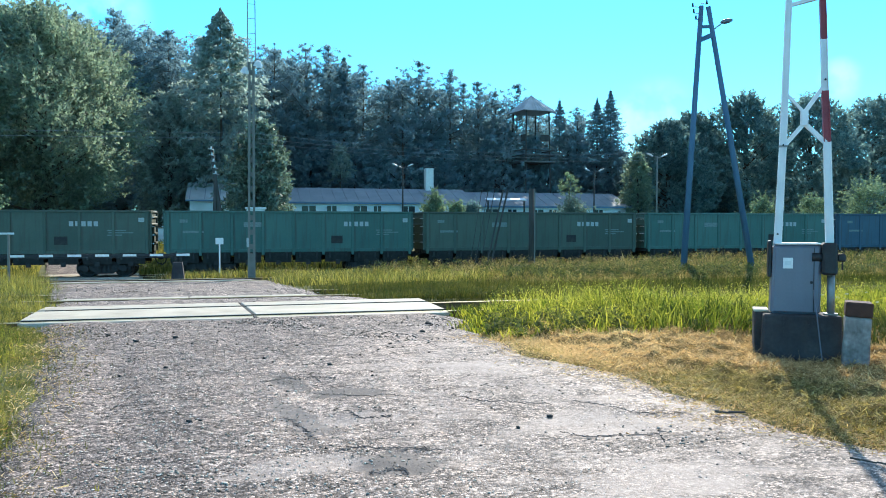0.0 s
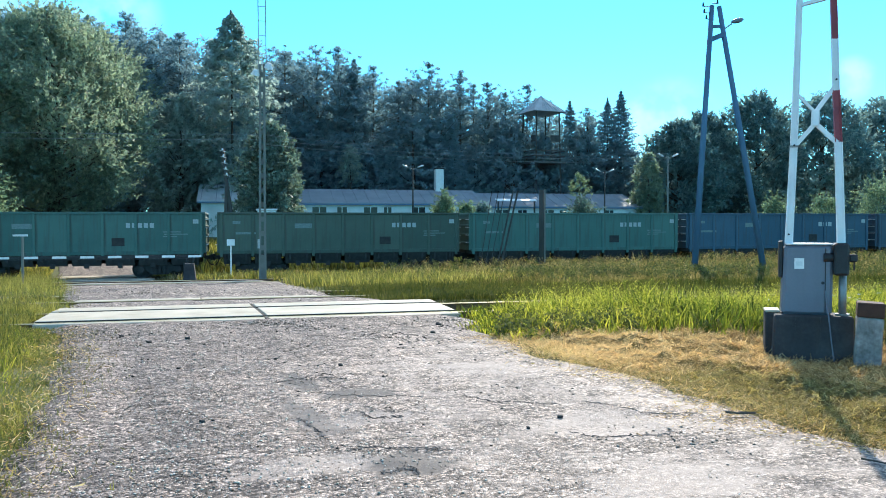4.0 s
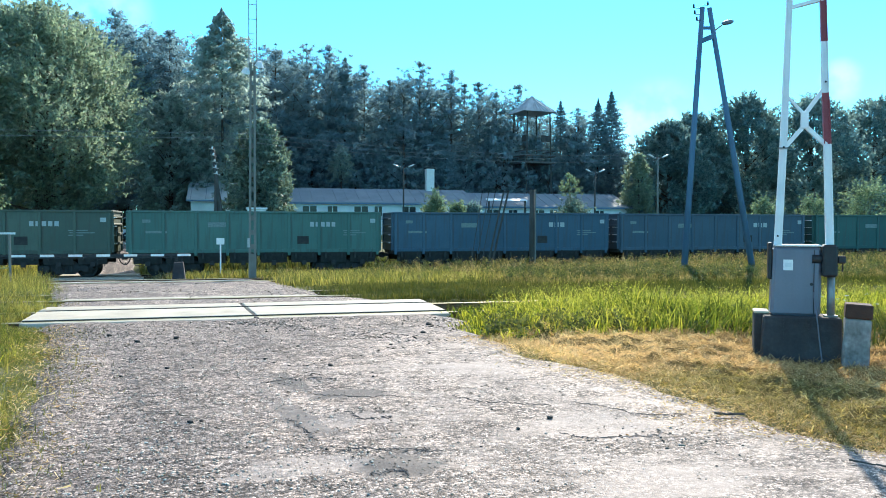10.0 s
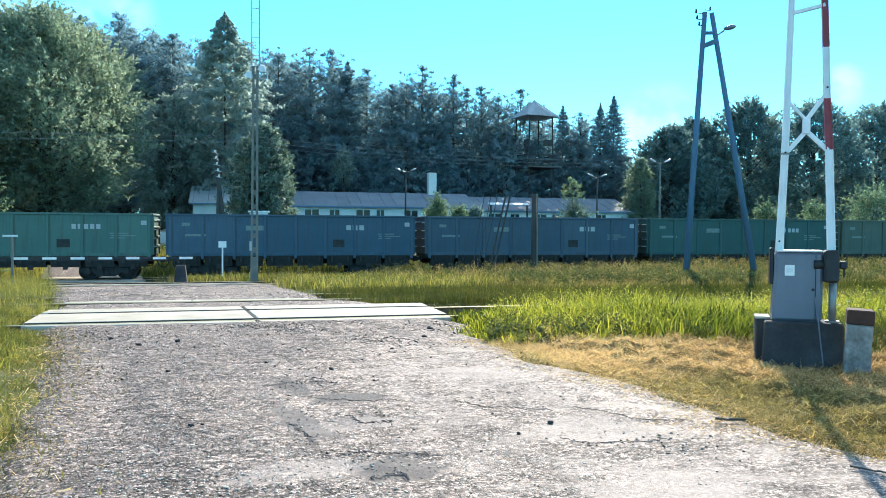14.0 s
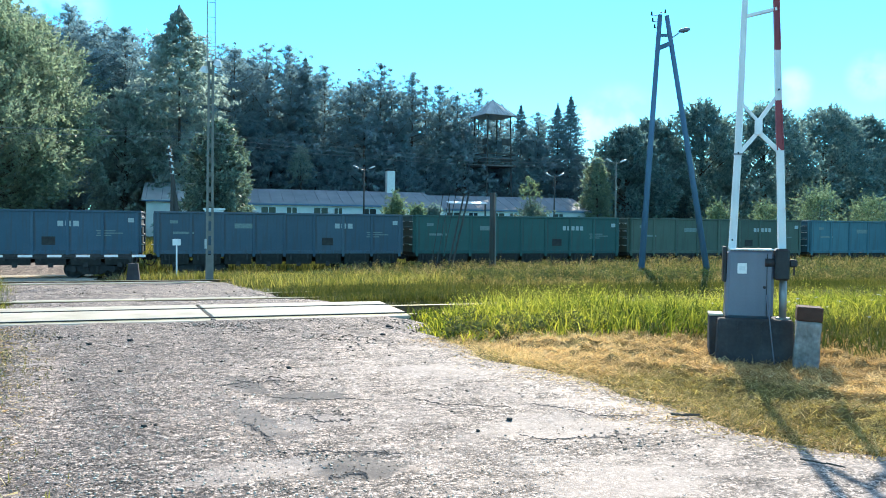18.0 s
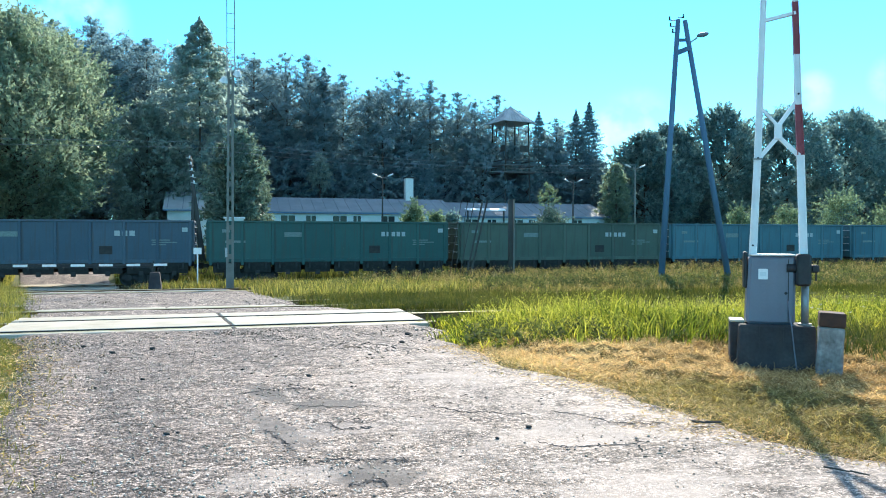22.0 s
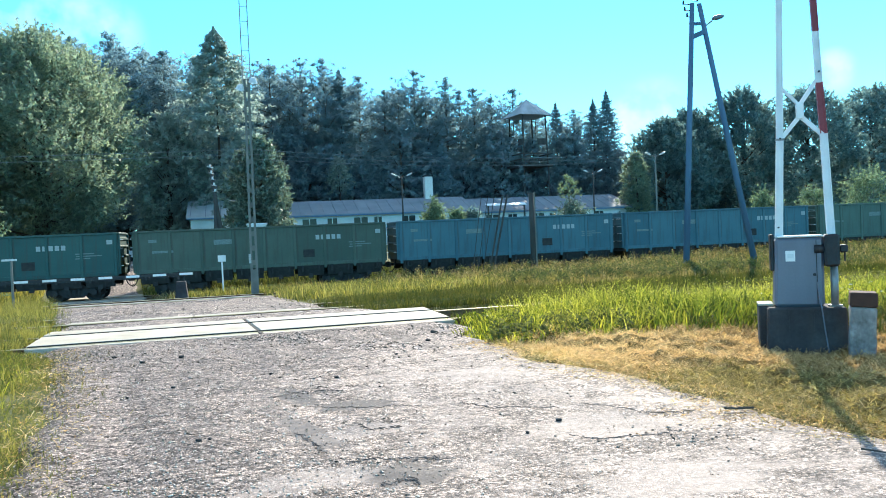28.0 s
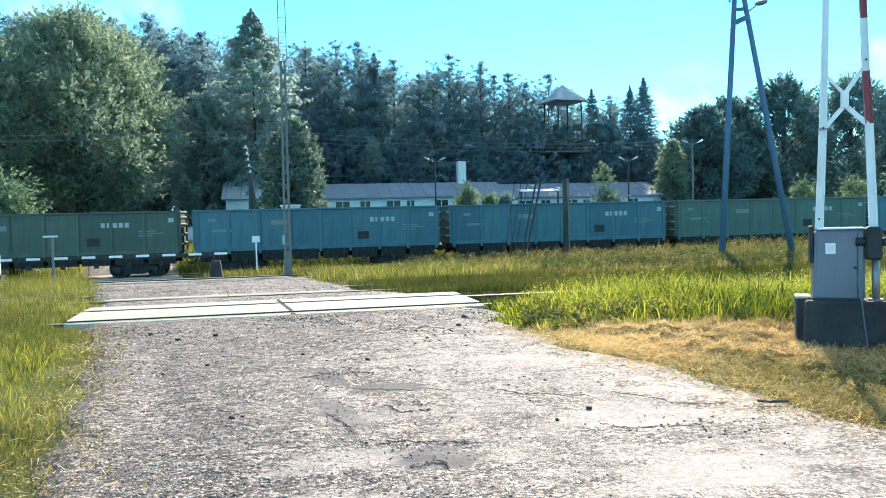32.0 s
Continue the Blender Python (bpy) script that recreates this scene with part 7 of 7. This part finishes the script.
    chips("rubble", p, 0.005 + 0.012 * R.random(len(p)) ** 2, M_RUBBLE, "small dark grit by the broken surface")
    rng = random.Random(4)
    for x, y, s in ((2.49, 6.05, 0.035), (0.93, 8.91, 0.04), (-0.46, 6.57, 0.035), (-0.38, 6.6, 0.02), (-1.52, 11.48, 0.05), (2.1, 5.75, 0.025), (-1.0, 11.6, 0.05), (1.3, 8.1, 0.02), (-2.0, 12.2, 0.04), (2.9, 12.3, 0.06), (2.6, 11.4, 0.05), (0.2, 9.6, 0.03), (1.9, 10.3, 0.03), (-0.9, 9.2, 0.035)):
        bm = B()
        bmesh.ops.create_icosphere(bm, subdivisions=2, radius=s * 0.8)
        for q in bm.verts:
            q.co *= 0.55 + 0.7 * rng.random()
            q.co.z *= 0.6
        ob = new("stone", data_of("stone", bm, M_CLOD, True))
        ob.location = (x, y, float(road_z(np.array(x), np.array(y))) + s * 0.25)
        tagged(ob, "dark clod of stone lying on the gravel road", "stone", "clods on the road")
    for pts, r, lab in ((((3.88, 5.74), (3.98, 5.68), (4.12, 5.66)), 0.012, "dark dry stick at the grass edge"), (((4.0, 4.35), (4.1, 4.22), (4.17, 4.12)), 0.007, "thin dry twig on the gravel")):
        bm = B()
        for a, b in zip(pts, pts[1:]):
            tube(bm, (*a, 0.03), (*b, 0.025), r, r * 0.7, 7)
        tagged(new("stick", data_of("stick", bm, M_WOODDARK)), lab, "stick")
    seed = random.Random(12)
    # broken edges of the old surface
    for pts, wd in ((((0.33, 6.62), (0.42, 6.3), (0.5, 5.95)), 0.03), (((0.62, 5.45), (0.82, 5.5), (1.1, 5.42), (1.35, 5.3)), 0.014), (((0.78, 4.95), (1.0, 5.02), (1.02, 4.88)), 0.02), (((0.85, 6.65), (0.93, 6.4), (1.2, 6.4)), 0.012),
                    (((2.4, 5.6), (2.55, 5.4), (2.8, 5.38), (3.2, 5.35)), 0.02), (((1.9, 7.05), (2.15, 6.7), (2.7, 6.45)), 0.014), (((2.95, 6.5), (3.3, 6.0), (3.65, 5.8)), 0.01), (((0.6, 7.5), (1.1, 7.25), (1.55, 7.1)), 0.016), (((0.15, 8.2), (0.5, 8.35), (0.9, 8.1)), 0.012)):
        bm = B()
        prev = None
        P = [Vector((*a, 0)) for a in pts]
        steps = 26
        for s0, s1 in zip(P, P[1:]):
            for i in range(steps):
                q = s0.lerp(s1, i / steps)
                q.x += 0.018 * seed.gauss(0, 1)
                q.y += 0.03 * seed.gauss(0, 1)
                w2 = 0.6 * wd * seed.random() ** 1.5 + 0.001
                z = float(road_z(np.array(q.x), np.array(q.y))) + 0.005
                pair = (bm.verts.new((q.x, q.y - w2, z)), bm.verts.new((q.x, q.y + w2, z + 0.004)))
                if prev:
                    bm.faces.new((prev[0], pair[0], pair[1], prev[1]))
                prev = pair
        tagged(new("surface_crack", data_of("surface_crack", bm, M_CRACK)), "dark broken edge in the old road surface", "crack", kind="structure")


stones()


# ---- a passing insect ----
M_INSECT = mat("insect_body", [(0.012, 0.011, 0.01), (0.04, 0.03, 0.02)], 300, 0.4, bump=0.1, fine=2000)
M_ORANGE = mat("insect_abdomen", [(0.45, 0.17, 0.025), (0.7, 0.3, 0.05)], 300, 0.45, bump=0.1, fine=2000)
M_WING = mat("insect_wing", [(0.5, 0.48, 0.4), (0.75, 0.72, 0.62)], 200, 0.3, bump=0.0, glow=0.5, through=(1.1, 1.1, 1.0))


def insect():
    t = thing("insect", pose(0, 0, 0), "small dark flying insect with an orange abdomen", "insect")
    for name, x, y, rx, ry, m, lab in (("thorax", 0.0, 0.0, 0.0035, 0.0026, M_INSECT, ""), ("head", -0.0046, 0.001, 0.0018, 0.0018, M_INSECT, ""), ("abdomen", 0.0085, -0.004, 0.0065, 0.0024, M_ORANGE, "orange abdomen")):
        bm = B()
        bmesh.ops.create_uvsphere(bm, u_segments=14, v_segments=8, radius=1.0)
        bmesh.ops.scale(bm, vec=(rx, 0.0026, ry), verts=bm.verts)
        bmesh.ops.translate(bm, vec=(x, 0, y), verts=bm.verts)
        part(name, bm, m, t, lab, True)
    for s in (-1, 1):
        bm = B()
        r = [bm.verts.new((0.012 * (1 - math.cos(a)) * 0.95, s * (0.002 + 0.0024 * math.sin(a)), 0.0025 + 0.004 * (1 - math.cos(a)) * 0.9 + 0.001 * math.sin(a))) for a in np.linspace(0.05, 3.09, 9)]
        r += [bm.verts.new((v.co.x * 0.95 + 0.0008, v.co.y - s * 0.0001, v.co.z - 0.0035 * math.sin(i * math.pi / 8))) for i, v in list(enumerate(r))[-2:0:-1]]
        bm.faces.new(r)
        ret = bmesh.ops.extrude_face_region(bm, geom=list(bm.faces))
        bmesh.ops.translate(bm, vec=(0, s * 0.0002, 0), verts=[v for v in ret["geom"] if isinstance(v, bmesh.types.BMVert)])
        part("wing", bm, M_WING, t, "pale clear wing")
    for i in range(3):
        for s in (-1, 1):
            bm = B()
            tube(bm, (-0.002 + 0.002 * i, s * 0.0015, -0.002), (-0.003 + 0.003 * i, s * 0.004, -0.0055), 0.0002, n=5)
            part("leg", bm, M_INSECT, t)
    return t


INSECT = insect()


# ---- what moves ----
TRAIN = ((0, -4.083), (3, -12.95), (6, -21.87), (9, -30.75), (13, -42.85), (16, -52.0), (19, -61.2), (23, -73.57), (28, -89.16), (32, -101.99))


def train_x(t):
    """Smooth way of the train: a cubic through the stations."""
    ts, xs = np.array([a for a, _ in TRAIN]), np.array([b for _, b in TRAIN])
    return float(np.polyval(np.polyfit(ts, xs, 3), t))


def motions():
    # the insect darts past close to the lens, from the grass on one side to the verge on the other
    fly = ((0, 7.5, 1.2, 0.02), (14.0, 7.5, 1.2, 0.02), (14.35, 1.5, 0.9, 1.3), (14.42, 0.35, 0.12, 1.5), (14.5, 0.108, 0.143, 1.589), (14.58, -0.25, -0.2, 1.66), (15.0, -3.5, -2.5, 0.9), (15.6, -4.2, -3.0, 0.02), (32, -4.2, -3.0, 0.02))
    walk(INSECT, [(t, pose(x, y, z, 0, 25, -35)) for t, x, y, z in fly])
    rows = [i * 0.2 for i in range(161)]
    for w, k in WAGONS:
        walk(w, [(t, pose(train_x(t) + WP * (k - 1), SIDE_Y + HALF_W, RAIL_Z)) for t in rows[::5]])
    for ax, x in WHEELSETS:
        walk(ax, [(t, pose(x, 0, 0.4785, 0, math.degrees((train_x(t) - train_x(0)) / 0.4785), 0)) for t in rows])


motions()
